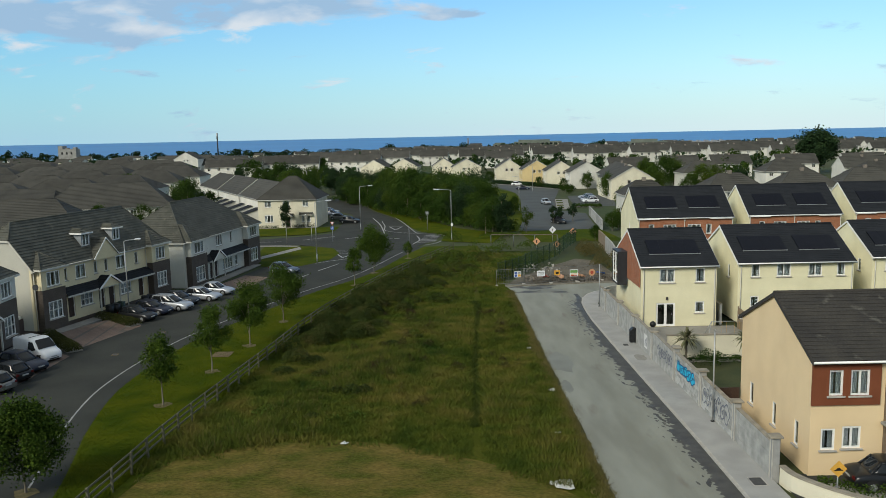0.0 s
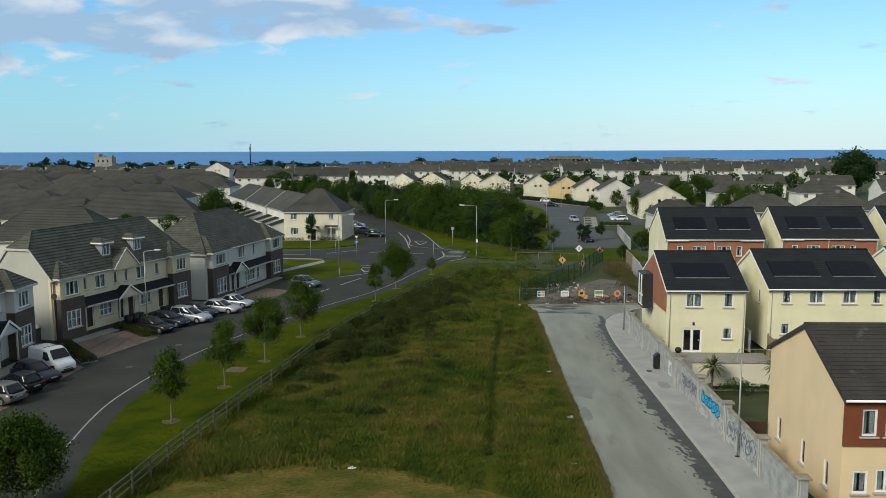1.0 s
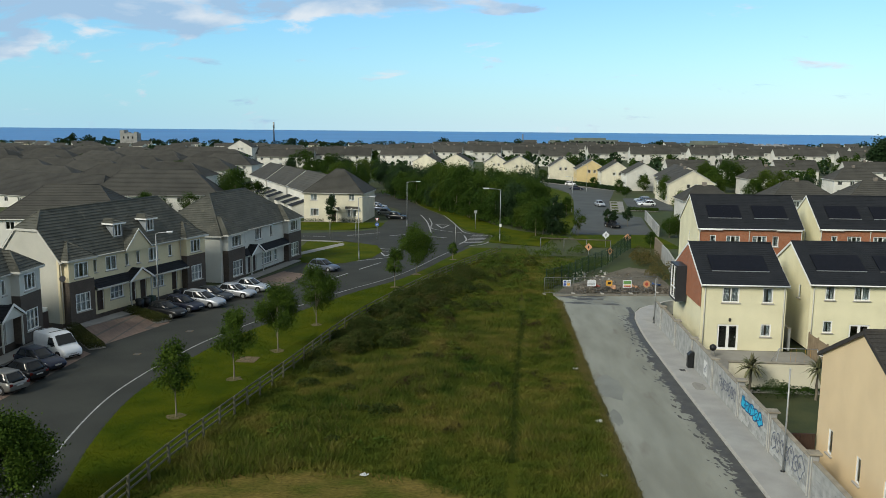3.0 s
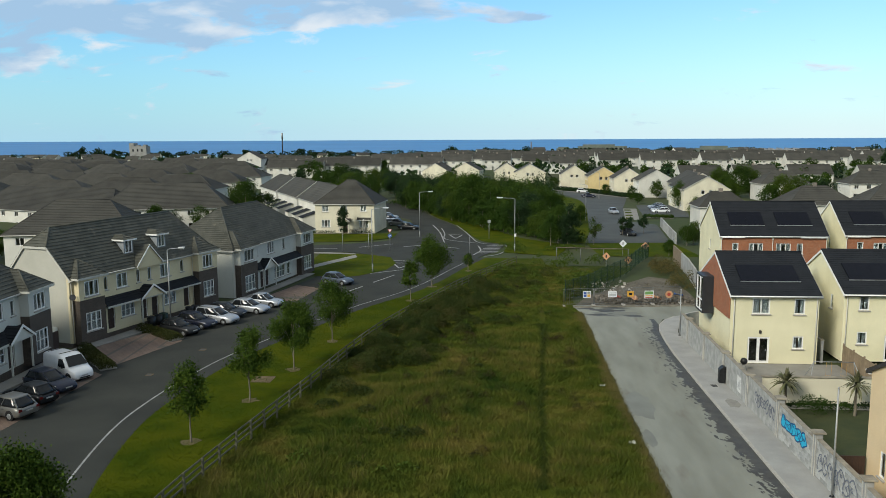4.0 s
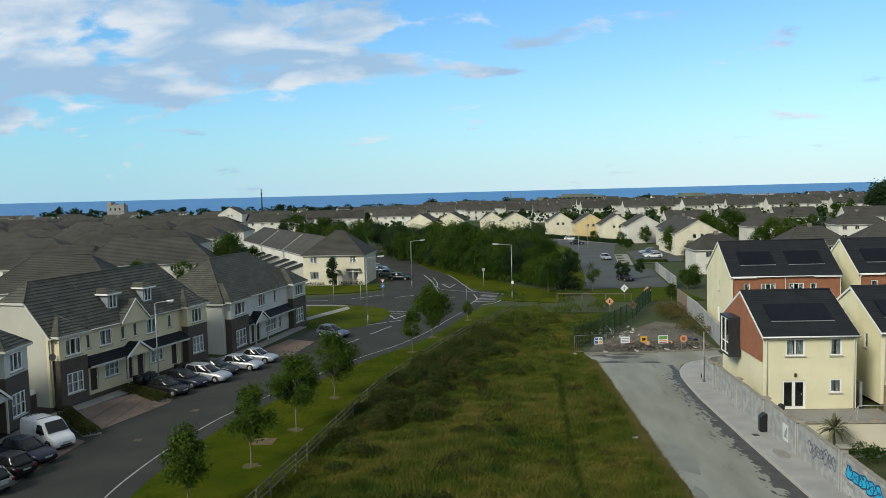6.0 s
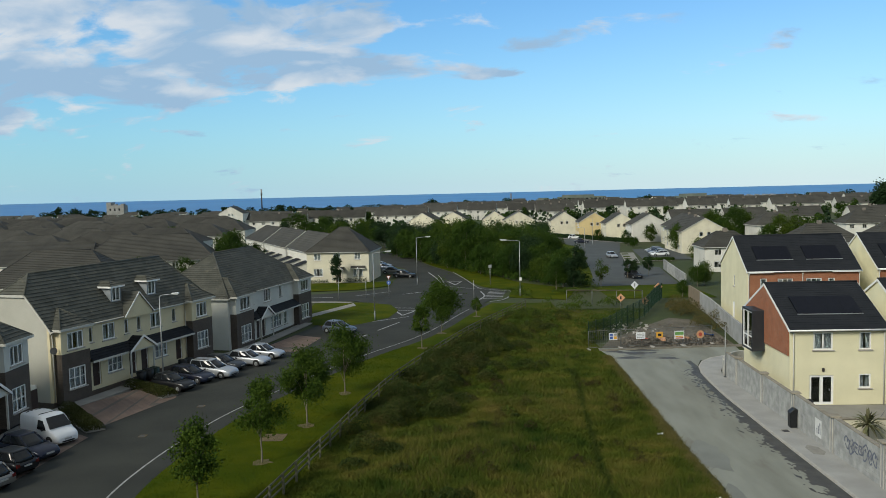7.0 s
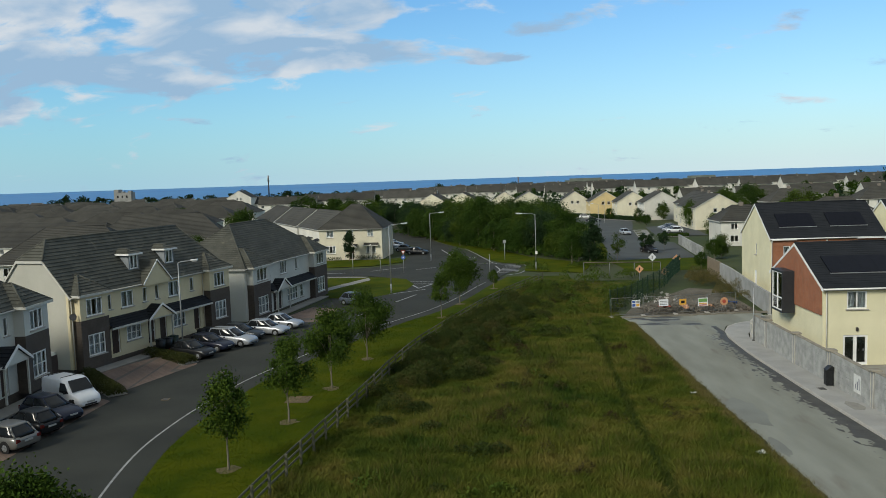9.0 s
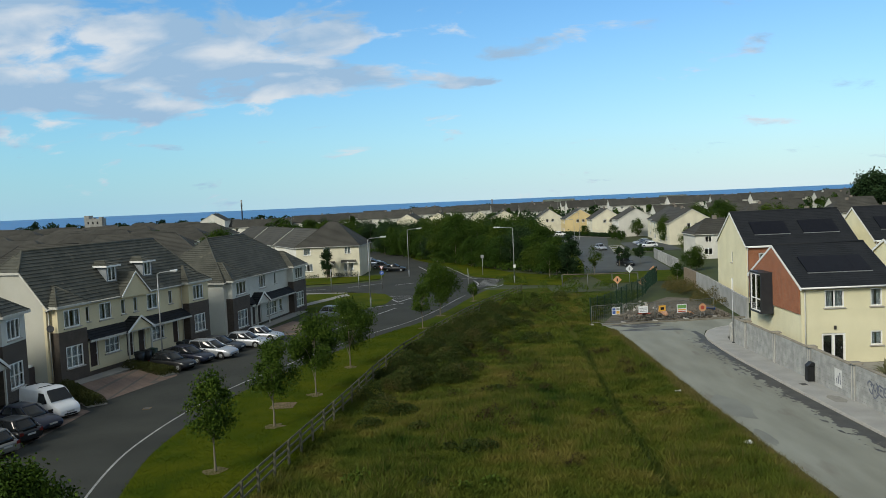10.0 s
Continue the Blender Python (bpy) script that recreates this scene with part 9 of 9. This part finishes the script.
ca = 117.0
for k in range(3):
    bx, by = -30.4 - 11.0 * k, 176.0 + 21.5 * k
    T = estate_house(pose(bx, by, g(by), 0, 0, ca), 22.5, 9.5, 5.3, 3.4, "gh" if k == 2 else "gg", WHITE_R, "white rendered terrace with grey tiled roof stepping back", 6, "white terrace", False, 2)
    T.matrix_world = pose(bx, by, g(by), 0, 0, ca) 
    d = Vector((math.cos(radians(ca)), math.sin(radians(ca)), 0))
    n = Vector((-d.y, d.x, 0))
    for j in range(3):
        o = Vector((bx, by, g(by))) + d * (3.5 + 7.2 * j) + n * 9.5
        E_ = thing("lean_to", Matrix.Translation(o) @ pose(0, 0, 0, 0, 0, ca), "white rendered lean-to kitchen with dark sloping roof", "extension", "lean-to kitchens")
        bm = bmesh.new()
        prism(bm, [(0, 0, 0), (0, 3.4, 0), (0, 3.4, 2.3), (0, 0, 3.3)], (3.6, 0, 0))
        part("lean_to_wall", bm, WHITE_R, E_)
        bm = bmesh.new()
        slope(bm, (3.75, 3.6, 2.32), (-0.15, 3.6, 2.32), (-0.15, 0, 3.42), (3.75, 0, 3.42), 0.5)
        bmesh.ops.remove_doubles(bm, verts=bm.verts, dist=0.004)
        part("lean_to_roof", bm, TILE_D, E_)

# the furthest roofs, up to the shore
def far_block(L, label, wallm):
    H = thing("far_house", pose(0, 640, g(640)), label, "house", "furthest houses")
    bm = bmesh.new()
    box(bm, 0, 0, 0, L, 8.5, 5.0)
    gable_wall(bm, 0, 8.5, 5.0, 3.0), gable_wall(bm, L - 0.25, 8.5, 5.0, 3.0)
    part("house_wall", bm, wallm, H)
    bm = bmesh.new()
    for f in (1, -1):
        y0, y1 = (-0.3, 4.25) if f > 0 else (8.8, 4.25)
        slope(bm, (-0.2, y0, 4.9), (L + 0.2, y0, 4.9), (L + 0.2, y1, 8.1), (-0.2, y1, 8.1), 1.6)
    bmesh.ops.remove_doubles(bm, verts=bm.verts, dist=0.01)
    part("roof", bm, TILE_F, H)
    for k in range(int(L / 4)):
        bm = bmesh.new()
        box(bm, 1.2 + 4 * k, -0.05, 3.1, 2.9 + 4 * k, 0.05, 4.4)
        part("window", bm, CARGLASS, H)
    return H


fb = [far_block(16, "small far white house with grey roof", WHITE_R), far_block(28, "far pale terrace with grey roof", WHITE_R), far_block(13, "small far cream house with grey roof", CREAM_L)]
first = [True] * 3
for y in (640, 705, 780, 865, 960, 1060):
    x = -0.72 * y
    while x < 0.66 * y:
        k = rr.choice((0, 0, 1, 1, 2))
        px, py = x, y + rr.uniform(-18, 18)
        m_ = pose(px, py, g(py) + west(px, py), 0, 0, rr.uniform(-25, 25)) @ Matrix.Diagonal((1, 1, rr.uniform(0.8, 1.1), 1))
        if first[k]:
            fb[k].matrix_world, first[k] = m_, False
        else:
            copy_thing(fb[k], m_)
        x += (16, 28, 13)[k] + rr.uniform(6, 40) + (y - 640) * 0.05

# landmarks on the skyline
STEEL = mat("dark_steel", (0.06, 0.06, 0.065), None, 0.6, 3)
ms = thing("mast", pose(-322.9, 1165, g(1165)), "tall slender steel mast near the shore", "mast")
bm = bmesh.new()
tube(bm, (0, 0, 0), (0, 0, 30.5), 1.1, 0.9, 6)
part("shaft", bm, STEEL, ms)
bm = bmesh.new()
tube(bm, (0, 0, 22), (0, 0, 31), 1.25, 1.2, 8)
part("antenna", bm, GALV, ms)
ms = thing("chimney_stack", pose(35, 1180, g(1180)), "slim far chimney stack on the skyline", "chimney")
bm = bmesh.new()
tube(bm, (0, 0, 0), (0, 0, 17), 1.0, 0.8, 8)
part("shaft", bm, CHIM, ms)
tw = thing("tower_block", pose(-497, 1050, g(1050)), "grey ruined square tower on the skyline", "tower")
STONE = mat("grey_tower_stone", (0.30, 0.30, 0.29), (0.22, 0.22, 0.21), 0.9, 0.2)
bm = bmesh.new()
box(bm, 0, 0, 0, 23, 12, 13), box(bm, 0, 0, 13, 6, 12, 17), box(bm, 10, 0, 13, 13, 6, 14.5), box(bm, 19, 0, 13, 23, 6, 15)
part("tower_wall", bm, STONE, tw)
for k in range(3):
    bm = bmesh.new()
    box(bm, 4 + 6 * k, -0.1, 6, 6 + 6 * k, 0.1, 9)
    part("opening", bm, CARGLASS, tw)
GREENR = mat("green_grey_roof", (0.16, 0.18, 0.15), (0.11, 0.13, 0.11), 0.8, 0.1)
for x, y, L, h, lb in ((99, 1143, 66, 12.5, "long low flat-roofed building on the skyline"), (200, 878, 40, 11, "broad dark hall on the skyline"), (70, 1150, 22, 9, "small flat-roofed building on the skyline")):
    b_ = thing("far_building", pose(x, y, g(y)), lb, "building", "skyline buildings")
    bm = bmesh.new()
    box(bm, 0, 0, 0, L, 16, h * 0.8), box(bm, L * 0.1, 2, h * 0.8, L * 0.75, 14, h)
    part("building_wall", bm, GREENR, b_)
    for k in range(int(L / 6)):
        bm = bmesh.new()
        box(bm, 1.5 + 6 * k, -0.1, h * 0.45, 5 + 6 * k, 0.1, h * 0.65)
        part("window", bm, CARGLASS, b_)
sh = thing("far_shed", pose(246, 868, g(868), 0, 0, -8), "row of pale saw-tooth roofs on the skyline", "building", "skyline buildings")
for k in range(7):
    bm = bmesh.new()
    prism(bm, [(k * 8, 0, 0), (k * 8 + 7.8, 0, 0), (k * 8 + 7.8, 0, 6.5), (k * 8, 0, 9.0)], (0, 20, 0))
    part("saw_tooth", bm, mat("shed_cladding", (0.34, 0.35, 0.36), (0.2, 0.21, 0.22), 0.7, 0.1), sh)
